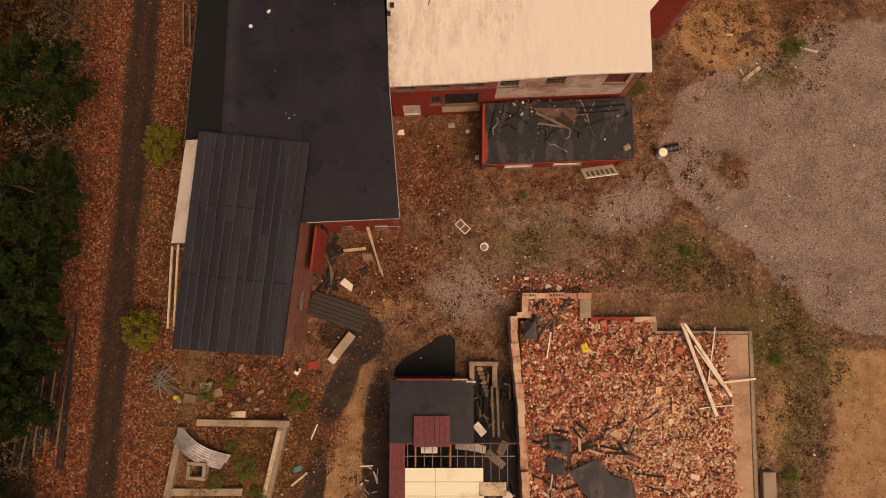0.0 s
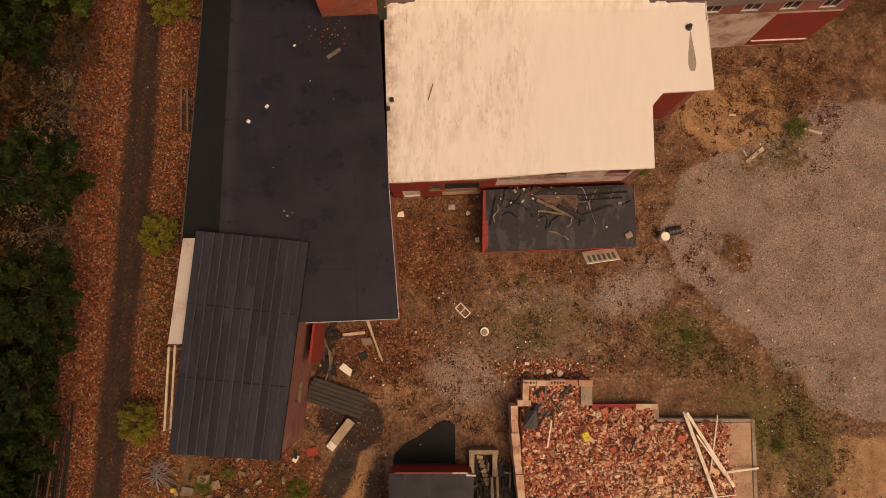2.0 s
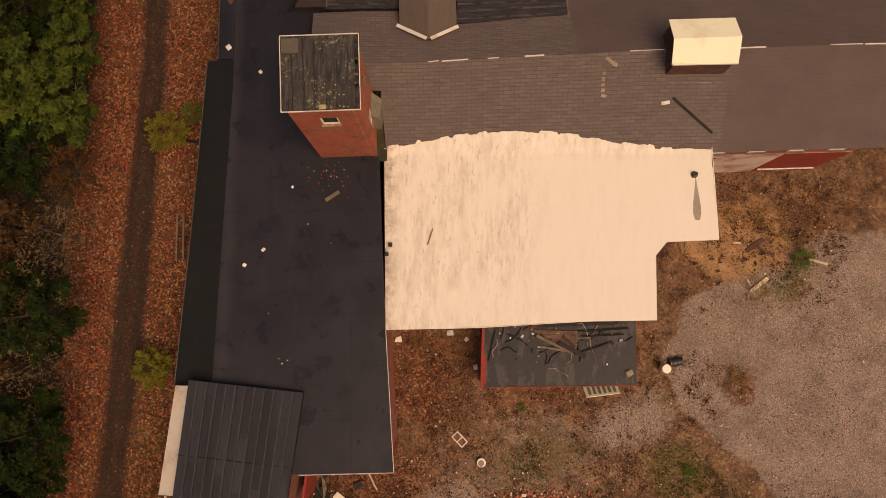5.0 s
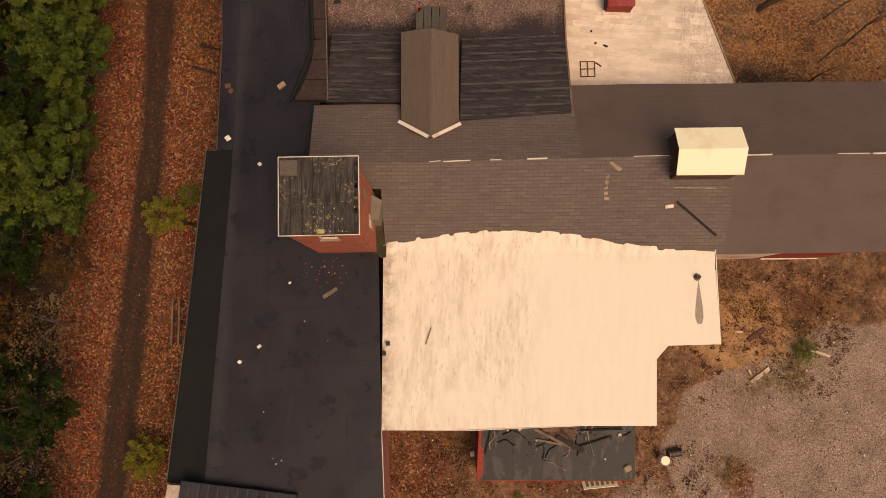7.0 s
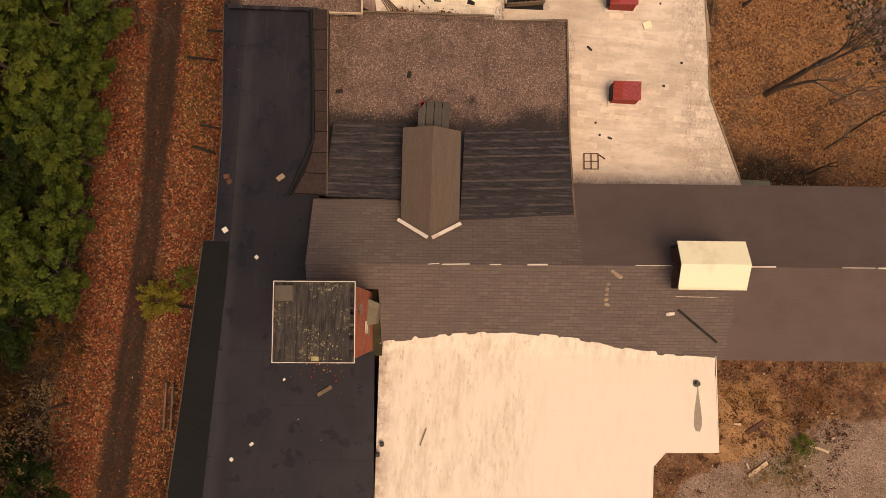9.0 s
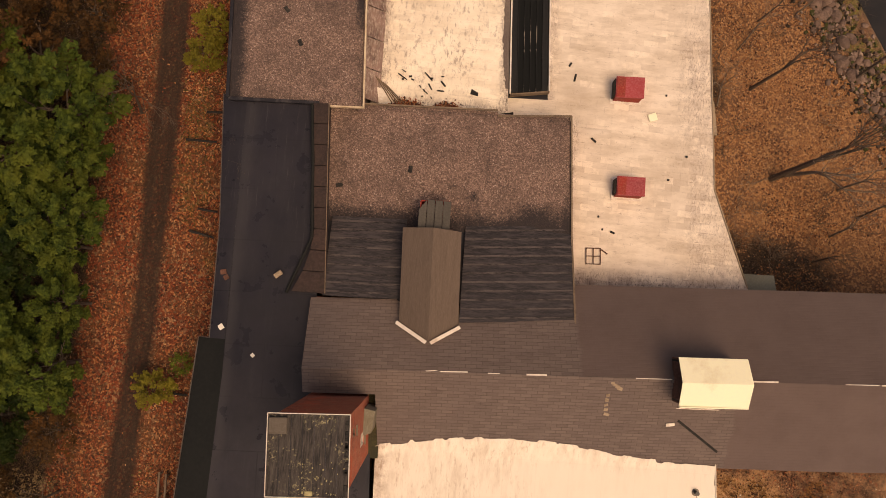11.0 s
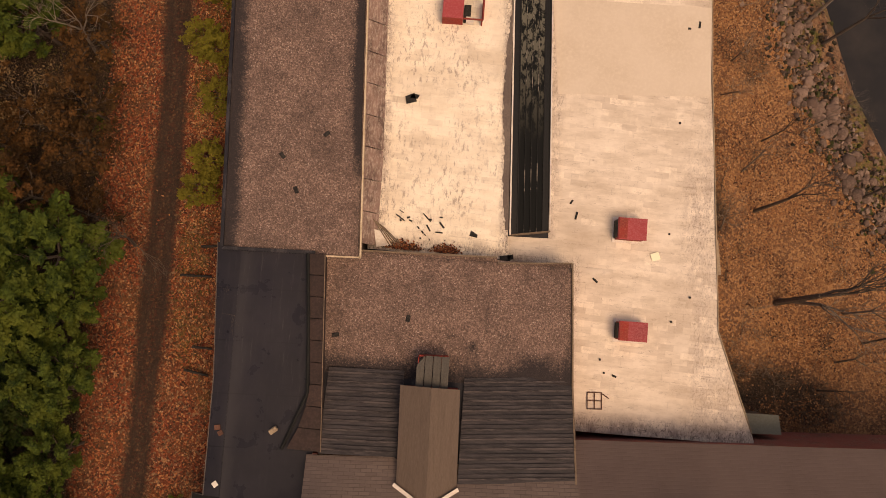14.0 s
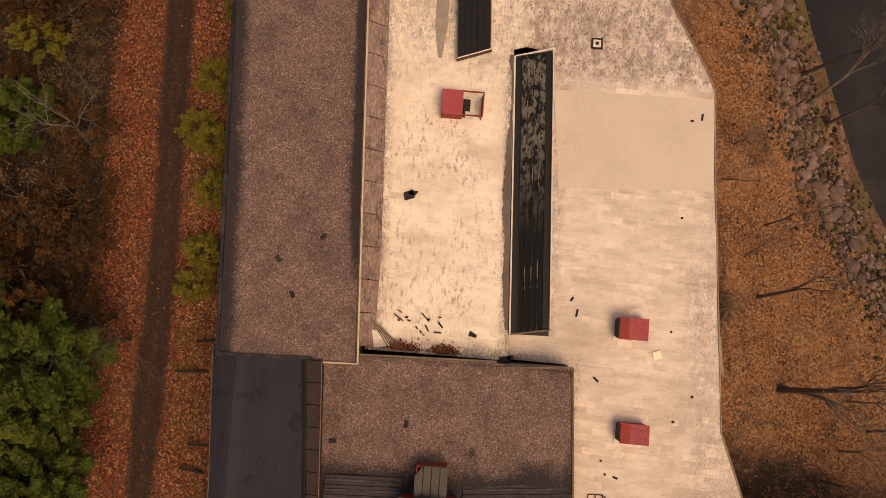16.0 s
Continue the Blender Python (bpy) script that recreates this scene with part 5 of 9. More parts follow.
# ---- low annex with torn black roof ----
def build_annex():
    b = thing("low_annex", (7.7, 12.6, 0), "low red annex with a torn black roof", "building")
    part("roof", slab(bmesh.new(), [(2.75, 10.5), (12.8, 10.85), (12.7, 14.98), (2.8, 14.6)], [2.95, 2.95, 3.15, 3.15], 0.2), RUBBER_OLD, b, "torn glossy black roof membrane")
    a, c = (2.7, 10.75), (12.5, 11.1)
    holes = [(0.25, 1.0, 0.2, 1.9), (1.6, 3.6, 0.1, 2.3), (5.0, 7.0, 0.4, 2.2)]
    part("wall", wall(bmesh.new(), a, c, -0.3, 2.74, 0.3, holes), RED_PAINT, b, "red painted wall")
    window(b, a, c, holes[0], cols=2, rows=2)
    window(b, a, c, holes[1], cols=1, rows=1, material=WHITE_PAINT, glass_mat=WHITE_PAINT, label="white loading door")
    window(b, a, c, holes[2], cols=2, rows=1, material=WHITE_PAINT, glass_mat=WHITE_PAINT, label="white boarded opening")
    part("wall", wall(bmesh.new(), (2.72, 14.55), (2.67, 10.7), -0.3, 3.05, 0.3), RED_PAINT, b)
    part("wall", wall(bmesh.new(), (12.5, 11.0), (12.45, 15.1), -0.3, 2.74, 0.3), RED_PAINT, b)
    part("parapet", bar(bmesh.new(), (2.68, 10.45, 3.0), (2.74, 14.55, 3.15), 0.18, 0.3), RED_PAINT, b, "red painted roof kerb")
    part("eaves_board", bar(bmesh.new(), (2.7, 10.45, 2.83), (12.8, 10.8, 2.83), 0.06, 0.2), RED_PAINT, b)


# ---- ribbed shed in the south-west ----
def build_shed():
    b = thing("ribbed_shed", (-12, 5, 0), "big shed with a dark ribbed sheet roof", "building")
    nw, ne, se, sw = Vector((-14.33, 11.12, 9.0)), Vector((-7.84, 10.5, 8.62)), Vector((-9.25, -1.98, 8.62)), Vector((-15.46, -1.54, 9.0))
    rnd = random.Random(12)
    cols = 12
    roof = part("roof", slab(bmesh.new(), [(v.x, v.y) for v in (nw, ne, se, sw)], [v.z - 0.06 for v in (nw, ne, se, sw)], 0.15), RUBBER_DARK, b, "dark ribbed sheet roof")
    for i in range(cols):
        cuts = [0.0] + sorted(rnd.uniform(0.15, 0.9) for _ in range(2)) + [1.0]
        for c0, c1 in zip(cuts, cuts[1:]):
            f0, f1 = i / cols, (i + 1) / cols - 0.0015
            quad = [nw.lerp(ne, f0).lerp(sw.lerp(se, f0), c0), nw.lerp(ne, f1).lerp(sw.lerp(se, f1), c0), nw.lerp(ne, f1).lerp(sw.lerp(se, f1), c1), nw.lerp(ne, f0).lerp(sw.lerp(se, f0), c1)]
            lift = rnd.uniform(-0.015, 0.03)
            part("roof_sheet", slab(bmesh.new(), [(q.x, q.y) for q in quad], [q.z + lift + (0.075 if j in (1, 2) else 0.0) for j, q in enumerate(quad)], 0.05), SHED_METAL, roof)
        f0 = (i + 1) / cols - 0.004
        a0, a1 = nw.lerp(ne, f0), sw.lerp(se, f0)
        if i < cols - 1:
            part("roof_rib", bar(bmesh.new(), a0 + Vector((0, 0, 0.07)), a1 + Vector((0, 0, 0.07)), 0.07, 0.09), SHED_RIB, roof)
    for f in (0.33, 0.66):
        part("roof_lap", bar(bmesh.new(), nw.lerp(sw, f) + Vector((0, 0, 0.035)), ne.lerp(se, f + 0.01) + Vector((0, 0, 0.035)), 0.05, 0.05), RUBBER_DARK, roof)
    wb = wall(bmesh.new(), (-9.55, -1.85), (-8.2, 10.3), -0.3, 8.5, 0.3, [(6.2, 7.4, 0.1, 2.3), (2.6, 3.8, 3.4, 4.6)])
    part("wall", wb, bricks("shed_brick", (0.3, 0.085, 0.06), (0.17, 0.05, 0.04), (0.3, 0.2, 0.15), 84, painted=(0.4, 0.2, 0.15), paint_edge=(0.55, 0.7)), b, "weathered red shed wall")
    window(b, (-9.55, -1.85), (-8.2, 10.3), (2.6, 3.8, 3.4, 4.6), cols=2, rows=2)
    part("door", wall(bmesh.new(), (-8.85, 4.4), (-8.72, 5.6), 0.1, 2.3, 0.06), CHAR, b)
    part("wall", wall(bmesh.new(), (-15.1, -1.3), (-9.55, -1.75), 0.0, 8.6, 0.3), GREY_WOOD, b)
    part("wall", wall(bmesh.new(), (-14.1, 10.9), (-15.1, -1.3), 2.0, 8.7, 0.3), GREY_WOOD, b)
    part("wall", wall(bmesh.new(), (-8.2, 10.3), (-14.1, 10.9), 8.0, 8.55, 0.3), GREY_WOOD, b)
    # red lean-to wall on the yard side
    part("red_lean_to", wall(bmesh.new(), (-8.35, 3.2), (-8.05, 6.1), -0.3, 4.6, 0.15), RED_PAINT, b, "red boarded lean-to wall")
    # pale corrugated strip along the west eaves: one sheet after another
    for i in range(14):
        f0, f1 = i / 14, (i + 1) / 14
        xw0, xw1 = -15.29 - 0.64 * f0, -15.29 - 0.64 * f1
        y0, y1 = 10.74 - 6.17 * f0, 10.74 - 6.17 * f1
        part("corrugated_sheet", slab(bmesh.new(), [(xw0, y0), (xw0 + 1.3, y0), (xw1 + 1.3, y1), (xw1, y1)], [8.42, 8.62, 8.64, 8.44], 0.03), BEIGE_CORR, b, "pale corrugated sheet" if i == 0 else "")
    for y0, y1, x in ((4.4, -0.4, -15.9), (4.5, -0.5, -15.55)):
        part("eaves_pole", bar(bmesh.new(), (x, y0, 8.3), (x - 0.12, y1, 8.2), 0.12, 0.14), PALE_WOOD, b)
    for y in (4.3, -0.35):
        part("eaves_bracket", bar(bmesh.new(), (-16.0, y, 8.2), (-14.9, y - 0.05, 8.3), 0.1), GREY_WOOD, b)


build_long_building()
build_tower()
build_shingled_building()
build_gravel_roof_building()
build_west_block()
build_white_roofs()
build_mill()
build_annex()
build_shed()


# ---- helpers for heaps of loose pieces ----
def chunks_mesh(name, centres, sizes, tilt, rng, material):
    """Many broken, slightly skewed blocks as one mesh: centres (n, 3), sizes (n, 3), tilt in radians."""
    n = len(centres)
    unit = np.array([[x, y, z] for x in (-0.5, 0.5) for y in (-0.5, 0.5) for z in (-0.5, 0.5)])
    pts = unit[None] * sizes[:, None] * (1 + rng.uniform(-0.18, 0.18, (n, 8, 3)))
    a, b, c = rng.uniform(0, 2 * np.pi, n), rng.normal(0, tilt, n), rng.normal(0, tilt, n)
    zero, one = np.zeros(n), np.ones(n)
    rz = np.stack([np.cos(a), -np.sin(a), zero, np.sin(a), np.cos(a), zero, zero, zero, one], -1).reshape(n, 3, 3)
    rx = np.stack([one, zero, zero, zero, np.cos(b), -np.sin(b), zero, np.sin(b), np.cos(b)], -1).reshape(n, 3, 3)
    ry = np.stack([np.cos(c), zero, np.sin(c), zero, one, zero, -np.sin(c), zero, np.cos(c)], -1).reshape(n, 3, 3)
    pts = np.einsum("nij,nkj->nki", rz @ rx @ ry, pts) + centres[:, None]
    faces = np.array([[0, 1, 3, 2], [4, 6, 7, 5], [0, 4, 5, 1], [2, 3, 7, 6], [0, 2, 6, 4], [1, 5, 7, 3]])
    quads = (np.arange(n)[:, None, None] * 8 + faces[None]).reshape(-1, 4)
    mesh = bpy.data.meshes.new(name)
    mesh.from_pydata(pts.reshape(-1, 3).tolist(), [], quads.tolist())
    mesh.materials.append(material)
    return mesh


def flakes_mesh(name, centres, sizes, lean, rng, material, curl=0.0):
    """Many small four-cornered leaves as one mesh."""
    n = len(centres)
    a = rng.uniform(0, 2 * np.pi, n)
    up = np.stack([rng.normal(0, lean, n), rng.normal(0, lean, n), np.ones(n)], -1)
    up /= np.linalg.norm(up, axis=1, keepdims=True)
    ref = np.stack([np.cos(a), np.sin(a), np.zeros(n)], -1)
    u = ref - up * (ref * up).sum(1, keepdims=True)
    u /= np.linalg.norm(u, axis=1, keepdims=True)
    v = np.cross(up, u)
    s = sizes[:, None]
    pts = np.stack([centres - u * s * 0.6, centres + v * s * 0.32, centres + u * s * 0.6 + up * s * curl, centres - v * s * 0.32], 1)
    mesh = bpy.data.meshes.new(name)
    mesh.from_pydata(pts.reshape(-1, 3).tolist(), [], np.arange(n * 4).reshape(n, 4).tolist())
    mesh.materials.append(material)
    return mesh


def mottled(name, colours, rough=0.85, relief=0.0):
    """Each loose piece takes one of the colours."""
    n = Nodes(name, rough)
    island = n.tree.nodes.new("ShaderNodeNewGeometry").outputs["Random Per Island"]
    ramp = n.tree.nodes.new("ShaderNodeValToRGB")
    ramp.color_ramp.interpolation = "CONSTANT"
    for i, c in enumerate(colours):
        e = ramp.color_ramp.elements[i] if i < 2 else ramp.color_ramp.elements.new(i / len(colours))
        e.position, e.color = i / len(colours), (*c, 1)
    n.link(island, ramp.inputs["Fac"])
    c = n.mix(n.ramp(n.noise(9, 4), 0.4, 0.8), ramp.outputs["Color"], n.mix(0.5, ramp.outputs["Color"], (0.05, 0.035, 0.025)))
    if relief:
        n.bump(n.noise(18, 4), relief)
    return n.colour(c)


# ---- the fallen brick building ----
def heap(x, y):
    """Top of the rubble."""
    return 0.45 + 0.75 * cloud(x, y, 4.5, 51) + 0.35 * (cloud(x, y, 1.2, 61) - 0.5) - 0.35 * smooth01((x - 18.5) / 2)


def inside_ruin(x, y):
    main = (x > 5.4) & (x < 20.6) & (y < -0.9)
    nook = (x > 5.9) & (x < 9.9) & (y < 1.5)
    mid = (x > 5.4) & (x < 14.3) & (y < 0.05)
    return main | nook | mid


RUBBLE = mottled("broken_brick", [(0.5, 0.13, 0.075), (0.58, 0.21, 0.12), (0.34, 0.08, 0.045), (0.68, 0.34, 0.21), (0.46, 0.12, 0.07), (0.62, 0.27, 0.16), (0.1, 0.034, 0.024), (0.8, 0.56, 0.4), (0.52, 0.155, 0.09), (0.16, 0.05, 0.03)], 0.92, 0.01)
PALE_RUBBLE = mottled("pale_mortar_rubble", [(0.78, 0.5, 0.3), (0.66, 0.31, 0.18), (0.84, 0.62, 0.41), (0.48, 0.18, 0.1), (0.72, 0.43, 0.25), (0.22, 0.085, 0.05), (0.8, 0.54, 0.33)], 0.95, 0.01)


def build_ruin():
    rng = np.random.default_rng(5)
    b = thing("ruined_foundation", (12.5, -5, 0), "low broken brick foundation walls of a demolished building", "ruin")
    ragged = bricks("ruin_brick", (0.5, 0.24, 0.15), (0.36, 0.14, 0.085), (0.6, 0.46, 0.32), 0, painted=(0.62, 0.44, 0.3), paint_edge=(0.42, 0.58))
    # wall courses as runs of separate blocks with uneven tops
    runs = [((4.68, 0.35), (4.92, -3.2), 0.5, 2.1), ((4.92, -3.2), (5.25, -6.0), 0.5, 2.0), ((5.15, -6.0), (5.5, -12.6), 0.48, 1.9), ((5.0, 0.45), (5.9, 0.45), 0.4, 1.5), ((5.55, 1.75), (5.55, 0.4), 0.42, 1.3), ((5.4, 1.75), (10.1, 1.78), 0.42, 1.15),
            ((9.72, 1.75), (9.72, 0.25), 0.78, 1.0), ((10.1, 0.12), (14.6, 0.15), 0.4, 0.75), ((14.5, 0.1), (14.5, -0.75), 0.35, 0.7), ((14.5, -0.75), (21.1, -0.75), 0.24, 0.75), ((21.0, -0.7), (20.95, -12.6), 0.26, 0.8)]
    for (x0, y0), (x1, y1), wide, top in runs:
        length = math.hypot(x1 - x0, y1 - y0)
        solid = x0 > 9.7
        count = max(1, round(length / (1.6 if solid else 0.95)))
        ang = math.degrees(math.atan2(y1 - y0, x1 - x0))
        for i in range(count):
            f = (i + 0.5) / count
            h = top * (1 + rng.uniform(-0.13, 0.08)) if top > 1 else top + rng.uniform(-0.03, 0.03)
            m = CONCRETE if (x0 > 14.4 or (9.7 < x0 < 9.9)) else RED_PAINT if (10 < x0 < 10.2 and 0.15 < f < 0.8) else ragged
            part("wall_block", box(bmesh.new(), (x0 + (x1 - x0) * f + (0 if solid else rng.uniform(-0.03, 0.03)), y0 + (y1 - y0) * f + (0 if solid else rng.uniform(-0.03, 0.03)), h / 2 - 0.1), (length / count - (0.004 if solid else -0.02), wide * (1 if solid else rng.uniform(0.9, 1.08)), h + 0.2), ang + (0 if solid else rng.uniform(-2, 2)), bevel=0.02), m, b)
    # hollow cores in the block wall tops
    for i in range(12):
        part("hollow_core", box(bmesh.new(), (5.95 + i * 0.2, 1.78, 1.19), (0.1, 0.12, 0.02)), CHAR, b)
    for i in range(5):
        part("hollow_core", box(bmesh.new(), (5.55, 0.75 + i * 0.2, 1.33), (0.12, 0.1, 0.02)), CHAR, b)
    part("floor_edge", slab(bmesh.new(), [(18.7, -0.9), (20.86, -0.9), (20.82, -12.5), (19.0, -12.5)], 0.72, 0.2), surface("tan_floor", (0.46, 0.29, 0.18), (0.3, 0.17, 0.1), (0.55, 0.38, 0.25), 0.95, big=0.7, fine=7.0, relief=0.01), b, "bare tan concrete floor edge")
    # rubble bed and pieces
    r = thing("brick_rubble", (12.5, -5, 0.2), "deep heap of broken red and pale bricks", "rubble")
    xs, ys = np.arange(5.2, 20.9, 0.25), np.arange(-16, 1.75, 0.25)
    gx, gy = np.meshgrid(xs, ys)
    z = np.where(inside_ruin(gx, gy), heap(gx, gy) - 0.08, -0.9)
    bed = grid_mesh("rubble_bed", xs, ys, z)
    bed.materials.append(surface("brick_dust", (0.4, 0.14, 0.085), (0.55, 0.33, 0.2), (0.16, 0.06, 0.04), 0.95, big=0.5, fine=8.0, relief=0.05))
    hang("rubble_bed", bed, r)
    count = 52000
    px, py = rng.uniform(5.3, 20.7, count), rng.uniform(-15, 1.6, count)
    keep = inside_ruin(px, py) & (rng.random(count) > 0.75 * smooth01((px - 18.8) / 1.3))
    px, py = px[keep], py[keep]
    big = rng.random(len(px)) ** 4 + 1.6 * (rng.random(len(px)) < 0.006)
    sizes = np.stack([0.06 + 0.2 * big, 0.045 + 0.13 * big, 0.04 + 0.08 * big], -1) * rng.uniform(0.8, 1.25, (len(px), 3))
    pale = rng.random(len(px)) < 0.26 + 0.8 * np.exp(-((px - 15.2) / 4.5) ** 2 - ((py + 7.5) / 4.5) ** 2)
    centres = np.stack([px, py, heap(px, py) + rng.uniform(-0.07, 0.12, len(px))], -1)
    tagged(hang("small_rubble", chunks_mesh("small_rubble", centres[~pale], sizes[~pale], 0.5, rng, RUBBLE), r, "small broken red bricks"), kind="stuff")
    tagged(hang("pale_rubble", chunks_mesh("pale_rubble", centres[pale], sizes[pale], 0.5, rng, PALE_RUBBLE), r, "pale mortar-covered brick pieces"), kind="stuff")
    shapes = [chunks_mesh("brick", np.zeros((1, 3)), np.array([[0.24, 0.12, 0.08]]) * rng.uniform(0.9, 1.5), 0.1, rng, m) for m in (RUST, PALE_WOOD, RED_PAINT, CONCRETE, RUST, CONCRETE)]
    for i in range(290):
        x, y = rng.uniform(5.6, 19.5), rng.uniform(-11.5, 1.3)
        if not inside_ruin(np.array(x), np.array(y)):
            continue
        hang("brick", shapes[int(rng.integers(6))], r, basis=pose(x, y, float(heap(np.array(x), np.array(y))) + 0.07, rng.uniform(-30, 30), rng.uniform(-30, 30), rng.uniform(0, 360)))
    # long pale beams across the rubble
    for p, q, w in (((16.2, -0.1, 1.25), (18.3, -6.3, 1.35), 0.22), ((16.3, -0.15, 1.45), (19.35, -5.0, 1.3), 0.2), ((16.9, -1.6, 1.55), (18.8, -4.3, 1.3), 0.1), ((21.15, -3.85, 1.0), (18.6, -4.1, 1.35), 0.13), ((18.55, -0.4, 0.95), (17.8, -4.2, 1.3), 0.08), ((19.6, -5.6, 1.0), (17.2, -5.8, 1.2), 0.07), ((7.3, -0.7, 1.3), (7.0, -2.5, 1.25), 0.09)):
        t = tagged(part("timber_beam", bar(bmesh.new(), p, q, w, w * 0.6), BLEACHED), "long bleached timber beam lying on brick rubble", "beam", "beams on the rubble")
    for i in range(26):
        x, y = rng.uniform(6, 19.5), rng.uniform(-11.5, -0.5)
        a, l = rng.uniform(0, 6.28), rng.uniform(0.5, 1.5)
        z = float(heap(np.array(x), np.array(y))) + 0.15
        tagged(part("timber_scrap", bar(bmesh.new(), (x, y, z), (x + l * math.cos(a), y + l * math.sin(a), z + rng.uniform(-0.15, 0.2)), 0.07, 0.05), (GREY_WOOD, CHAR, PALE_WOOD, GREY_WOOD)[i % 4]), "broken length of timber on brick rubble", "timber", "timber scraps on the rubble")
    # black sheets and the yellow tub
    for quad, z in (([(8.3, -9.9), (10.3, -9.0), (11.9, -11.2), (10.2, -12.4)], 1.45), ([(10.4, -9.9), (12.6, -10.6), (12.9, -12), (11, -12)], 1.25), ([(5.5, -0.1), (6.2, 0.1), (6.3, -1.2), (5.3, -1.15)], 1.75), ([(6.0, 0.5), (6.3, 0.5), (6.35, -0.3), (6.0, -0.3)], 1.6), ([(7.0, -7.4), (8.6, -7.9), (8.3, -8.9), (7.1, -8.4)], 1.3), ([(6.9, -9), (8.2, -9.2), (8.0, -10.2), (6.9, -10)], 1.25)):
        tagged(part("black_sheet", slab(bmesh.new(), quad, [z, z + 0.12, z - 0.1, z + 0.05], 0.05), RUBBER_OLD), "crumpled black roofing sheet lying on rubble", "sheet", "black sheets on the rubble")
    # burnt timbers and pale laths over the south-west of the heap
    for i in range(70):
        x, y = rng.uniform(5.9, 13.5), rng.uniform(-12.4, -6.6)
        if rng.random() < (x - 9) / 6:
            continue
        a, l = rng.normal(-0.7, 0.7), rng.uniform(0.5, 2.2)
        z = float(heap(np.array(x), np.array(y))) + 0.16
        tagged(part("burnt_timber", bar(bmesh.new(), (x, y, z), (x + l * math.cos(a), y + l * math.sin(a), z + rng.uniform(-0.1, 0.35)), rng.uniform(0.07, 0.2), 0.07), (CHAR, CHAR, GREY_WOOD, CHAR, PALE_WOOD, RUBBER_OLD)[i % 6]), "burnt timber tangled in brick rubble", "timber", "burnt timbers on the rubble")
    for i in range(22):
        x, y = rng.uniform(5.5, 8.2), rng.uniform(-1.3, 1.2)
        if not inside_ruin(np.array(x), np.array(y)):
            continue
        a, l = rng.normal(0.8, 0.5), rng.uniform(0.4, 1.3)
        z = float(heap(np.array(x), np.array(y))) + 0.2
        tagged(part("burnt_timber", bar(bmesh.new(), (x, y, z), (x + l * math.cos(a), y + l * math.sin(a), z + rng.uniform(-0.1, 0.2)), rng.uniform(0.06, 0.16), 0.06), (CHAR, RUBBER_OLD, GREY_WOOD)[i % 3]), "burnt timber tangled in brick rubble", "timber", "burnt timbers on the rubble")
    tub = bmesh.new()
    box(tub, (9.55, -1.75, 1.3), (0.5, 0.62, 0.3), 20, 6, 10, bevel=0.05)
    for dx, dy in ((-0.08, 0.12), (0.1, -0.1)):
        box(tub, (9.55 + dx, -1.75 + dy, 1.48), (0.12, 0.12, 0.06), 20, bevel=0.02)
    tagged(part("tub", tub, YELLOW), "yellow plastic tub lying on brick rubble", "tub")
    tagged(part("concrete_box", box(bmesh.new(), (22.0, -11.2, 0.2), (0.9, 2.2, 0.7), 0, bevel=0.04), CONCRETE), "pale concrete block beside the ruin wall", "block")


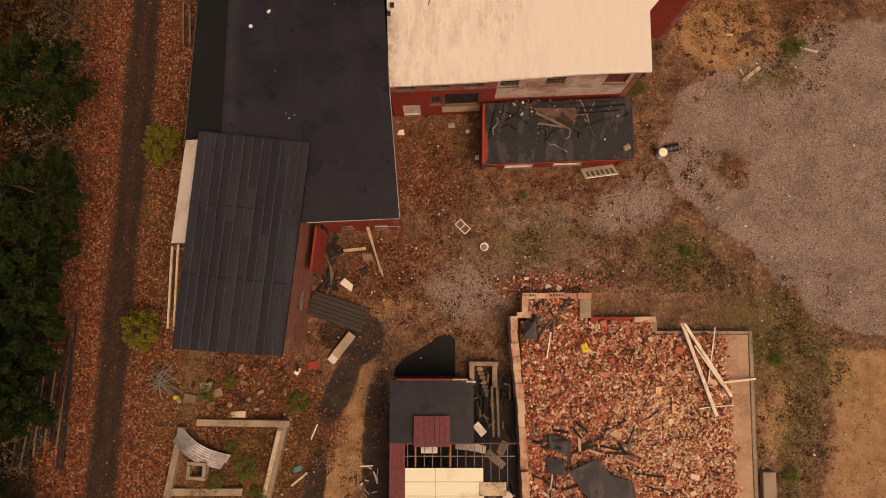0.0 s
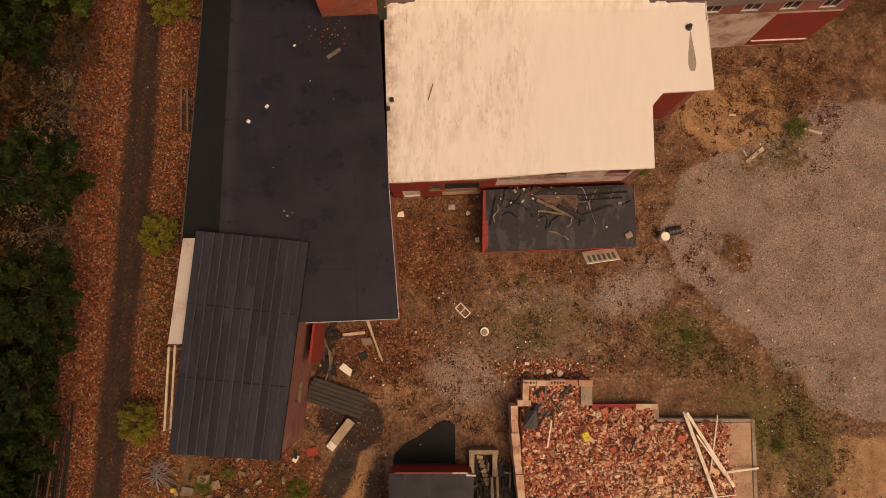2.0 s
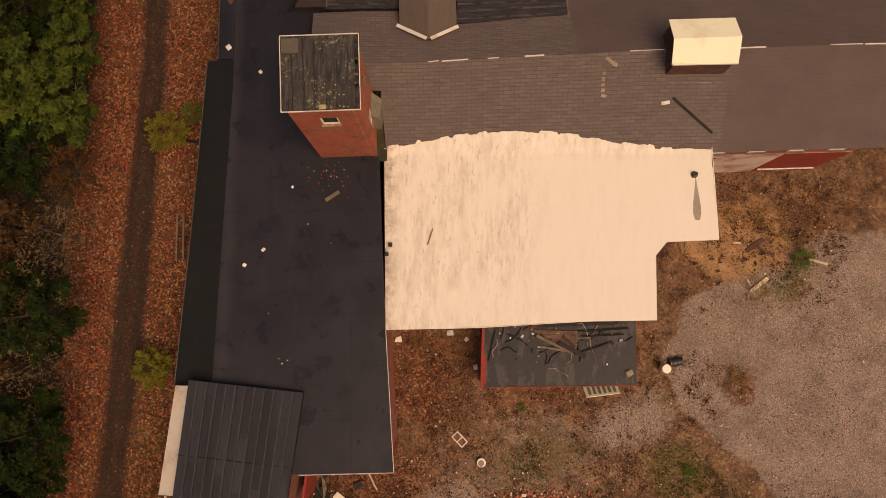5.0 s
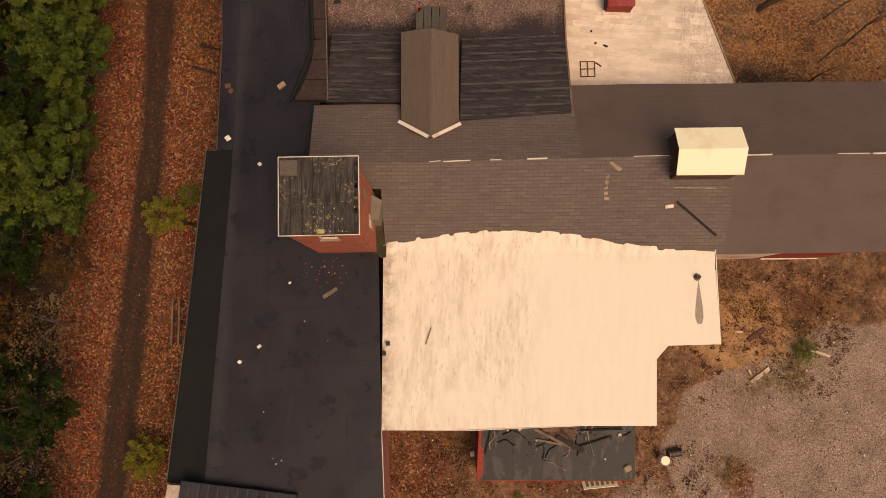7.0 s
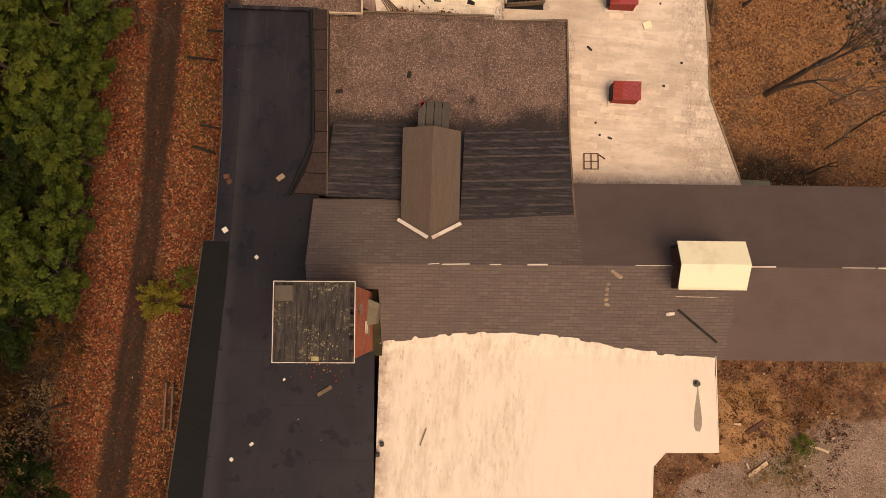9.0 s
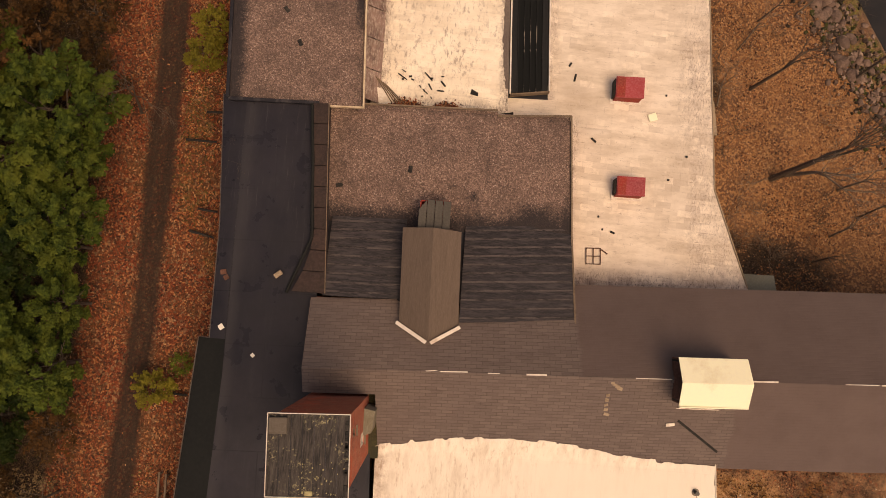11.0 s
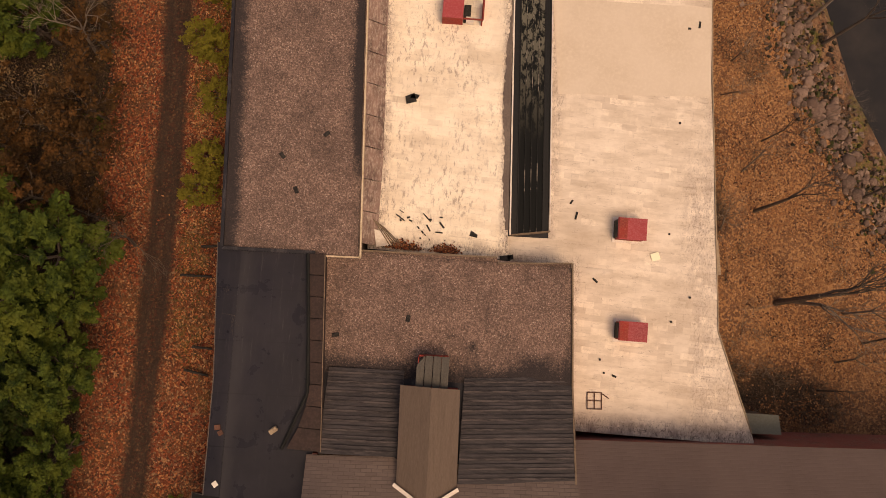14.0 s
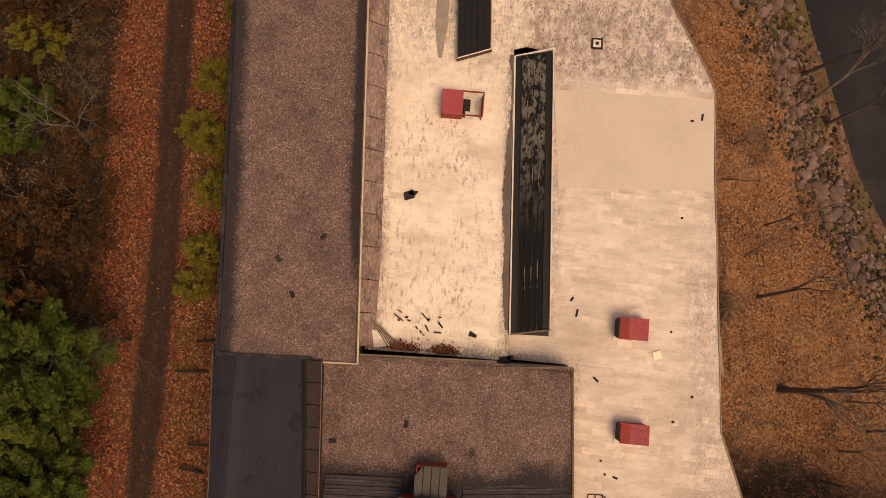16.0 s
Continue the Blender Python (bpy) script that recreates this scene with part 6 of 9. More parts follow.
# ---- burnt garage south of the yard ----
def build_garage():
    H = 3.5
    b = thing("burnt_garage", (-0.5, -9, 0), "half-dismantled garage with black, maroon and cream roofing", "building")
    part("roof", slab(bmesh.new(), [(-3.42, -3.72), (1.97, -3.72), (1.95, -7.7), (-3.4, -7.7)], [H, H, H + 0.1, H + 0.1], 0.12), RUBBER, b, "flat black roof")
    part("wall", wall(bmesh.new(), (1.9, -3.82), (-3.38, -3.82), -0.2, H - 0.14, 0.2), RED_PAINT, b)
    part("wall", wall(bmesh.new(), (-3.32, -3.9), (-3.32, -13.5), -0.2, H - 0.14, 0.2), RED_SHEET, b)
    part("wall", wall(bmesh.new(), (1.9, -7.6), (1.9, -3.9), -0.2, H - 0.14, 0.2), CHAR, b)
    part("roof_edge", bar(bmesh.new(), (-3.0, -3.7, H + 0.02), (0.6, -3.7, H + 0.02), 0.1, 0.12), RED_PAINT, b, "red roof edge")
    part("roof_edge", bar(bmesh.new(), (0.62, -3.7, H + 0.02), (1.6, -3.7, H + 0.02), 0.1, 0.12), PALE_WOOD, b)
    part("roof_edge", bar(bmesh.new(), (1.5, -3.82, H + 0.08), (2.1, -3.84, H + 0.08), 0.1, 0.06), WHITE_PAINT, b)
    for i in range(7):
        x = -1.85 + i * 0.33
        part("roof_sheet", slab(bmesh.new(), [(x, -5.95), (x + 0.31, -5.95), (x + 0.31, -7.85), (x, -7.85)], [H + 0.32, H + 0.32, H + 0.55, H + 0.55], 0.05), RED_SHEET, b, "maroon ribbed sheet" if i == 0 else "")
    for i in range(4):
        x = -3.4 + i * 0.25
        part("roof_sheet", slab(bmesh.new(), [(x, -7.72), (x + 0.235, -7.72), (x + 0.235, -14), (x, -14)], [H, H + 0.02, H + 0.02, H], 0.05), RED_SHEET, b)
    # bare steel grid
    for i in range(13):
        x = -2.25 + i * 0.53
        part("purlin", bar(bmesh.new(), (x, -7.75, H - 0.1), (x, -9.6 - 0.8 * (i > 8), H - 0.1), 0.045, 0.08), STEEL, b)
    for y, x1 in ((-7.75, 4.7), (-8.55, 4.6)):
        part("rafter", bar(bmesh.new(), (-2.4, y, H - 0.18), (x1, y, H - 0.18), 0.07, 0.1), STEEL if y < -8 else RED_SHEET, b)
    for x in (-1.75, 0.48):
        part("timber_post", bar(bmesh.new(), (x, -7.8, H - 0.02), (x, -9.2, H - 0.02), 0.1, 0.1), surface("orange_timber", (0.4, 0.16, 0.05), (0.3, 0.1, 0.03), (0.45, 0.22, 0.09)) if x < 0 else bpy.data.materials["orange_timber"], b)
    burnt = surface("scorched_cream_sheet", (0.6, 0.48, 0.3), (0.16, 0.1, 0.06), (0.66, 0.55, 0.36), 0.7, big=1.1, fine=5.0, edge=(0.45, 0.62))
    for row, (x1, x2) in enumerate(((2.55, 2.55), (2.3, 4.0), (2.6, 2.6), (2.6, 3.6), (2.6, 3.0))):
        y0, y1 = -9.25 - row * 0.87, -9.25 - (row + 1) * 0.87 + 0.035
        for xa, xb, m in ((-2.4, -0.5, CREAM), (-0.48, x1, CREAM), (x1, x2, burnt)):
            if xb - xa > 0.2:
                part("roof_panel", slab(bmesh.new(), [(xa, y0), (xb, y0), (xb, y1), (xa, y1)], H + 0.03 + (0.06 if m is burnt else 0), 0.06), m, b, "cream roof panel" if row == 0 and m is CREAM else "")
    part("floor", slab(bmesh.new(), [(-3.2, -3.9), (4.9, -3.9), (5.1, -14), (-3.2, -14)], 0.24, 0.2), CHAR, b, "soot-black floor")
    part("frame_beam", bar(bmesh.new(), (-3.3, -7.72, H - 0.05), (1.95, -7.72, H - 0.05), 0.12, 0.12), RED_SHEET, b)
    for x, y in ((-2.35, -9.5), (4.6, -7.75), (4.5, -11), (2.0, -7.75), (2.0, -12.8)):
        part("post", bar(bmesh.new(), (x, y, 0.2), (x, y, H - 0.2), 0.12), STEEL, b)
    # things that lie inside and in the burnt gap
    rnd = random.Random(14)
    for x, y, l, a, m in ((-0.9, -8.3, 1.1, 0, ZINC), (1.6, -8.1, 1.6, -6, ZINC), (2.2, -8.2, 1.2, -10, ZINC), (3.4, -8.9, 1.5, -40, GREY_WOOD), (3.9, -8.2, 0.9, 60, GREY_WOOD), (2.4, -7.0, 0.9, -50, WHITE_PAINT), (3.2, -11.2, 1.1, 80, GREY_WOOD), (4.1, -11.4, 0.9, 50, WHITE_PAINT)):
        tagged(part("fallen_panel", box(bmesh.new(), (x, y, 2.3 + 0.1 * rnd.random()), (l, 0.5, 0.08), a, rnd.uniform(-6, 6), rnd.uniform(-8, 8), bevel=0.02), m, b), "fallen sheet hanging in the open roof frame")
    for i in range(34):
        x, y, a = rnd.uniform(2.2, 4.7), rnd.uniform(-7.4, -3.6), rnd.uniform(0, 180)
        l = rnd.uniform(0.4, 1.8)
        tagged(part("charred_timber", box(bmesh.new(), (x, y, 0.3 + 0.5 * rnd.random()), (l, 0.12, 0.1), a if i % 3 else 88, rnd.uniform(-12, 12), rnd.uniform(-15, 15), bevel=0.01), CHAR if i % 4 else GREY_WOOD), "charred timber in the burnt gap", "timber", "charred timbers by the garage")
    for x in (3.25, 3.6):
        tagged(part("charred_beam", bar(bmesh.new(), (x, -4.3, 1.6), (x + 0.1, -7.6, 1.7), 0.16, 0.2), GREY_WOOD), "scorched grey beam over the burnt gap", "beam", "beams over the burnt gap")
    pit = thing("concrete_pit", (2.7, -3.3, 0.0), "rectangular concrete block pit with rubble inside", "pit")
    for c, s in (((2.75, -2.85, 0.4), (2.0, 0.3, 1.2)), ((1.95, -3.6, 0.4), (0.35, 1.3, 1.2)), ((3.5, -3.7, 0.4), (0.35, 1.5, 1.2))):
        part("pit_wall", box(bmesh.new(), c, s, 0, bevel=0.03), CONCRETE, pit)
    for i in range(9):
        part("fallen_block", box(bmesh.new(), (2.5 + 0.09 * i, -3.2 - 0.3 * i, 0.75 - 0.03 * i), (0.42, 0.26, 0.2), rnd.uniform(-15, 5), rnd.uniform(-8, 8), 0, bevel=0.02), GREY_WOOD if i % 3 else CONCRETE, pit)


# ---- concrete foundation ring in the south-west ----
def build_foundation_ring():
    b = thing("foundation_ring", (-14, -9, 1.5), "roofless concrete foundation walls overgrown with weeds", "foundation")
    part("wall", bar(bmesh.new(), (-15.95, -6.4, 2.9), (-10.4, -6.75, 1.0), 0.42, 1.4), CONCRETE, b, "tan concrete wall top")
    part("wall", bar(bmesh.new(), (-10.65, -6.9, 1.0), (-11.9, -12.6, 1.0), 0.62, 1.2), CONCRETE, b)
    part("wall_cap", bar(bmesh.new(), (-10.85, -7.2, 1.62), (-12.05, -12.6, 1.62), 0.25, 0.08), PALE_WOOD, b)
    part("wall", bar(bmesh.new(), (-16.6, -6.7, 3.2), (-17.4, -11.0, 3.2), 0.4, 1.2), CONCRETE, b)
    part("wall", bar(bmesh.new(), (-17.4, -10.7, 3.2), (-13.0, -10.9, 2.3), 0.45, 1.0), CONCRETE, b)
    w = thing("well_box", (-15.6, -9.4, 2.8), "square concrete box with an open dark top", "well")
    for dx, dy, sx, sy in ((0, 0.45, 1.2, 0.22), (0, -0.45, 1.2, 0.22), (0.5, 0, 0.22, 0.7), (-0.5, 0, 0.22, 0.7)):
        part("side", box(bmesh.new(), (-15.6 + dx, -9.4 + dy, 3.1), (sx, sy, 1.3), -4, bevel=0.02), CONCRETE, w)
    part("fill", box(bmesh.new(), (-15.6, -9.4, 2.9), (0.8, 0.7, 0.6)), CHAR, w)
    for (p, q) in (((-16.7, -6.9), (-13.8, -8.8)), ((-16.95, -7.3), (-14.15, -9.2))):
        bm = bmesh.new()
        p, q = Vector((*p, 0)), Vector((*q, 0))
        side = (q - p).normalized().cross(Vector((0, 0, 1)))
        rows = []
        for i in range(13):
            f = i / 12
            z = 3.8 + 0.45 * math.sin(math.pi * f) - 0.9 * f
            row = []
            for k in range(9):
                o = (k - 4) * 0.075
                row.append(bm.verts.new(p.lerp(q, f) + side * (o + 0.25 * math.sin(math.pi * f)) + Vector((0, 0, z + 0.025 * (k % 2)))))
            rows.append(row)
        for r0, r1 in zip(rows, rows[1:]):
            for k in range(8):
                bm.faces.new((r0[k], r0[k + 1], r1[k + 1], r1[k]))
        ob = part("curved_sheet", bm, ZINC)
        ob.modifiers.new("thick", "SOLIDIFY").thickness = 0.015
        tagged(ob, "curved galvanised corrugated sheet lying across the foundation", "roof sheet", "curved sheets")


def build_tar_apron():
    pts = [(0.85, -3.75), (0.85, -1.2), (0.5, -0.95), (-0.2, -1.0), (-0.9, -1.5), (-1.7, -2.0), (-2.6, -2.5), (-3.3, -3.2), (-3.4, -3.75)]
    bm = slab(bmesh.new(), pts, 0.12, 0.2)
    tagged(part("tar_apron", bm, RUBBER_DARK), "black tarred apron in front of the garage", "paving", kind="structure")


build_tar_apron()
build_ruin()
build_garage()
build_foundation_ring()


# ---- yard things ----
def ground_z(x, y):
    return float(height(np.array(float(x)), np.array(float(y))))


def build_yard_things():
    z = ground_z(1.39, 6.65)
    f = thing("window_frame", (1.39, 6.65, z), "loose white window frame with a cross bar on gravel", "window frame")
    m = pose(1.39, 6.65, z + 0.06, 0, 0, -45)
    for name, c, s in (("rail", (0, 0.26, 0), (1.02, 0.07, 0.05)), ("rail", (0, -0.26, 0), (1.02, 0.07, 0.05)), ("stile", (0.48, 0, 0), (0.07, 0.45, 0.05)), ("stile", (-0.48, 0, 0), (0.07, 0.45, 0.05)), ("cross_bar", (0, 0, 0), (0.06, 0.45, 0.04))):
        bm = box(bmesh.new(), c, s)
        bm.transform(m)
        part(name, bm, WHITE_PAINT, f)
    z = ground_z(2.88, 5.19)
    b = thing("bucket", (2.88, 5.19, z), "white plastic bucket standing on gravel", "bucket")
    part("body", tube(bmesh.new(), (2.88, 5.19, z), (2.88, 5.19, z + 0.42), 0.23, 0.27, 20), PLASTIC_WHITE, b)
    part("rim", tube(bmesh.new(), (2.88, 5.19, z + 0.4), (2.88, 5.19, z + 0.45), 0.3, 0.3, 20), PLASTIC_WHITE, b)
    part("lid_rim", tube(bmesh.new(), (2.86, 5.15, z + 0.45), (2.86, 5.15, z + 0.46), 0.22, 0.22, 16), CONCRETE, b, "dirty lid")
    z = ground_z(15.39, 11.78)
    d = thing("drum", (15.39, 11.78, z), "open white drum standing beside a black one", "drum", "drums on the gravel")
    part("body", tube(bmesh.new(), (15.39, 11.78, z), (15.39, 11.78, z + 0.85), 0.27, 0.29, 24), PLASTIC_WHITE, d)
    part("rim", tube(bmesh.new(), (15.39, 11.78, z + 0.83), (15.39, 11.78, z + 0.9), 0.31, 0.31, 24), PLASTIC_WHITE, d)
    part("contents", tube(bmesh.new(), (15.39, 11.78, z + 0.9), (15.39, 11.78, z + 0.906), 0.27, 0.27, 20), CREAM, d, "dirty pale contents")
    z = ground_z(16.2, 12.25)
    d = thing("drum", (16.2, 12.2, z), "black drum lying on its side on gravel", "drum", "drums on the gravel")
    part("body", tube(bmesh.new(), (15.78, 12.15, z + 0.29), (16.62, 12.3, z + 0.29), 0.28, 0.28, 24), PLASTIC_BLACK, d)
    for k in (0.02, 0.33, 0.66, 0.98):
        part("hoop", tube(bmesh.new(), (15.76 + 0.84 * k, 12.15 + 0.15 * k, z + 0.29), (15.8 + 0.84 * k, 12.157 + 0.15 * k, z + 0.29), 0.3, 0.3, 24), STEEL, d)
    # pale panel leaning on the annex
    p = thing("slatted_board", (10.9, 10.3, 0), "pale slatted panel with green slots leaning on the annex wall", "panel")
    m = pose(10.9, 10.42, 0.85, -52, 0, 8)
    for name, c, s, mat_ in [("board", (0, 0, 0), (2.3, 1.5, 0.06), CREAM)] + [("slot", (-0.85 + i * 0.34, -0.2, 0.035), (0.2, 0.75, 0.02), bpy.data.materials.get("green_slot") or surface("green_slot", (0.16, 0.24, 0.2), (0.1, 0.15, 0.13), (0.3, 0.36, 0.3))) for i in range(6)]:
        bm = box(bmesh.new(), c, s, bevel=0.01)
        bm.transform(m)
        part(name, bm, mat_, p)
    # fallen dark boarded ramp and the heap of burnt wood by the shed
    z = ground_z(-7.3, 0.7)
    ramp = thing("boarded_ramp", (-7.3, 0.7, z), "dark rotten boarded ramp fallen beside the shed", "ramp")
    wet = surface("wet_rotten_board", (0.035, 0.024, 0.018), (0.018, 0.014, 0.012), (0.07, 0.046, 0.033), 0.6, big=1.4, fine=8.0, relief=0.01, vary=0.5, along=(0.4, 2, 1))
    for i in range(6):
        bm = box(bmesh.new(), (0.06 * (i % 3), -0.72 + i * 0.29, 0), (4.1 - 0.12 * (i % 2), 0.275, 0.07), bevel=0.01)
        bm.transform(pose(-7.3, 0.7, z + 0.5, 3, 6, -19))
        part("board", bm, wet, ramp)
    for u in (-1.7, 0.0, 1.7):
        bm = box(bmesh.new(), (u, 0, -0.12), (0.14, 1.7, 0.16))
        bm.transform(pose(-7.3, 0.7, z + 0.5, 3, 6, -19))
        part("bearer", bm, CHAR, ramp)
    rh = random.Random(41)
    for i in range(24):
        x, y, a, l = rh.gauss(-8.0, 0.35), rh.uniform(2.3, 5.6), rh.uniform(20, 130), rh.uniform(0.5, 1.8)
        tagged(part("burnt_board", box(bmesh.new(), (x, y, ground_z(x, y) + 0.12 + 0.35 * rh.random()), (l, rh.uniform(0.1, 0.3), 0.06), a, rh.uniform(-14, 14), rh.uniform(-12, 12), bevel=0.01), (CHAR, RUBBER_OLD, GREY_WOOD, CHAR)[i % 4]), "burnt board heaped against the shed wall", "board", "burnt boards by the shed")
    # board with a pale end, beside the dark drive
    z = ground_z(-6.9, -1.8)
    bd = thing("door_leaf", (-6.9, -1.8, z), "weathered door leaf with a clean pale end", "door leaf")
    bm = box(bmesh.new(), (-6.95, -1.75, z + 0.35), (2.3, 0.62, 0.12), 52, 0, -4, bevel=0.02)
    part("board", bm, surface("muddy_white_board", (0.4, 0.3, 0.2), (0.22, 0.15, 0.1), (0.55, 0.45, 0.33), big=1.2), bd)
    part("clean_end", box(bmesh.new(), (-7.55, -2.55, z + 0.4), (0.5, 0.58, 0.13), 52, 0, -4, bevel=0.02), WHITE_PAINT, bd, "clean white end")
    for x, y, sx, sy, rz, mat_, name, label in ((-6.66, 2.58, 0.85, 0.5, -35, PLASTIC_WHITE, "white_sheet", "crumpled white plastic sheet on leaves"), (-8.89, -2.94, 0.75, 0.6, 15, RED_PAINT, "red_crate", "flattened red crate lying on leaves"), (-9.97, -3.44, 0.3, 0.5, -20, PLASTIC_WHITE, "white_scrap", "scrap of white sheet on leaves"),
                                            (-13.5, -6.05, 1.2, 0.4, 4, PALE_WOOD, "pale_slab", "broken pale slab beside the foundation"), (-13.9, -5.4, 0.35, 0.25, 40, PALE_WOOD, "pale_scrap", "broken pale scrap beside the foundation"), (-5.51, 3.48, 0.55, 0.5, 30, CHAR, "black_block", "black lump lying on leaves"), (-5.29, 4.5, 0.7, 0.55, 10, CONCRETE, "stone", "grey stone lying on leaves"),
                                            (-15.3, -4.2, 0.8, 0.6, 0, CONCRETE, "stone_block", "mossy stone block in the weeds"), (-14.6, -4.6, 0.6, 0.5, 20, CONCRETE, "stone_block", "mossy stone block in the weeds"), (-16.3, -4.9, 0.8, 0.6, -10, GREY_WOOD, "stone_block", "mossy stone block in the weeds"), (-9.8, -9.9, 0.6, 0.4, 10, surface("teal_plastic", (0.03, 0.16, 0.17), (0.02, 0.1, 0.1), (0.05, 0.2, 0.2), 0.5), "teal_tub", "teal plastic tub among weeds"),
                                            (7.3, 2.45, 0.42, 0.3, 20, PLASTIC_WHITE, "white_scrap", "pale scrap beside the ruin"), (8.1, 2.3, 0.35, 0.25, 50, WHITE_PAINT, "white_scrap", "pale scrap beside the ruin"), (5.8, 3.0, 0.3, 0.2, 10, WHITE_PAINT, "white_scrap", "pale scrap beside the ruin"), (-3.0, 13.4, 0.45, 0.35, 10, PLASTIC_WHITE, "white_scrap", "white scrap by the mill wall"), (0.6, 13.9, 0.5, 0.35, 5, ZINC, "grey_box", "small grey box by the mill wall"), (2.4, 11.6, 0.3, 0.25, 5, WHITE_PAINT, "white_scrap", "white scrap by the annex"), (1.7, 13.5, 0.3, 0.2, 50, WHITE_PAINT, "white_scrap", "white scrap by the mill wall")):
        z = ground_z(x, y)
        bm = box(bmesh.new(), (x, y, z + 0.08), (sx, sy, 0.22 if "block" in name or name == "stone" else 0.09), rz, 4, 3, bevel=0.03)
        for v in bm.verts:
            v.co += Vector((noise.noise(v.co * 3), noise.noise(v.co * 3 + Vector((7, 0, 0))), noise.noise(v.co * 4) * 0.4)) * 0.14
        tagged(part(name, bm, mat_), label, name.replace("_", " "))
    tagged(part("ball", bmesh_ball((-17.2, -4.83, ground_z(-17.2, -4.83) + 0.16), 0.17), YELLOW, smooth=True), "yellow ball lying on fallen leaves", "ball")
    for p, q in (((-4.95, 6.1, 4.0), (-4.2, 3.2, 0.1)), ((-4.85, 6.1, 4.0), (-4.35, 3.4, 0.1))):
        tagged(part("leaning_pole", tube(bmesh.new(), p, q, 0.07, 0.06), PALE_WOOD), "thin pale pole leaning on the red wall", "pole", "leaning poles")
    for p, q, w, mat_ in (((21.5, 17.18), (22.74, 18.16), 0.26, PALE_WOOD), ((21.3, 18.0), (21.55, 17.6), 0.12, PALE_WOOD), ((25.44, 19.55), (26.75, 19.15), 0.16, PALE_WOOD), ((21.3, 20.0), (22.5, 20.9), 0.3, RUST), ((22.1, 20.3), (23.2, 19.75), 0.18, RUST), ((20.4, 20.6), (20.9, 20.6), 0.14, PALE_WOOD), ((-2.6, 8.2), (-1.5, 7.3), 0.07, GREY_WOOD), ((-8.3, 2.6), (-6.9, 3.0), 0.1, CHAR), ((-8.2, 3.2), (-7.5, 4.4), 0.12, CHAR), ((-8.0, 2.2), (-7.4, 3.6), 0.14, CHAR), ((-7.4, 4.9), (-5.4, 5.1), 0.2, PALE_WOOD), ((-9.0, -8), (-8.6, -7.0), 0.1, WHITE_PAINT), ((-10.2, -11), (-9.2, -10.2), 0.14, PALE_WOOD)):
        zp, zq = ground_z(*p) + 0.07, ground_z(*q) + 0.07
        tagged(part("plank", bar(bmesh.new(), (*p, zp), (*q, zq), w, 0.07), mat_), "loose plank lying on the ground" if mat_ is PALE_WOOD else "dark weathered board lying on the ground", "plank", "loose planks")
    rl = random.Random(71)
    for i in range(26):
        x, y, a, l = rl.gauss(-4.9, 0.5), rl.gauss(-10.9, 0.9), rl.uniform(0, 180), rl.uniform(0.15, 0.9)
        tagged(part("litter_stick", box(bmesh.new(), (x, y, ground_z(x, y) + 0.08), (l, rl.uniform(0.03, 0.12), 0.05), a, 0, rl.uniform(-8, 8), bevel=0.008), (WHITE_PAINT, GREY_WOOD, ZINC, CHAR, PALE_WOOD)[i % 5]), "broken stick in the litter beside the drive", "stick", "litter beside the drive")
    for i in range(20):
        x, y, l = rl.uniform(-17.5, -9.5), rl.uniform(-6.0, -2.4), rl.uniform(0.2, 0.6)
        tagged(part("timber_scrap", box(bmesh.new(), (x, y, ground_z(x, y) + 0.1), (l, rl.uniform(0.08, 0.3), 0.12), rl.uniform(0, 180), rl.uniform(-8, 8), 0, bevel=0.02), (CHAR, GREY_WOOD, CONCRETE)[i % 3]), "rotten scrap lying among weeds and leaves", "scrap", "scraps behind the shed")
    # brushwood pile and log stack by the trail
    rnd = random.Random(20)
    bm = bmesh.new()
    for i in range(26):
        a, l = rnd.uniform(0, 6.28), rnd.uniform(0.4, 1.1)
        x, y = -18.0 + rnd.uniform(-0.4, 0.4), -3.7 + rnd.uniform(-0.5, 0.5)
        z = ground_z(x, y) + 0.12 + rnd.random() * 0.25
        tube(bm, (x - l * math.cos(a), y - l * math.sin(a), z), (x + l * math.cos(a), y + l * math.sin(a), z + rnd.uniform(-0.1, 0.2)), 0.035, 0.02, 5)
    tagged(part("brushwood_pile", bm, ZINC), "pile of pale grey sticks on fallen leaves", "brushwood", kind="stuff")
    for i in range(15):
        x = -27.4 + i * 0.23 + rnd.uniform(-0.1, 0.1)
        y0, y1 = -8.6 + rnd.uniform(-1.2, 1.2), -2.6 + rnd.uniform(-2.0, 1.8) + i * 0.12
        tagged(part("log", tube(bmesh.new(), (x, y0, ground_z(x, y0) + 0.3 + 0.14 * (i % 2)), (x + 0.75 + rnd.uniform(-0.35, 0.35), y1, ground_z(x, y1) + 0.3 + 0.14 * (i % 2)), 0.08, 0.06), (GREY_WOOD, CHAR, CHAR)[i % 3]), "long weathered pole stacked beside the trail", "log", "stacked poles by the trail")
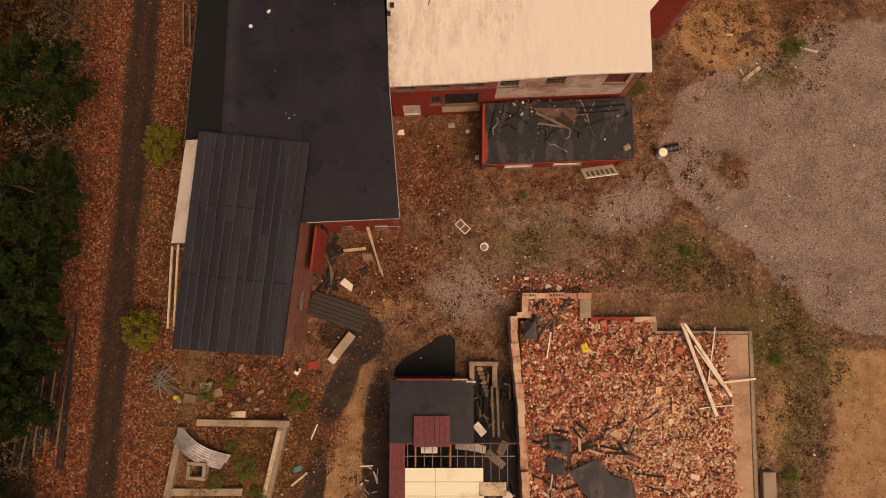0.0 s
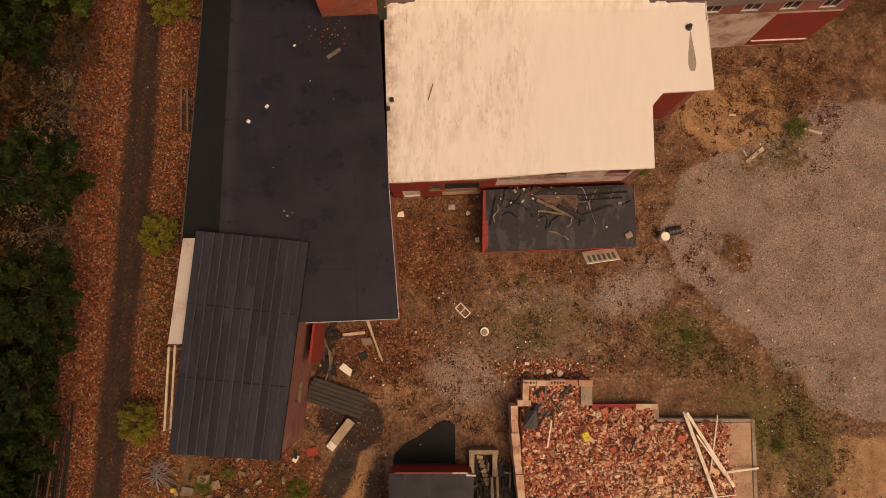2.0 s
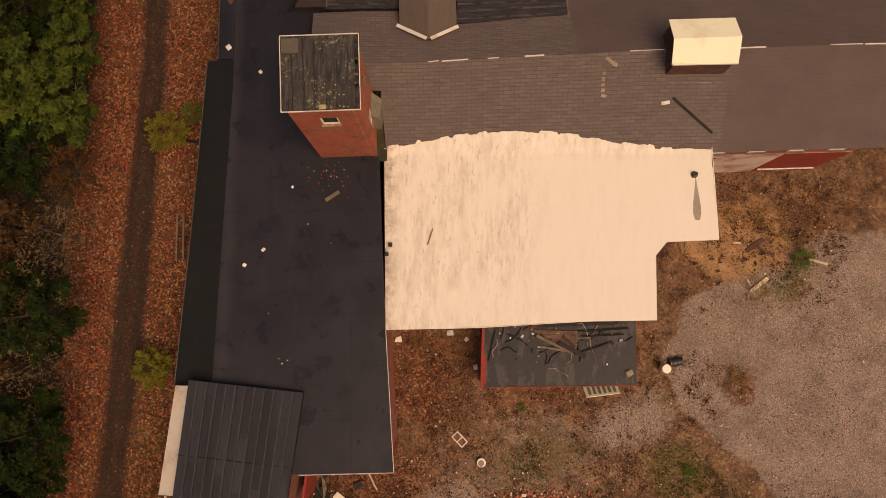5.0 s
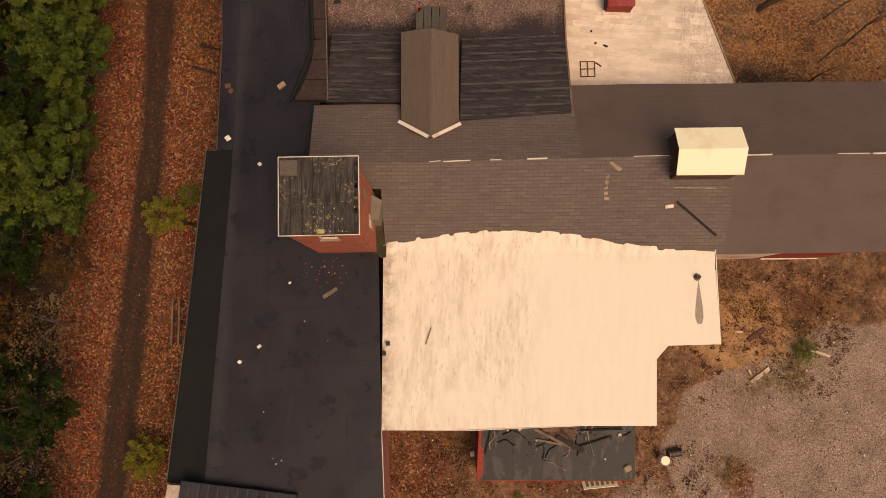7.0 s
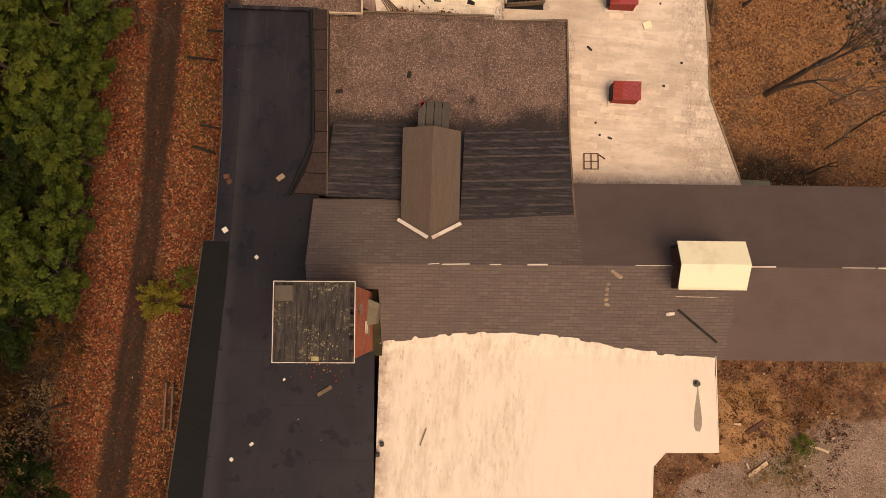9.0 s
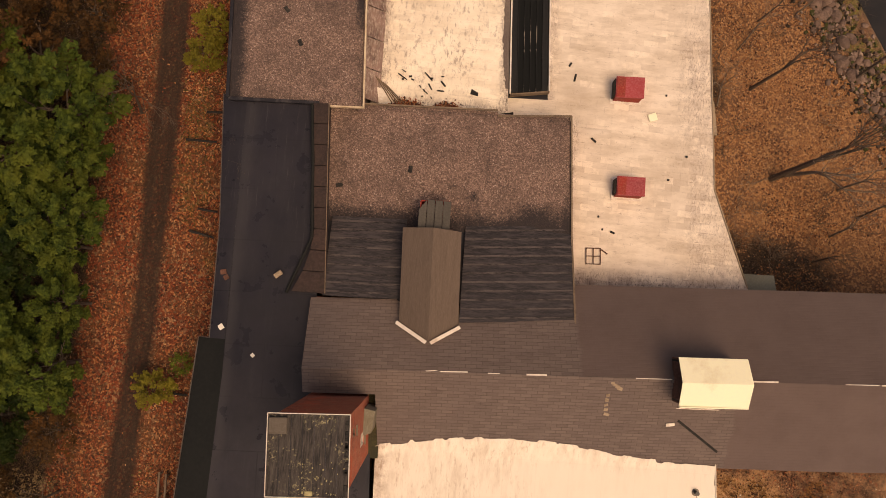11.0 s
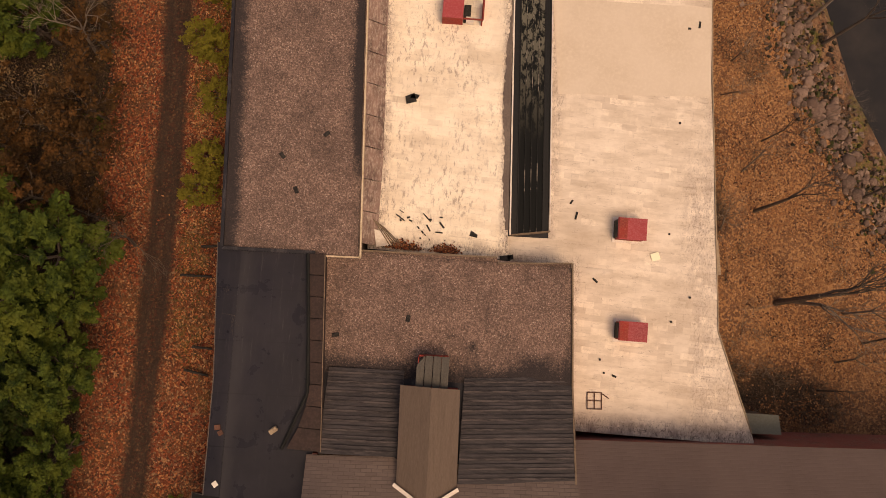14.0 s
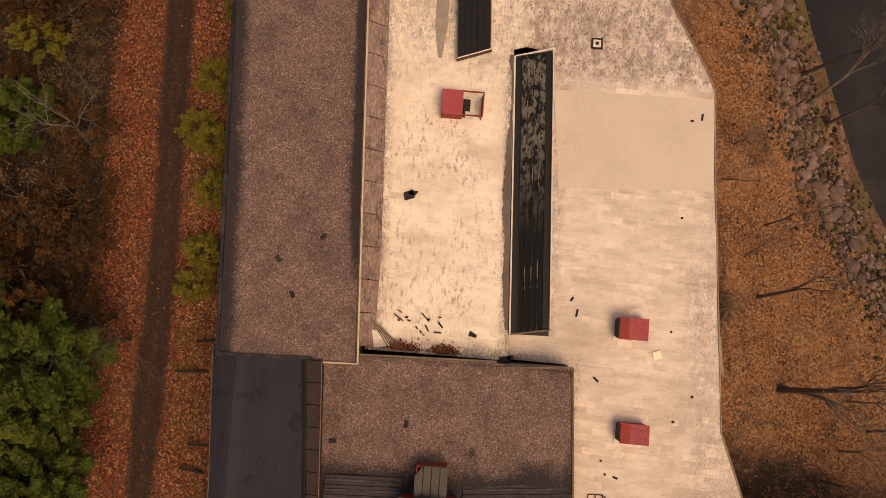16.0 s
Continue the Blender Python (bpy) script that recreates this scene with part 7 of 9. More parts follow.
    # weathered rails and posts along the building's west side
    for x0, y0, x1, y1 in ((-17.35, 18.4, -17.45, 21.4), (-16.9, 18.4, -17.0, 21.3)):
        z = ground_z(x0, y0)
        f = thing("timber_rail", (x0, y0, z), "weathered timber rail on short posts among leaves", "rail", "rails by the trail")
        part("rail", bar(bmesh.new(), (x0, y0, z + 0.55), (x1, y1, z + 0.6), 0.12, 0.1), GREY_WOOD, f)
        for k in (0.05, 0.5, 0.95):
            part("post", bar(bmesh.new(), (x0 + (x1 - x0) * k, y0 + (y1 - y0) * k, z - 0.1), (x0 + (x1 - x0) * k, y0 + (y1 - y0) * k, z + 0.52), 0.1), GREY_WOOD, f)
    # Dark slanting poles: leaning posts beside the building, laid down as logs.
    for x, y, l, a in ((-17.2, 42.9, 1.9, 2), (-16.5, 36.7, 1.5, -12), (-16.3, 38.3, 1.2, -4), (-16.9, 26.3, 1.1, -5), (-16.4, 44.9, 1.2, 8)):
        z = ground_z(x, y) + 0.12
        dx, dy = 0.5 * l * math.cos(radians(a)), 0.5 * l * math.sin(radians(a))
        tagged(part("fallen_log", tube(bmesh.new(), (x - dx, y - dy, z + 0.5), (x + dx, y + dy, z + 0.05), 0.09, 0.07, 9), CHAR), "dark slanting pole among fallen leaves", "log", "fallen logs by the building")
    # porch bits beside the mill and the small shed roof behind
    s = thing("side_porch", (13.6, 18.4, 0), "small dark timber porch beside the mill wall", "porch")
    part("deck", box(bmesh.new(), (13.6, 18.3, 0.9), (1.4, 2.0, 0.12)), CHAR, s)
    for x, y in ((13.0, 17.4), (14.2, 17.4), (14.2, 19.2), (13.0, 19.2)):
        part("post", bar(bmesh.new(), (x, y, 0), (x, y, 2.6), 0.1), GREY_WOOD, s)
    part("rail", bar(bmesh.new(), (14.25, 17.4, 1.9), (14.25, 19.3, 1.9), 0.07), WHITE_PAINT, s)
    h = thing("small_shed", (20.0, 36.6, 0), "small shed with a grey-green roof behind the mill", "shed")
    part("roof", slab(bmesh.new(), [(18.6, 35.7), (21.25, 35.8), (21.1, 37.0), (18.6, 36.95)], [3.6, 3.6, 3.4, 3.4], 0.1), surface("grey_green_felt", (0.2, 0.2, 0.15), (0.13, 0.13, 0.1), (0.26, 0.25, 0.2)), h)
    part("wall", box(bmesh.new(), (19.9, 36.3, 1.4), (2.3, 1.0, 3.8)), GREY_WOOD, h)


def bmesh_ball(centre, r):
    bm = bmesh.new()
    bmesh.ops.create_icosphere(bm, subdivisions=2, radius=r, matrix=Matrix.Translation(centre))
    return bm


# ---- things on the roofs ----
def build_roof_things():
    rnd = random.Random(31)

    def red_box(x, y, sx, sy, label):
        t = thing("roof_hatch_box", (x, y, 5.2), label, "roof box", "red roof boxes")
        part("body", box(bmesh.new(), (x, y, 5.75), (sx - 0.1, sy - 0.1, 1.1)), RED_PAINT, t)
        part("lid", slab(bmesh.new(), [(x - sx / 2, y - sy / 2), (x + sx / 2, y - sy / 2), (x + sx / 2, y + sy / 2), (x - sx / 2, y + sy / 2)], [6.25, 6.4, 6.4, 6.25], 0.09), surface("faded_red_sheet", (0.36, 0.05, 0.055), (0.27, 0.04, 0.045), (0.45, 0.13, 0.13), 0.6) if "faded_red_sheet" not in bpy.data.materials else bpy.data.materials["faded_red_sheet"], t)
        part("west_louvre", box(bmesh.new(), (x - sx / 2 - 0.04, y, 5.75), (0.05, sy - 0.25, 0.85)), CHAR, t)
        part("flashing", box(bmesh.new(), (x, y, 5.235), (sx + 0.25, sy + 0.25, 0.03)), WHITE_PAINT, t)
    red_box(10.3, 47.9, 1.75, 1.35, "red sheet-metal roof vent box on white roof")
    red_box(10.7, 41.6, 1.72, 1.2, "red sheet-metal roof vent box on white roof")
    # the opened red box further north
    t = thing("open_roof_box", (-1.2, 60.8, 6.2), "red roof hatch box with half its lid missing", "roof box")
    fr = bpy.data.materials["faded_red_sheet"]
    part("lid", slab(bmesh.new(), [(-2.5, 60.05), (-1.2, 60.05), (-1.2, 61.6), (-2.5, 61.6)], 7.3, 0.06), fr, t)
    for p, q in (((-2.5, 60.08), (0.05, 60.08)), ((-2.5, 61.57), (0.05, 61.57)), ((-2.47, 60.1), (-2.47, 61.5))):
        low = p[0] != q[0]
        part("side", bar(bmesh.new(), (*p, 6.65), ((-1.2 if low else q[0]), q[1], 6.65), 0.06, 1.1), RED_PAINT, t)
    for p, q in (((-1.2, 60.08), (0.05, 60.08)), ((-1.2, 61.57), (0.05, 61.57)), ((0.05, 60.08), (0.05, 61.57))):
        part("frame_rail", bar(bmesh.new(), (*p, 7.2), (*q, 7.2), 0.08, 0.1), RED_PAINT, t)
    part("side", bar(bmesh.new(), (0.0, 60.1, 6.6), (0.0, 61.5, 6.6), 0.06, 0.9), RED_PAINT, t)
    part("well", box(bmesh.new(), (-0.95, 60.75, 6.3), (0.45, 1.1, 0.3)), CHAR, t)
    part("inner_ledge", box(bmesh.new(), (-0.75, 60.3, 6.4), (0.5, 0.4, 0.3)), WHITE_PAINT, t)
    # steel grid lying on the white roof
    g = thing("steel_grid", (8.8, 37.1, 5.2), "rusty square steel grid frame lying on the roof", "grid frame")
    m = pose(8.82, 37.15, 5.3, 0, 0, 3)
    for i in range(3):
        for vertical in (0, 1):
            o = -0.5 + i * 0.5
            bm = box(bmesh.new(), (0 if vertical else o * 0.9, o if vertical else 0, 0), (0.95 if vertical else 0.05, 0.05 if vertical else 1.05, 0.05))
            bm.transform(m)
            part("bar", bm, RUST, g)
    part("arm", bar(bmesh.new(), (9.3, 37.6, 5.3), (9.7, 37.35, 5.3), 0.07), RUST, g)
    h = thing("roof_drain", (7.13, 66.0, 5.2), "square roof drain with a pale centre", "drain")
    part("plate", box(bmesh.new(), (7.13, 66.0, 5.25), (0.75, 0.75, 0.06), bevel=0.02), CHAR, h)
    part("collar", box(bmesh.new(), (7.13, 66.0, 5.29), (0.5, 0.5, 0.04), bevel=0.02), WHITE_PAINT, h)
    part("hole", tube(bmesh.new(), (7.13, 66.0, 5.3), (7.13, 66.0, 5.34), 0.12, 0.12, 12), CHAR, h)
    v = thing("vent_pipe", (14.94, 23.74, 8.1), "short black vent pipe through the white membrane", "vent pipe")
    part("pipe", tube(bmesh.new(), (14.94, 23.74, 8.1), (14.94, 23.74, 8.5), 0.12, 0.12, 14), PLASTIC_BLACK, v)
    part("collar", tube(bmesh.new(), (14.94, 23.74, 8.15), (14.94, 23.74, 8.19), 0.22, 0.2, 14), STEEL, v)
    # long tapering drip stain below the pipe
    bm = bmesh.new()
    pts = [(15.1 + (0.025 + 0.22 * math.sin(min(1, f * 1.15) * 1.57) ** 1.5 * (1 - max(0, f - 0.8) ** 2 * 14)) * sgn - 0.08 * (1 - f), 23.6 - 2.6 * f) for sgn, fs in ((-1, range(0, 17)), (1, range(16, -1, -1))) for f in [k / 16 for k in fs]]
    bm.faces.new([bm.verts.new((x, y, 8.156)) for x, y in pts])
    tagged(part("drip_stain", bm, surface("grey_stain", (0.3, 0.25, 0.2), (0.4, 0.33, 0.26), (0.24, 0.2, 0.16), big=1.5)), "long grey drip stain on the white membrane", "stain", kind="stuff")
    for x, y, z in ((-3.1, 19.17, 8.2), (-3.3, 18.6, 8.3)):
        tagged(part("roof_vent", box(bmesh.new(), (x, y, z + 0.04), (0.24, 0.24, 0.3), bevel=0.03), PLASTIC_BLACK), "small black roof vent at the membrane edge", "roof vent", "roof vents")
    tagged(part("stick", bar(bmesh.new(), (-0.9, 19.2, 8.19), (-0.6, 20.2, 8.19), 0.05), GREY_WOOD), "thin stick lying on the white roof", "stick")
    # tar line, pale scrap and worn patches on the shingles
    a, c = on_roof(21.0, -2.35, 0.03), on_roof(23.6, -4.2, 0.03)
    tagged(part("fallen_pipe", bar(bmesh.new(), a, c, 0.14, 0.06), CHAR), "dark pipe lying down the shingle slope", "pipe")
    a = on_roof(20.6, -2.6, 0.05)
    tagged(part("pale_scrap", box(bmesh.new(), a, (0.5, 0.22, 0.08), 10, 30, 0, bevel=0.03), WHITE_PAINT), "pale scrap lying on the shingles", "scrap")
    for i in range(9):
        u, w = 17.1 + 0.14 * i if i < 4 else 16.9 + 0.1 * rnd.random(), (-0.3 - 0.1 * i) if i < 4 else -1.0 - (i - 4) * 0.28
        tagged(part("bare_patch", box(bmesh.new(), on_roof(u, w, 0.012), (0.2 + 0.12 * rnd.random(), 0.14 + 0.1 * rnd.random(), 0.012), rnd.uniform(-20, 20), 30), CONCRETE), "pale worn patch in the shingles", "patch", "worn shingle patches", kind="stuff")
    # loose scraps on the black roof
    for x, y, s in ((-11.65, 17.8, 0.2), (-10.57, 18.73, 0.24), (-13.2, 31.0, 0.3), (-9.0, 22.5, 0.16), (-10.1, 15.0, 0.05), (-8.0, 20.3, 0.06), (-6.6, 19.2, 0.05), (-9.4, 12.4, 0.06), (-9.2, 12.1, 0.08), (-8.9, 12.3, 0.06), (-11.2, 29.5, 0.2), (-13.4, 34.2, 0.35), (-13.2, 33.9, 0.3)):
        tagged(part("white_scrap", box(bmesh.new(), (x, y, 8.33), (s, s * rnd.uniform(0.7, 1.1), 0.05), rnd.uniform(0, 60), bevel=0.01), PLASTIC_WHITE if y < 33 else RUST), "small pale scrap lying on the black roof", "scrap", "scraps on the black roof")
    tagged(part("broken_block", box(bmesh.new(), (-10.15, 34.32, 8.45), (0.5, 0.3, 0.28), 40, 10, 0, bevel=0.04), CONCRETE), "broken grey block lying on the black roof", "block")
    for i in range(46):
        a, r = rnd.uniform(-0.9, 2.3), rnd.random()
        x, y = -6.9 + rnd.gauss(0, 0.75), 23.0 + rnd.gauss(0, 0.5)
        if y > 24.1:
            y = 23.9
        s = rnd.uniform(0.05, 0.13)
        tagged(part("brick_scrap", box(bmesh.new(), (x, y, 8.33), (s, s * 0.6, 0.06), rnd.uniform(0, 180), bevel=0.008), (RUST, RED_PAINT, CHAR, RED_PAINT, RUST, CONCRETE)[i % 6]), "fallen brick scrap below the tower", "brick", "brick scraps below the tower")
    tagged(part("dark_board", box(bmesh.new(), (-6.6, 22.0, 8.36), (0.95, 0.22, 0.08), 35, bevel=0.01), GREY_WOOD), "dark board lying below the tower", "board")
    # annex roof clutter: torn folds, scraps and a curled cable
    for i in range(110):
        x, y = rnd.gauss(7.2, 2.3), min(14.75, rnd.gauss(14.0, 0.9))
        if not 3.1 < x < 12.3:
            continue
        if y < 10.9:
            continue
        s = rnd.choice([0.06, 0.08, 0.1, 0.12, 0.16, 0.24])
        tagged(part("roof_scrap", box(bmesh.new(), (x, y, 3.03 + 0.05 * (y - 10.7)), (s, s * rnd.uniform(0.3, 0.9), 0.07), rnd.uniform(0, 180), rnd.uniform(-10, 10), bevel=0.01), (WHITE_PAINT, CONCRETE, RUST, CHAR, GREY_WOOD, CHAR, ZINC)[i % 7]), "broken scrap lying on the torn black roof", "scrap", "scraps on the annex roof")
    for p, q, w, m in (((6.2, 13.9, 3.3), (8.6, 12.8, 3.2), 0.2, GREY_WOOD), ((7.6, 13.5, 3.3), (9.4, 12.6, 3.2), 0.3, CHAR), ((8.7, 12.7, 3.2), (11.2, 13.6, 3.25), 0.1, CHAR), ((7.9, 13.9, 3.25), (8.7, 13.2, 3.2), 0.22, KERB), ((5.8, 14.5, 3.25), (11.6, 14.85, 3.25), 0.2, CHAR), ((5.4, 14.2, 3.3), (6.3, 14.6, 3.35), 0.22, RUST), ((8.9, 14.2, 3.24), (12.2, 14.5, 3.24), 0.12, RUBBER_DARK), ((9.2, 13.9, 3.23), (11.9, 14.1, 3.23), 0.1, RUBBER_DARK), ((3.1, 12.2, 3.1), (3.5, 14.2, 3.2), 0.08, RUBBER_DARK), ((6.4, 13.2, 3.2), (8.4, 12.9, 3.18), 0.14, GREY_WOOD)):
        tagged(part("torn_strip", bar(bmesh.new(), p, q, w, 0.08), m), "torn strip of roofing lying on the annex roof", "strip", "torn strips on the annex roof")
    bared = surface("bared_sheathing", (0.16, 0.09, 0.065), (0.07, 0.04, 0.03), (0.3, 0.2, 0.15), 0.9, big=1.3, fine=7.0, relief=0.006, vary=0.5)
    hole = thing("bared_boards", (7.4, 13.9, 3.15), "bared brown roof boards under torn membrane", "boards")
    for i in range(4):
        y = 14.25 - 0.27 * i
        part("board", slab(bmesh.new(), [(6.0 + 0.55 * i, y), (8.95, y), (8.95 - 0.05 * i, y - 0.25), (6.35 + 0.55 * i, y - 0.25)], [3.19 + 0.05 * (y - 13), 3.19 + 0.05 * (y - 13), 3.185 + 0.05 * (y - 13.25), 3.185 + 0.05 * (y - 13.25)], 0.06), bared, hole)
    for i in range(16):
        x, y, a = rnd.uniform(3.2, 12.0), rnd.uniform(11.2, 14.6), rnd.uniform(-0.5, 0.5) + (1.57 if i < 7 else 0)
        fold, at = bmesh.new(), Vector((x, y, 3.0 + 0.05 * (y - 10.7)))
        for k in range(6):
            nxt = at + Vector((math.cos(a), math.sin(a), 0)) * rnd.uniform(0.15, 0.34)
            if not (2.95 < nxt.x < 12.5 and 10.7 < nxt.y < 14.8):
                break
            nxt.z = 2.99 + 0.05 * (nxt.y - 10.7)
            tube(fold, at, nxt, 0.05, 0.045, 6)
            at, a = nxt, a + rnd.gauss(0, 0.35)
        if fold.verts:
            tagged(part("membrane_fold", fold, RUBBER_OLD if i % 3 else STAINED, smooth=True), "raised fold in the torn black roofing", "fold", "folds on the annex roof")
        else:
            fold.free()
    cable = bpy.data.curves.new("cable", "CURVE")
    cable.dimensions, cable.bevel_depth = "3D", 0.018
    sp = cable.splines.new("POLY")
    sp.points.add(24)
    for i in range(25):
        f = i / 24
        sp.points[i].co = (8.8 + 1.3 * f, 14.6 - 2.0 * f * f + 0.3 * math.sin(f * 5), 3.22 + 0.12 * math.sin(f * 6), 1)
    cable.materials.append(ZINC)
    tagged(new("cable", cable), "curled pale cable lying on the annex roof", "cable")
    tagged(part("stone", box(bmesh.new(), (12.3, 11.6, 3.08), (0.5, 0.42, 0.2), 30, bevel=0.08), CONCRETE), "pale stone lying on the annex roof", "stone")
    # debris along the south end of the peeling white roof
    for cx, cy, r in ((-3.7, 45.75, 0.7), (-1.1, 45.85, 0.6)):
        k = 700
        rng = np.random.default_rng(int(cx * -10) + 3)
        px, py = rng.normal(cx, r * 0.6, k), np.abs(rng.normal(0, 0.22, k)) + 45.5
        ob = new("leaf_drift", flakes_mesh("leaf_drift", np.stack([px, py, 6.26 + 0.2 * rng.random(k) * np.exp(-(py - 45.5) * 2)], -1), rng.uniform(0.08, 0.16, k), 0.5, rng, LEAVES))
        tagged(ob, "drift of orange fallen leaves on the white roof", "leaves", "leaf drifts on the roof", kind="stuff")
    for i in range(16):
        x, y, a, l = rnd.uniform(-4.2, -1.4), rnd.uniform(46.2, 47.9), rnd.uniform(-60, 20), rnd.choice([0.12, 0.16, 0.2, 0.3, 0.45, 0.7])
        tagged(part("charred_stick", box(bmesh.new(), (x, y, 6.3), (l, 0.05 + 0.07 * rnd.random(), 0.05), a, bevel=0.01), CHAR), "charred splinter lying on the white roof", "splinter", "splinters on the white roof")
    for i in range(5):
        part_ob = part("fallen_lath", bar(bmesh.new(), (-5.7 + 0.15 * i, 47.2 - 0.1 * i, 6.6), (-4.6 + 0.2 * i, 45.7, 6.35), 0.06), GREY_WOOD)
        tagged(part_ob, "grey lath fallen into the roof corner", "lath", "laths in the roof corner")
    tagged(part("peeled_membrane", slab(bmesh.new(), [(-5.6, 46.6), (-4.9, 46.4), (-4.4, 45.7), (-5.4, 45.5)], [6.5, 6.4, 6.3, 6.45], 0.04), WHITE_PAINT), "peeled flap of white membrane", "membrane")
    for x, y, s in ((0.55, 46.75, 0.5), (-4.05, 55.0, 0.7), (-3.8, 55.2, 0.5), (2.6, 45.4, 0.6), (2.9, 45.5, 0.4)):
        bm = box(bmesh.new(), (x, y, 6.27), (s, s * 0.6, 0.05), rnd.uniform(-30, 30), bevel=0.01)
        for vv in bm.verts:
            vv.co += Vector((noise.noise(vv.co * 4), noise.noise(vv.co * 4 + Vector((3, 3, 3))), 0)) * 0.2
        tagged(part("torn_patch", bm, CHAR), "dark torn patch in the white roof", "patch", "torn roof patches")
    for x, y, l, a in ((6.96, 48.6, 0.5, 80), (6.6, 49.45, 0.3, 60), (9.95, 38.75, 0.3, -20), (9.3, 38.9, 0.12, 0), (12.9, 47.9, 0.12, 0), (14.4, 44.0, 0.15, 0), (9.0, 39.7, 0.12, 0), (13.3, 42.4, 0.16, 0), (13.5, 61.4, 0.2, 0), (14.15, 61.7, 0.45, 85), (13.2, 55.1, 0.14, 0), (8.4, 44.6, 0.4, -40)):
        tagged(part("dark_scrap", box(bmesh.new(), (x, y, 5.26), (l, 0.13, 0.05), a, bevel=0.01), CHAR), "dark scrap lying on the white roof", "scrap", "scraps on the white roof")
    bm = box(bmesh.new(), (12.1, 46.4, 5.26), (0.55, 0.5, 0.04), 20, bevel=0.01)
    tagged(part("pale_sheet", bm, CREAM), "cream scrap sheet lying on the white roof", "sheet")
    for x, y in ((-11.2, 50.3), (-10.2, 48.3), (-8.7, 51.8), (-3.0, 41.3), (-7.2, 40.0)):
        bm = box(bmesh.new(), (x, y, (8.55 if y > 45 else 7.68)), (0.42, 0.24, 0.08), rnd.uniform(0, 180), bevel=0.03)
        tagged(part("dark_clump", bm, CHAR), "dark clump of dead weed on roof gravel", "clump", "clumps on the gravel roofs")
    # Dark streak that widens northwards beside the short skylight.
    bm = bmesh.new()
    bm.faces.new([bm.verts.new((x, y, 6.245)) for x, y in ((-3.0, 63.9), (-2.75, 63.9), (-2.55, 66), (-2.6, 69), (-3.4, 69), (-3.35, 66))])
    tagged(part("drip_stain", bm, bpy.data.materials["grey_stain"]), "dark tapered streak on the peeling white roof", "stain", kind="stuff")
    # bare felt along the west side of the black strip, with a torn edge
    bm = bmesh.new()
    rows = []
    for i in range(120):
        y = 47.2 + i * 0.145
        x = 2.66 - 0.053 * (y - 47.2)
        w = max(0.06, 0.95 * float(cloud(np.array(3.0), np.array(y), 2.6, 66)) - 0.18 + 0.12 * rnd.random() - 0.3 * float(smooth01((y - 55) / 5)))
        rows.append((bm.verts.new((x - w, y, 6.245)), bm.verts.new((x, y, 6.25))))
    for (p, q), (r, s_) in zip(rows, rows[1:]):
        bm.faces.new((p, q, s_, r))
    tagged(part("bared_felt", bm, surface("bared_felt", (0.13, 0.1, 0.085), (0.2, 0.16, 0.13), (0.09, 0.07, 0.06))), "bare grey felt beside the black roof strip", "felt", kind="stuff")


LEAVES = mottled("fallen_leaves", [(0.28, 0.06, 0.02), (0.045, 0.014, 0.007), (0.36, 0.12, 0.04), (0.03, 0.011, 0.006), (0.43, 0.2, 0.09), (0.22, 0.045, 0.017), (0.085, 0.024, 0.011), (0.32, 0.085, 0.03)], 0.7)
build_yard_things()
build_roof_things()


# ---- trees ----
def branch_mesh(bm, start, way, length, radius, depth, rnd, spread=0.6, sides=6, tips=None, lift=0.15):
    """A tapered, bent limb that forks into thinner ones."""
    at, way = Vector(start), Vector(way).normalized()
    steps = 3
    for i in range(steps):
        nxt = at + way * length / steps
        tube(bm, at, nxt, radius * (1 - 0.22 * i), radius * (1 - 0.22 * (i + 1)), sides)
        at = nxt
        way = (way + Vector((rnd.gauss(0, 0.13), rnd.gauss(0, 0.13), rnd.gauss(0, 0.08)))).normalized()
        if depth > 0 and i > 0:
            side = (way + Vector((rnd.gauss(0, spread), rnd.gauss(0, spread), rnd.gauss(lift, spread * 0.5)))).normalized()
            branch_mesh(bm, at, side, length * rnd.uniform(0.5, 0.75), radius * 0.45, depth - 1, rnd, spread, max(4, sides - 1), tips, lift)
    if tips is not None:
        tips.append(at.copy())
    if depth > 0:
        for _ in range(2):
            side = (way + Vector((rnd.gauss(0, spread), rnd.gauss(0, spread), rnd.gauss(lift, spread * 0.5)))).normalized()
            branch_mesh(bm, at, side, length * rnd.uniform(0.55, 0.8), radius * 0.4, depth - 1, rnd, spread, max(4, sides - 1), tips, lift)


def foliage(name, dark, light, odd):
    n = Nodes(name, 0.65)
    island = n.tree.nodes.new("ShaderNodeNewGeometry").outputs["Random Per Island"]
    lucky = n.tree.nodes.new("ShaderNodeObjectInfo").outputs["Random"]
    tone = n.math("ADD", n.math("MULTIPLY", island, 0.5), n.math("MULTIPLY", n.ramp(n.noise(1.1, 3), 0.36, 0.64), 0.5))
    c = n.mix(tone, dark, light)
    c = n.mix(n.math("MULTIPLY", n.ramp(n.noise(0.55, 4), 0.45, 0.7), 0.8), c, odd)
    c = n.mix(n.math("MULTIPLY", lucky, 0.3), c, dark)
    n.shader.inputs["Specular IOR Level"].default_value = 0.08
    return n.colour(c)


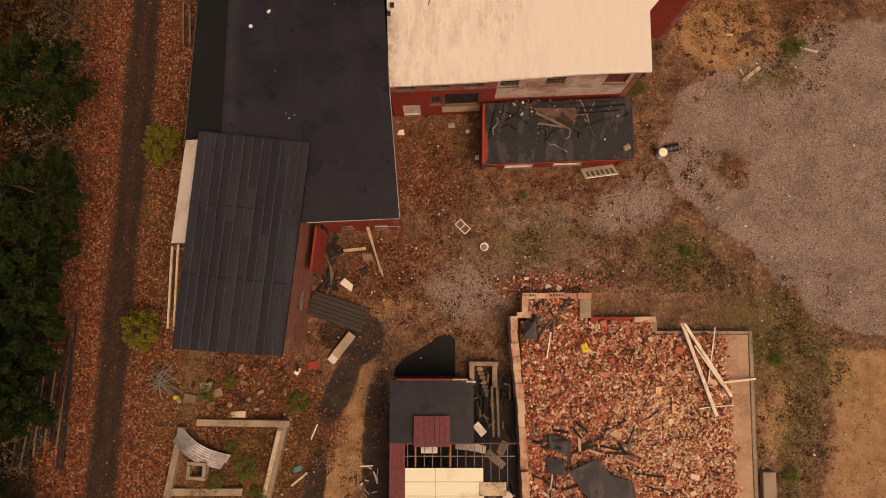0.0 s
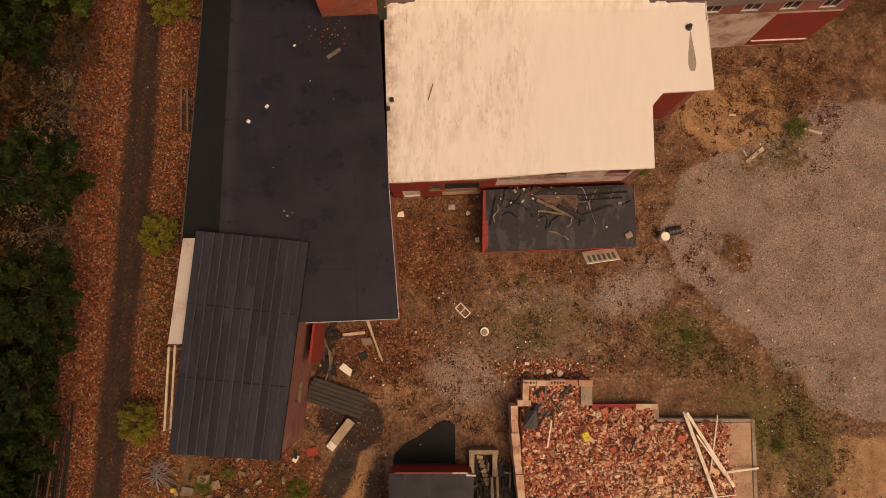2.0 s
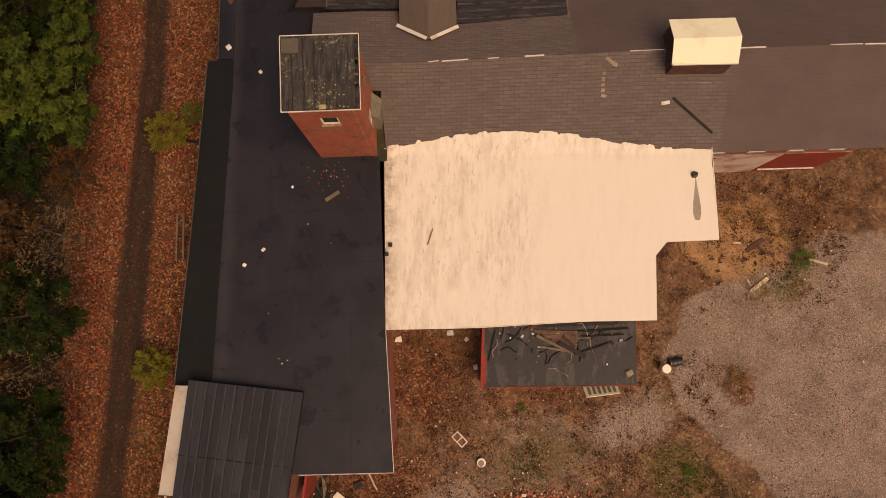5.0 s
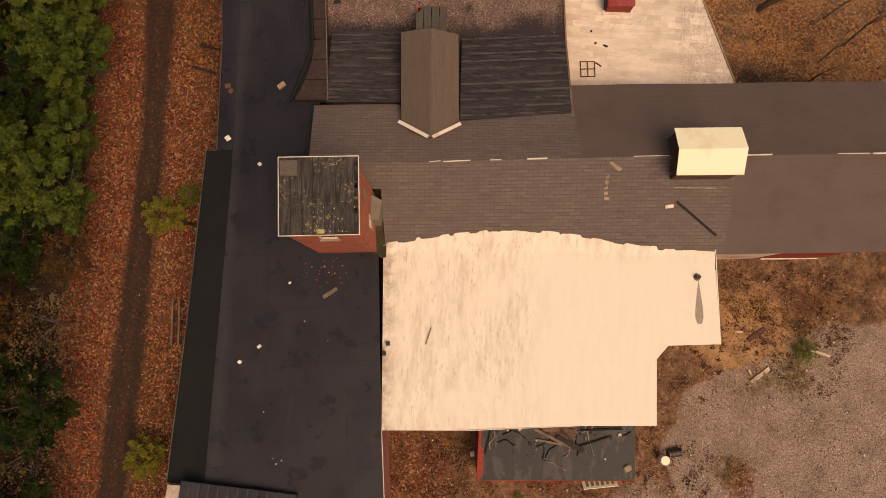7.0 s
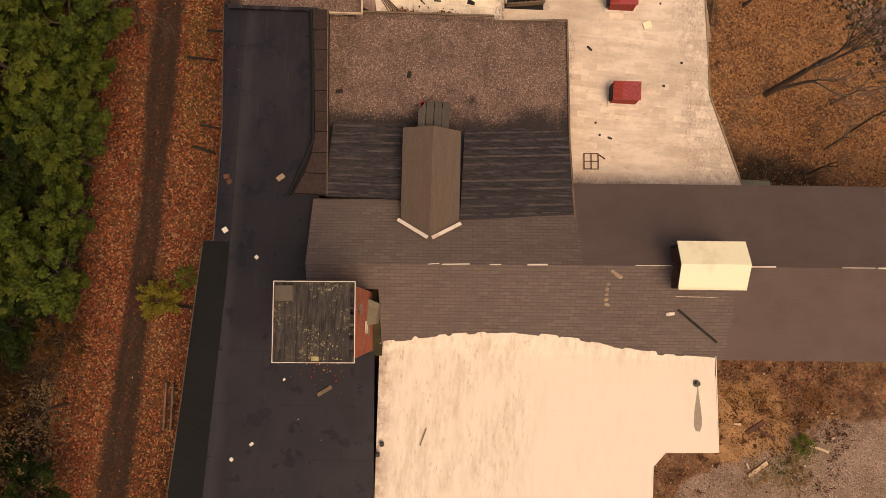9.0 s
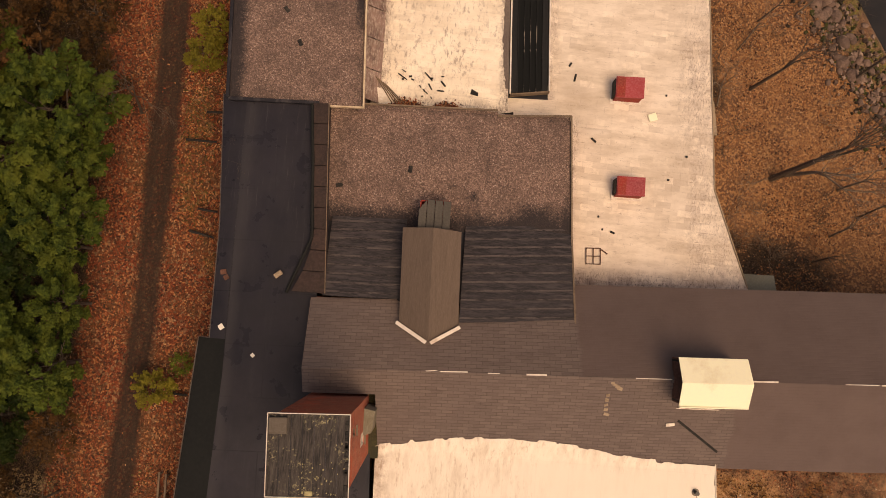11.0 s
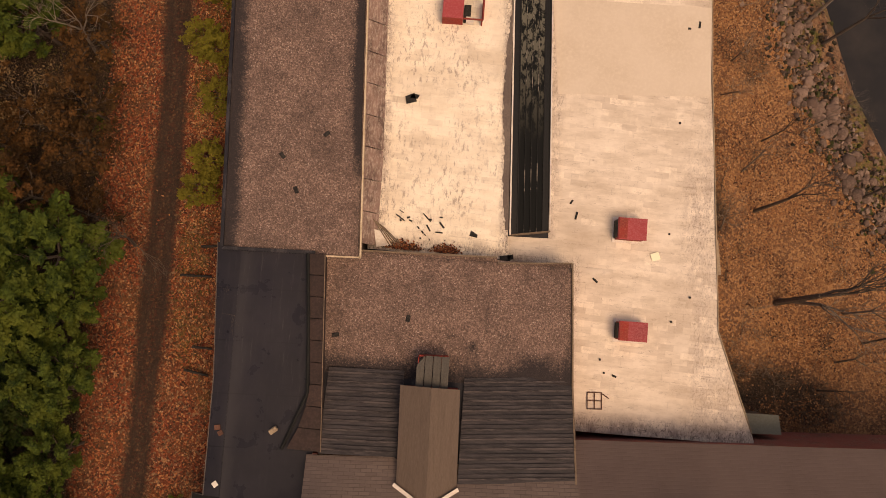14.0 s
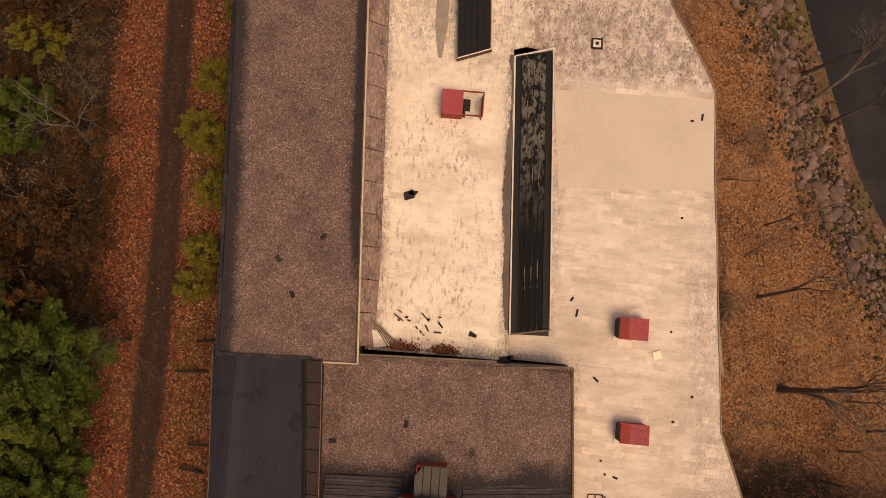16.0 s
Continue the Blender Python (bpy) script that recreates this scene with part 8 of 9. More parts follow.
BARK = surface("grey_brown_bark", (0.1, 0.075, 0.055), (0.06, 0.045, 0.035), (0.16, 0.125, 0.095), 0.95, big=2.0, fine=14.0, relief=0.02, along=(1, 1, 0.3))
PALE_BARK = surface("pale_grey_bark", (0.2, 0.16, 0.12), (0.12, 0.09, 0.07), (0.28, 0.23, 0.18), 0.95, big=2.0, fine=14.0, relief=0.02)
GREEN = foliage("green_foliage", (0.006, 0.016, 0.004), (0.085, 0.118, 0.019), (0.1, 0.112, 0.018))
DEEP = foliage("deep_green_foliage", (0.003, 0.007, 0.002), (0.018, 0.034, 0.006), (0.03, 0.035, 0.006))
BROWN = foliage("brown_autumn_foliage", (0.014, 0.009, 0.005), (0.1, 0.05, 0.017), (0.12, 0.05, 0.014))
TAN = foliage("pale_tan_foliage", (0.03, 0.018, 0.008), (0.24, 0.165, 0.085), (0.12, 0.065, 0.027))
GOLD = foliage("yellow_green_foliage", (0.08, 0.075, 0.012), (0.2, 0.16, 0.025), (0.15, 0.14, 0.02))


def leafy_tree(name, seed, tall, wide, leaf_count, leaf_size, mat_, label, low=0.35, group="forest trees"):
    rnd, rng = random.Random(seed), np.random.default_rng(seed)
    t = thing(name, (0, 0, 0), label, "tree" if tall > 3 else "shrub", group)
    bm, tips = bmesh.new(), []
    tube(bm, (0, 0, -0.3), (0, 0, tall * 0.45), 0.16 * tall / 8, 0.11 * tall / 8, 8)
    for i in range(7):
        a = i * 2.4 + rnd.random()
        zs = tall * (0.3 + 0.4 * i / 7)
        branch_mesh(bm, (0, 0, min(zs, tall * 0.45)), (math.cos(a), math.sin(a), 0.5 + 0.6 * i / 7), wide * 0.55, 0.07 * tall / 8, 1, rnd, 0.5, 5, tips)
    part("trunk", bm, BARK, t)
    # feathery boughs in uneven tiers: leaves sit along side twigs
    count = 38 if tall < 3 else 30
    turn = np.arange(count) * 2.39996 + rng.normal(0, 0.25, count)
    level = low + (0.97 - low) * ((np.arange(count) + 0.5) / count) ** 0.8
    reach = 1.08 * wide * np.sqrt(np.clip(1.02 - ((level - 0.42) / 0.6) ** 2, 0.04, 1)) * rng.uniform(0.62, 1.12, count)
    tip = np.stack([np.cos(turn) * reach, np.sin(turn) * reach, level * tall + 0.12 * reach], -1)
    root = np.stack([np.zeros(count), np.zeros(count), level * tall * 0.93 - 0.15 * reach], -1)
    pick = rng.choice(count, leaf_count, p=reach / reach.sum())
    step = (np.floor(rng.uniform(0.25, 1.0, leaf_count) ** 0.75 * 9) + 0.5) / 9
    hand = np.where(rng.random(leaf_count) < 0.5, -1.0, 1.0)
    slant = turn[pick] + hand * (0.95 - 0.35 * step)
    twig = rng.random(leaf_count) ** 0.8 * (0.12 + 0.36 * (1.08 - step)) * reach[pick]
    centres = root[pick] + (tip - root)[pick] * step[:, None] + np.stack([np.cos(slant) * twig, np.sin(slant) * twig, -0.22 * twig - 0.25 * (step - 0.6) ** 2 * reach[pick]], -1)
    centres += rng.normal(0, 0.045, (leaf_count, 3)) * (wide / 2.5)
    tagged(hang("crown", flakes_mesh("crown", centres, rng.uniform(0.6, 1.3, leaf_count) * leaf_size, 0.42, rng, mat_, 0.1), t), kind="stuff")
    return t


def plant(proto, spots, used):
    for x, y, s, a in spots:
        m = pose(x, y, ground_z(x, y), 0, 0, a) @ Matrix.Diagonal((s, s, s, 1))
        if not used:
            used.append(1)
            proto.matrix_basis = m
        else:
            copy_thing(proto, m)


def build_forest():
    rnd = random.Random(77)
    kinds = [leafy_tree("deciduous_tree", 1, 8.5, 3.0, 6500, 0.27, GREEN, "dense green tree beside the trail"),
             leafy_tree("deciduous_tree", 2, 7.2, 2.6, 5000, 0.24, DEEP, "dark green tree beside the trail"),
             leafy_tree("deciduous_tree", 3, 9.2, 2.9, 6000, 0.27, GREEN, "tall green tree with yellowing sprays"),
             leafy_tree("autumn_tree", 4, 7.0, 2.5, 2600, 0.2, BROWN, "thinning tree with brown autumn leaves"),
             leafy_tree("autumn_tree", 5, 5.0, 2.0, 1500, 0.18, BROWN, "nearly bare autumn tree with brown leaves"),
             leafy_tree("yellowing_tree", 6, 6.0, 2.2, 3200, 0.2, GOLD, "small tree with yellow-green leaves"),
             leafy_tree("thinning_tree", 7, 6.5, 2.7, 800, 0.15, TAN, "thin tree with a few pale tan leaves")]
    spots = {k: [] for k in range(len(kinds))}
    y = -22.0
    while y < 92:
        edge = float(np.interp(y, [-22, -6, 2, 10, 22, 34, 44, 52, 60, 92], [-26.9, -26.2, -24.7, -23.7, -23.5, -23.0, -23.4, -24.0, -24.6, -26]))
        x = edge - rnd.uniform(0, 1.2)
        first = True
        while x > -46:
            north = y > 44 + rnd.uniform(-3, 6)
            if north:
                k = rnd.choice([3, 4, 6, 3, 3, 2, 5] if not first else [4, 6, 3, 4])
            elif y < 0:
                k = rnd.choice([1, 1, 6, 3, 1])
            else:
                k = rnd.choice([0, 0, 2, 2, 0, 2, 1] if y > 24 + rnd.uniform(-3, 5) else [1, 1, 6, 3, 1, 6, 4])
            spots[k].append((x, y + rnd.uniform(-1.2, 1.2), rnd.uniform(0.75, 1.15), rnd.uniform(0, 360)))
            x -= rnd.uniform(2.9, 4.2)
            first = False
        y += rnd.uniform(2.9, 3.7)
    for k, proto in enumerate(kinds):
        plant(proto, spots[k], [])
    bush = leafy_tree("yellow_shrub", 9, 2.6, 1.25, 2600, 0.13, GOLD, "yellow-green shrub beside the building", 0.15, "shrubs by the trail")
    plant(bush, [(-18.2, 11.4, 1, 0), (-18.2, 26.7, 1, 120), (-16.9, 50.5, 1, 40), (-16.7, 54.6, 1, 200), (-17.3, 48.4, 1, 300), (-17.0, 57.8, 1, 70), (-19.0, -0.5, 1, 20), (-18.2, 58.5, 1, 160), (-16.2, 67, 1, 10), (-17.4, 62.0, 1, 90)], [])
    FRESH = foliage("fresh_green_weeds", (0.045, 0.07, 0.01), (0.12, 0.16, 0.025), (0.1, 0.12, 0.02))
    low = leafy_tree("low_shrub", 10, 0.9, 0.75, 900, 0.09, FRESH, "low green bush growing in the yard", 0.05, "low bushes")
    plant(low, [(-9.75, -5.4, 1, 0), (24.9, 19.5, 1, 40), (-12.8, -9.5, 1, 100), (-16.9, 28.2, 1, 10), (-25.1, 52.5, 1, 0), (-15.2, -4.6, 0.7, 50), (-13.9, -3.9, 0.6, 20), (-12.2, -11.3, 0.8, 0), (-14.6, -10.2, 0.7, 80), (-13.6, -8.2, 0.6, 140), (22.9, -2.6, 0.6, 30), (23.6, -10.4, 0.7, 60), (17.0, 4.9, 0.6, 10), (13.9, 16.6, 0.7, 200), (5.6, 8.9, 0.4, 0)], [])
    WEED = foliage("brown_weeds", (0.1, 0.05, 0.02), (0.32, 0.18, 0.06), (0.28, 0.12, 0.042))
    weed = leafy_tree("weed_clump", 11, 0.45, 1.0, 330, 0.09, WEED, "low clump of yellowing weeds", 0.0, "weed clumps")
    plant(weed, [(20.3, 10.6, 1, 0), (19.6, 11.2, 1, 70), (20.6, 11.3, 1, 160), (6.4, 7.7, 1, 90), (24.6, 17.3, 1, 10), (21.9, 17.1, 1, 30), (-14.5, -5.2, 1, 0), (14.0, 17.0, 1, 0), (-15.6, -3.3, 1, 80), (-11.2, -4.4, 1, 20), (-12.9, -5.0, 0.8, 50), (-9.6, -4.2, 0.7, 0), (-13.2, -7.6, 1, 90), (-12.3, -9.9, 0.9, 130), (-15.8, -11.2, 1, 10), (-9.2, -6.6, 0.9, 40), (-8.4, -8.9, 0.9, 200), (1.0, 12.6, 0.7, 0), (-1.6, 13.2, 0.8, 80), (13.2, 15.6, 0.7, 10), (12.9, 13.0, 0.6, 60), (21.8, 22.3, 1, 0), (23.4, 21.6, 0.9, 70), (26.0, 22.6, 1, 120), (25.4, 20.6, 0.8, 200), (20.2, 22.6, 0.8, 300), (17.4, 23.2, 0.8, 30), (4.4, 2.6, 0.6, 0), (3.8, 0.4, 0.7, 100)], [])
    rb = random.Random(55)
    for i in range(46):
        y = rb.uniform(-14, 74)
        x = float(trail_x(y)) - rb.uniform(3.2, 7.5)
        z = ground_z(x, y)
        bm = bmesh.new()
        for k in range(7):
            a = rb.uniform(0, 6.28)
            branch_mesh(bm, (x + rb.gauss(0, 0.1), y + rb.gauss(0, 0.1), z - 0.1), (math.cos(a), math.sin(a), rb.uniform(0.4, 1.6)), rb.uniform(0.6, 1.3), 0.02, 1, rb, 0.5, 3)
        tagged(part("bare_bush", bm, PALE_BARK if i % 3 == 0 else BARK), "leafless twiggy bush at the forest edge", "bush", "bare bushes at the forest edge")
    # bare trees by the river
    for i, (x, y, tall, r, lean) in enumerate(((22.6, 44.4, 9.5, 0.24, (0.25, 0.12)), (22.9, 44.7, 8.0, 0.16, (0.35, -0.1)), (20.6, 50.8, 7.0, 0.14, (0.3, 0.15)), (18.2, 49.2, 5.5, 0.08, (-0.3, 0.2)), (17.4, 50.6, 4.5, 0.06, (-0.35, 0.1)), (19.5, 53.5, 5.0, 0.07, (0.1, 0.3)), (21.0, 56.0, 5.5, 0.07, (0.2, 0.1)), (24.0, 57.0, 5.0, 0.07, (0.3, 0.2)), (23.6, 67.6, 9.0, 0.16, (0.35, 0.05)), (27.5, 44.0, 6.0, 0.09, (0.2, 0.1)), (29.0, 42.0, 6.0, 0.09, (0.1, 0.2)), (24.3, 65.5, 8.0, 0.15, (0.25, 0.3)), (25.6, 64.0, 8.5, 0.14, (0.3, 0.15)), (18.4, 61.6, 4.2, 0.07, (-0.1, -0.1)), (28.6, 52.4, 7.0, 0.12, (0.2, 0.25)), (17.6, 59.0, 3.6, 0.06, (0.2, -0.2)), (25.5, 38.5, 4.5, 0.08, (0.1, 0.1)), (27.0, 40.5, 5.0, 0.09, (0.1, 0.2)), (-21.6, 44.5, 7.0, 0.1, (0.3, 0.1)), (-25.5, 57.0, 9.0, 0.13, (0.2, 0.1)))):
        rr = random.Random(100 + i)
        z = ground_z(x, y)
        t = thing("bare_tree", (x, y, z), "leafless grey tree on the river bank" if x > 0 else "leafless grey tree at the forest edge", "tree", "bare trees")
        bm = bmesh.new()
        top = Vector((x + lean[0] * tall * 0.45, y + lean[1] * tall * 0.45, z + tall * 0.45))
        tube(bm, (x, y, z - 0.3), top, r, r * 0.7, 8)
        part("trunk", bm, PALE_BARK if i % 2 else BARK, t)
        bm = bmesh.new()
        for k in range(3):
            branch_mesh(bm, top - Vector((0, 0, 0.08)), (lean[0] + rr.gauss(0, 0.25), lean[1] + rr.gauss(0, 0.25), 0.9), tall * 0.3, r * 0.55, 3, rr, 0.42, 5)
        part("crown", bm, PALE_BARK if i % 2 else BARK, t)
    # bare bushes
    rz = random.Random(66)
    more = []
    while len(more) < 34:
        y = rz.uniform(35.5, 44) if len(more) % 2 else rz.uniform(44, 56)
        x = rz.uniform(17.5, 27) if y < 44 else rz.uniform(15.8, 19)
        more.append((x, y, rz.uniform(0.9, 1.7)))
    while len(more) < 60:
        y = rz.uniform(37, 72)
        x = rz.uniform(16.8, float(bank_x(y)) - 0.5)
        more.append((x, y, rz.uniform(0.7, 1.3)))
    for i, (x, y, s) in enumerate(((24.5, 37.9, 1.6), (22.6, 38.6, 1.3), (26.3, 37.4, 1.6), (18.3, 50.0, 1.5), (17.3, 52.4, 1.2), (19.6, 47.8, 1.5), (17.0, 56.5, 1.0), (21.5, 40.2, 1.3), (-13.6, 41.3, 1.3), (20.5, 54, 1.3), (27.5, 47.0, 1.3), (30.0, 58.5, 1.2), *more)):
        rr = random.Random(200 + i)
        z = ground_z(x, y) if x > 0 else 7.6
        bm = bmesh.new()
        for k in range(12):
            a = rr.uniform(0, 6.28)
            branch_mesh(bm, (x + rr.gauss(0, 0.1), y + rr.gauss(0, 0.1), z - 0.1), (math.cos(a), math.sin(a), rr.uniform(0.5, 1.4)), s * rr.uniform(0.5, 0.9), 0.018, 1, rr, 0.5, 4)
        tagged(part("bare_bush", bm, (BARK, PALE_BARK, BARK)[i % 3]), "leafless brown twiggy bush", "bush", "bare bushes", kind="")


def build_bank():
    rng = np.random.default_rng(9)
    mat_ = surface("river_stone", (0.25, 0.165, 0.125), (0.09, 0.058, 0.045), (0.34, 0.24, 0.185), 0.9, big=1.2, fine=8.0, relief=0.03, vary=0.8)
    shapes = []
    for k in range(6):
        bm = bmesh.new()
        bmesh.ops.create_icosphere(bm, subdivisions=2, radius=1.0)
        for v in bm.verts:
            v.co *= 1 + 0.35 * noise.noise(v.co * 1.1 + Vector((k * 9.1, 0, 0)))
            v.co.z *= 0.7
            v.co.x *= 1.2
        mesh = bpy.data.meshes.new("rock")
        bm.to_mesh(mesh)
        bm.free()
        mesh.materials.append(mat_)
        mesh.polygons.foreach_set("use_smooth", [k % 2 == 0] * len(mesh.polygons))
        shapes.append(mesh)
    b = thing("stone_bank", (24, 60, -1.5), "riprap bank of grey-brown boulders along the river", "stone bank")
    for i in range(295):
        y = rng.uniform(46, 76)
        x = float(bank_x(y)) + rng.normal(0.1, 1.0)
        s = rng.uniform(0.13, 0.3) if rng.random() < 0.85 else rng.uniform(0.3, 0.5)
        hang("boulder", shapes[int(rng.integers(6))], b, basis=pose(x, y, ground_z(x, y) + s * 0.2, rng.uniform(-25, 25), rng.uniform(-25, 25), rng.uniform(0, 360)) @ Matrix.Diagonal((s, s, s, 1)))


def build_small_bank_stones():
    rng = np.random.default_rng(19)
    n = 3200
    y = rng.uniform(44, 78, n)
    x = bank_x(y) + rng.normal(0.3, 1.35, n)
    s = rng.uniform(0.06, 0.3, (n, 1)) * rng.uniform(0.6, 1.1, (n, 3))
    mat_ = mottled("bank_stones", [(0.2, 0.135, 0.1), (0.07, 0.046, 0.036), (0.3, 0.21, 0.16), (0.13, 0.08, 0.058), (0.03, 0.024, 0.014), (0.05, 0.055, 0.014)], 0.9, 0.02)
    tagged(new("small_stones", chunks_mesh("small_stones", np.stack([x, y, height(x, y) + 0.05], -1), s, 0.5, rng, mat_)), "smaller broken stones of the river bank", "stones", kind="stuff")


# ---- fallen leaves, weeds and litter ----
def scatter():
    rng = np.random.default_rng(17)

    def lay(name, n, xr, yr, chance, size, lean, mat_, label, lift=0.03, curl=0.15):
        x, y = rng.uniform(*xr, n), rng.uniform(*yr, n)
        keep = rng.random(n) < chance(x, y)
        x, y = x[keep], y[keep]
        c = np.stack([x, y, height(x, y) + lift], -1)
        tagged(new(name, flakes_mesh(name, c, rng.uniform(*size, len(x)), lean, rng, mat_, curl)), label, "leaves", kind="stuff")

    def strip(x, y):
        d = np.abs(x - trail_x(y))
        return np.clip((d - 0.95) / 0.8, 0.012, 1) * smooth01((5.0 - d) / 1.2) * (0.35 + 0.9 * smooth01((cloud(x, y, 3.5, 41) - 0.35) / 0.2))
    lay("fallen_leaves", 36000, (-28, -18.5), (-14, 74), lambda x, y: strip(x, y) * (x < trail_x(y)), (0.09, 0.2), 0.35, LEAVES, "dark red fallen leaves along the trail")
    # East-side leaves: amber of their own, plus sunlight painted in as brighter tone.
    SUNLIT_AMBER = mottled("sunlit_amber_leaves", [(0.34, 0.1, 0.035), (0.09, 0.03, 0.013), (0.4, 0.17, 0.065), (0.2, 0.06, 0.022), (0.46, 0.25, 0.12), (0.3, 0.075, 0.026), (0.05, 0.02, 0.009), (0.36, 0.13, 0.045)], 0.7)
    lay("fallen_leaves", 42000, (-24, -14), (-14, 74), lambda x, y: strip(x, y) * (x > trail_x(y)), (0.09, 0.2), 0.35, SUNLIT_AMBER, "amber and tan fallen leaves beside the buildings, brightened as if sunlit")

    def yard(x, y):
        open_ = ~((x > 2.5) & (x < 13) & (y > 10.3)) & ~((x > 5) & (x < 21.2) & (y < 1.9))
        near = np.exp(-((x + 1) / 4.5) ** 2 - ((y - 10.5) / 4.5) ** 2) + np.exp(-((x + 4.5) / 3.5) ** 2 - ((y - 3.5) / 2.8) ** 2) + 1.1 * np.exp(-((x + 12.5) / 5) ** 2 - ((y + 7) / 5.5) ** 2) + 0.6 * np.exp(-((y - 9.6) / 1.0) ** 2) * (x > 2) * (x < 13) + 0.8 * np.exp(-((x - 20.2) / 1.2) ** 2 - ((y - 10.9) / 1.2) ** 2) + 0.12 + 0.18 * (y > 19.5) * (x < 27) + 0.3 * (x < -8)
        return open_ * near * smooth01((cloud(x, y, 2.2, 45) - 0.32) / 0.2) * 0.9
    lay("yard_leaves", 75000, (-16, 30), (-13, 25), yard, (0.06, 0.15), 0.35, LEAVES, "brown and red leaves blown over the yard")
    # clumps of wet dark leaves and dead weeds
    k = 9000
    cx, cy = rng.uniform(-15, 28, k), rng.uniform(-12.5, 25.5, k)
    gate = np.clip(yard(cx, cy) * 1.3, 0, 1) * 0.8 + 0.15 * (cy > 19) + 0.25 * smooth01((cloud(cx, cy, 4.0, 58) - 0.45) / 0.1)
    outside = ~((cx > 2.5) & (cx < 13) & (cy > 10.3)) & ~((cx > 5) & (cx < 21.2) & (cy < 1.9)) & ~((cx > 19.5) & (cy < 16.5) & (cy > 3.5))
    ok = outside & (rng.random(k) < gate)
    cx, cy = cx[ok], cy[ok]
    per = 22
    r = np.repeat(rng.uniform(0.08, 0.34, len(cx)), per)
    x = np.repeat(cx, per) + rng.normal(0, 1, len(cx) * per) * r
    y = np.repeat(cy, per) + rng.normal(0, 1, len(cx) * per) * r
    DAMP = mottled("damp_dark_leaves", [(0.035, 0.013, 0.007), (0.07, 0.02, 0.009), (0.02, 0.012, 0.007), (0.16, 0.045, 0.016), (0.045, 0.028, 0.011), (0.28, 0.12, 0.045)], 0.8)
    tagged(new("damp_leaves", flakes_mesh("damp_leaves", np.stack([x, y, height(x, y) + 0.05], -1), rng.uniform(0.06, 0.14, len(x)), 0.7, rng, DAMP, 0.3)), "clumps of damp dark leaves and dead weeds", "leaves", kind="stuff")
    k = 900
    x, y = rng.uniform(-12, 30, k), rng.uniform(-12, 25, k)
    ok = ~((x > 2.5) & (x < 13) & (y > 10.3)) & ~((x > 5) & (x < 21.2) & (y < 1.9)) & (rng.random(k) < 0.3 + np.clip(yard(x, y), 0, 1))
    x, y = x[ok], y[ok]
    tagged(new("pale_litter", chunks_mesh("pale_litter", np.stack([x, y, height(x, y) + 0.05], -1), rng.uniform(0.04, 0.15, (len(x), 1)) * rng.uniform(0.5, 1.1, (len(x), 3)), 0.4, rng, mottled("pale_scraps", [(0.7, 0.6, 0.48), (0.5, 0.4, 0.3), (0.62, 0.5, 0.38)], 0.8))), "small pale scraps scattered over the yard", "litter", kind="stuff")
    STRAW = mottled("dry_straw_leaves", [(0.3, 0.13, 0.048), (0.2, 0.08, 0.03), (0.48, 0.27, 0.13), (0.05, 0.02, 0.011), (0.32, 0.13, 0.045), (0.09, 0.034, 0.017), (0.17, 0.06, 0.025), (0.4, 0.19, 0.08)], 0.8)

    def bank(x, y):
        return smooth01((bank_x(y) - 0.5 - x) / 1.5) * (0.12 + 0.95 * smooth01((cloud(x, y, 3.0, 47) - 0.38) / 0.2))
    lay("bank_leaves", 42000, (14.5, 34), (33, 76), bank, (0.08, 0.19), 0.4, STRAW, "tan and orange dry leaves on the river bank")
    GRASSY = mottled("weedy_grass", [(0.07, 0.1, 0.013), (0.12, 0.12, 0.02), (0.045, 0.07, 0.01), (0.15, 0.11, 0.03), (0.02, 0.026, 0.006), (0.03, 0.02, 0.009)], 0.8)

    def green(x, y):
        f = 1.2 * np.exp(-((x - 16.8) / 2.6) ** 2 - ((y - 4.0) / 2.0) ** 2) + np.exp(-((x - 20.5) / 2.8) ** 2 - ((y - 1.8) / 1.8) ** 2) + np.exp(-((x - 23.2) / 2.6) ** 2 - ((y + 1.5) / 2.6) ** 2) + 0.8 * np.exp(-((x - 24.2) / 1.6) ** 2 - ((y + 7) / 5) ** 2) + 0.7 * np.exp(-((x - 7.5) / 4.5) ** 2 - ((y - 5.0) / 1.8) ** 2) + 0.35 * np.exp(-((x + 12.5) / 4) ** 2 - ((y + 8) / 4) ** 2) + 0.4 * np.exp(-((x - 24) / 2.5) ** 2 - ((y - 18) / 1.4) ** 2)
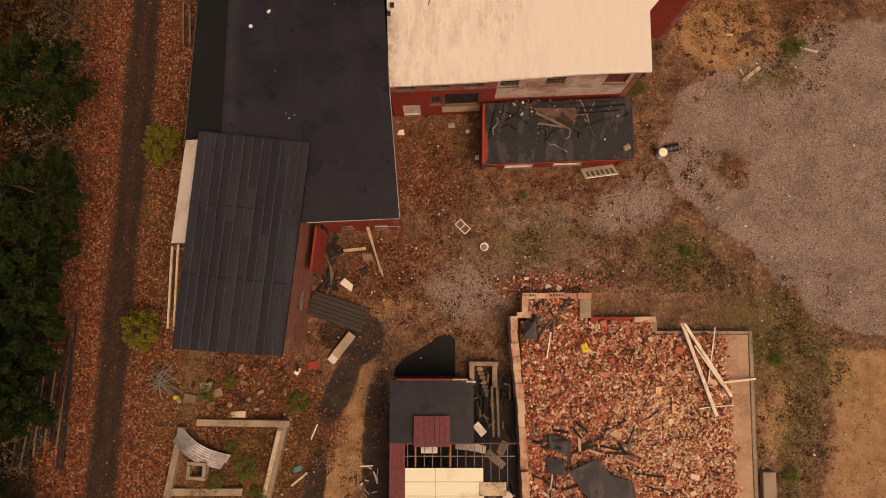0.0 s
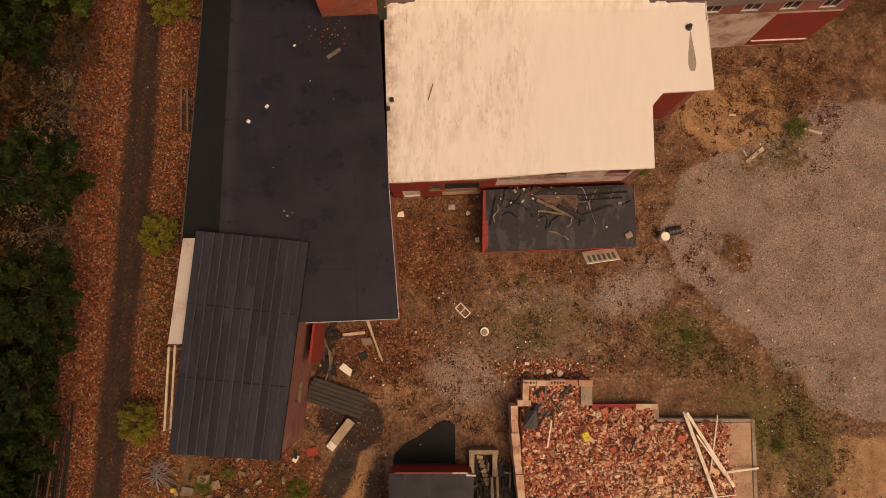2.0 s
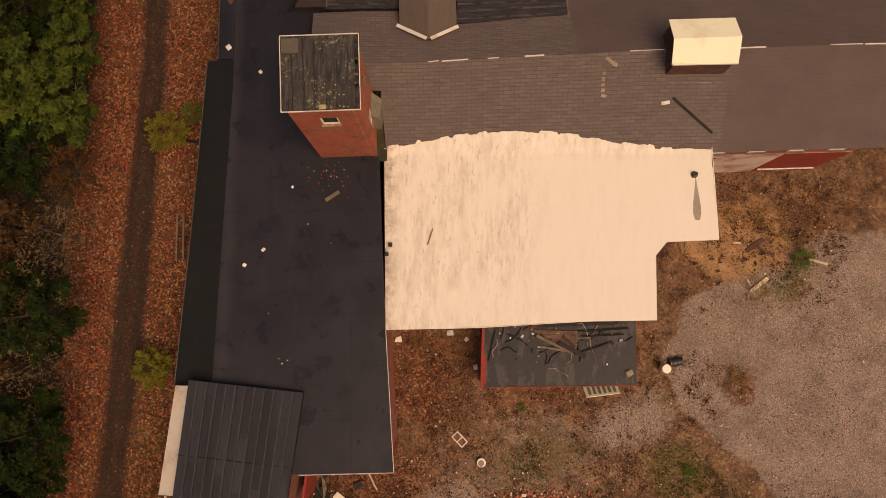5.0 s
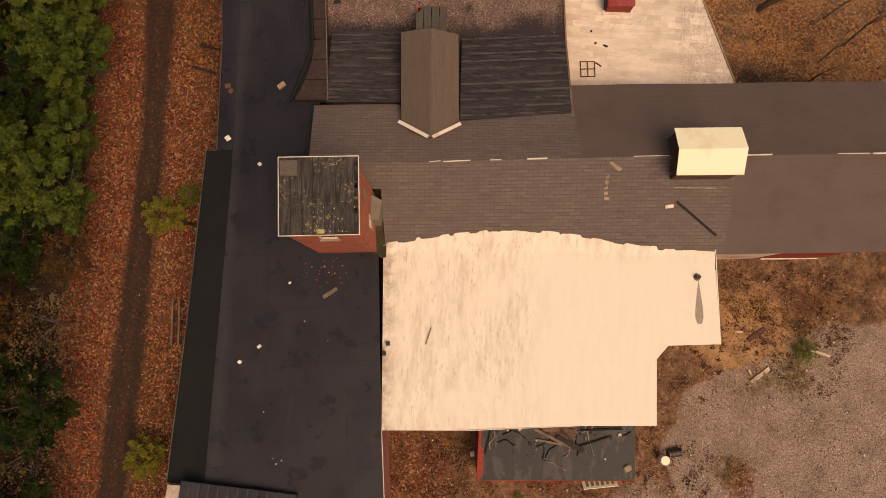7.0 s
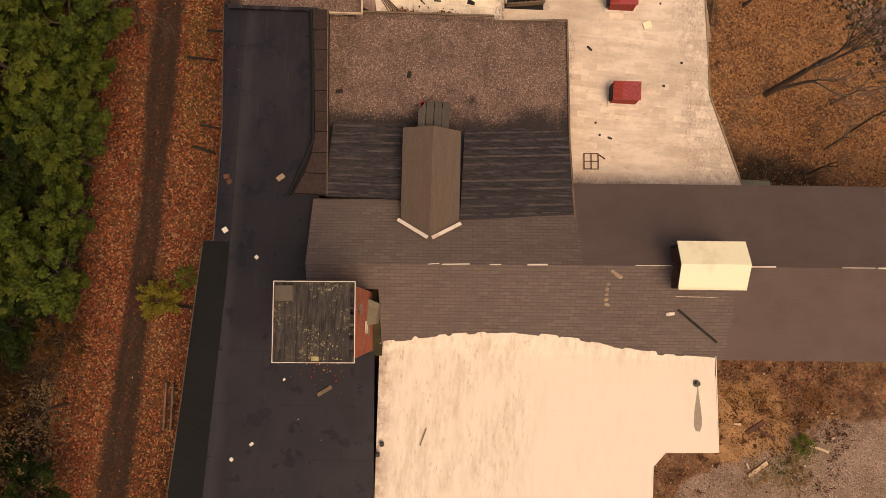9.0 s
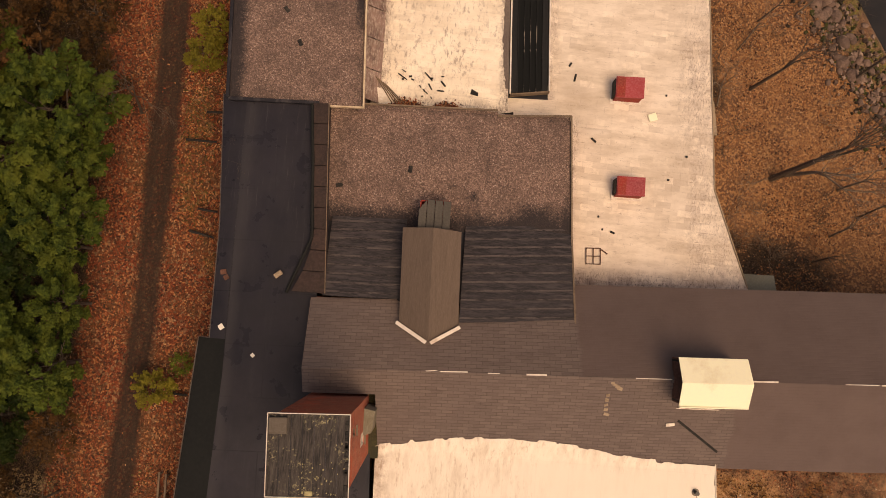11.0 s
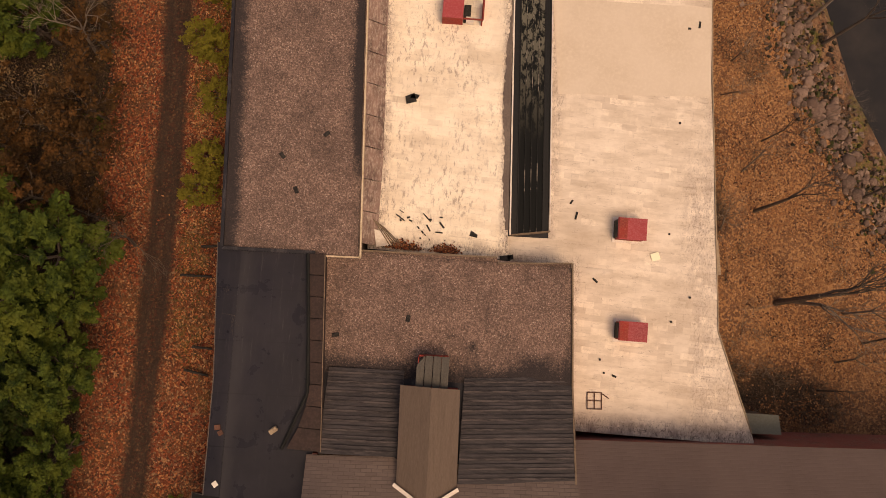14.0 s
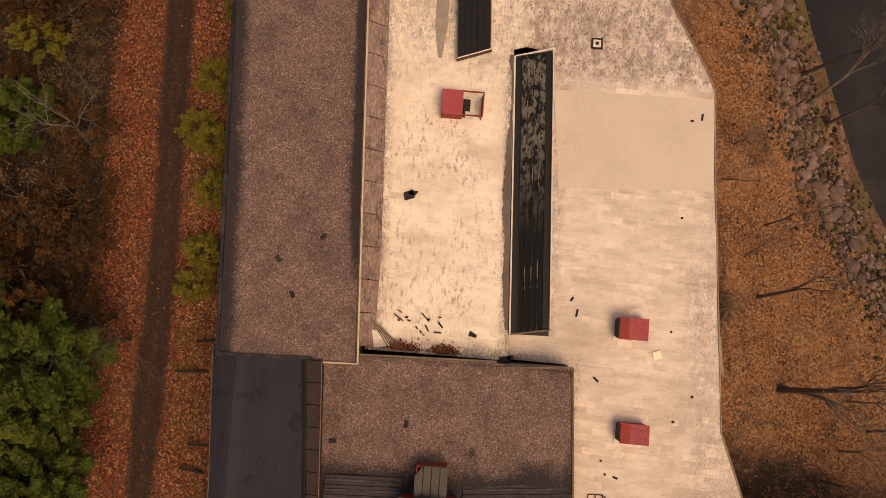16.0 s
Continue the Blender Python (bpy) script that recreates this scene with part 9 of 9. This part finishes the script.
        return f * smooth01((cloud(x, y, 1.6, 49) - 0.38) / 0.16) * ~((x > 5) & (x < 21.2) & (y < 1.9))
    lay("weedy_grass", 150000, (-18, 30), (-13, 22), green, (0.07, 0.16), 1.2, GRASSY, "patchy green and dry yellow weeds", 0.05, 0.4)

    def verge(x, y):
        d = x - trail_x(y)
        return (smooth01((cloud(x, y, 5.0, 81) - 0.5) / 0.12) * smooth01((d - 0.7) / 0.6) * smooth01((4.0 - d) / 0.8) * 0.8 + 0.5 * smooth01((-d - 3.4) / 1.0)) * (x < -15.3)
    lay("verge_weeds", 36000, (-30, -15), (-14, 74), verge, (0.08, 0.2), 1.2, mottled("olive_weeds", [(0.07, 0.06, 0.012), (0.1, 0.075, 0.015), (0.05, 0.045, 0.01), (0.12, 0.07, 0.02)], 0.8), "olive and yellow weeds along the trail", 0.06, 0.4)
    # small stones and brick crumbs
    n = 9000
    x, y = rng.uniform(-8, 32, n), rng.uniform(-13, 22, n)
    ok = (cloud(x, y, 3.0, 91) > 0.42) & ~((x > 2.5) & (x < 13) & (y > 10.3)) & ~((x > 5) & (x < 21.2) & (y < 1.9))
    x, y = x[ok], y[ok]
    s = rng.uniform(0.03, 0.08, (len(x), 1)) * rng.uniform(0.6, 1.2, (len(x), 3))
    c = np.stack([x, y, height(x, y) + 0.02], -1)
    tagged(new("loose_stones", chunks_mesh("loose_stones", c, s, 0.6, rng, mottled("yard_stones", [(0.25, 0.21, 0.17), (0.14, 0.11, 0.09), (0.4, 0.33, 0.26), (0.2, 0.12, 0.08), (0.3, 0.25, 0.2)], 0.9))), "loose stones and crumbs in the gravel yard", "stones", kind="stuff")
    n = 500
    x, y = rng.normal(7.3, 1.9, n), rng.normal(2.5, 0.45, n)
    c = np.stack([x, y, height(x, y) + 0.04], -1)
    tagged(new("brick_crumbs", chunks_mesh("brick_crumbs", c, rng.uniform(0.05, 0.16, (n, 3)), 0.5, rng, RUBBLE)), "scattered brick crumbs beside the ruin", "rubble", kind="stuff")


build_forest()
build_bank()
build_small_bank_stones()
scatter()
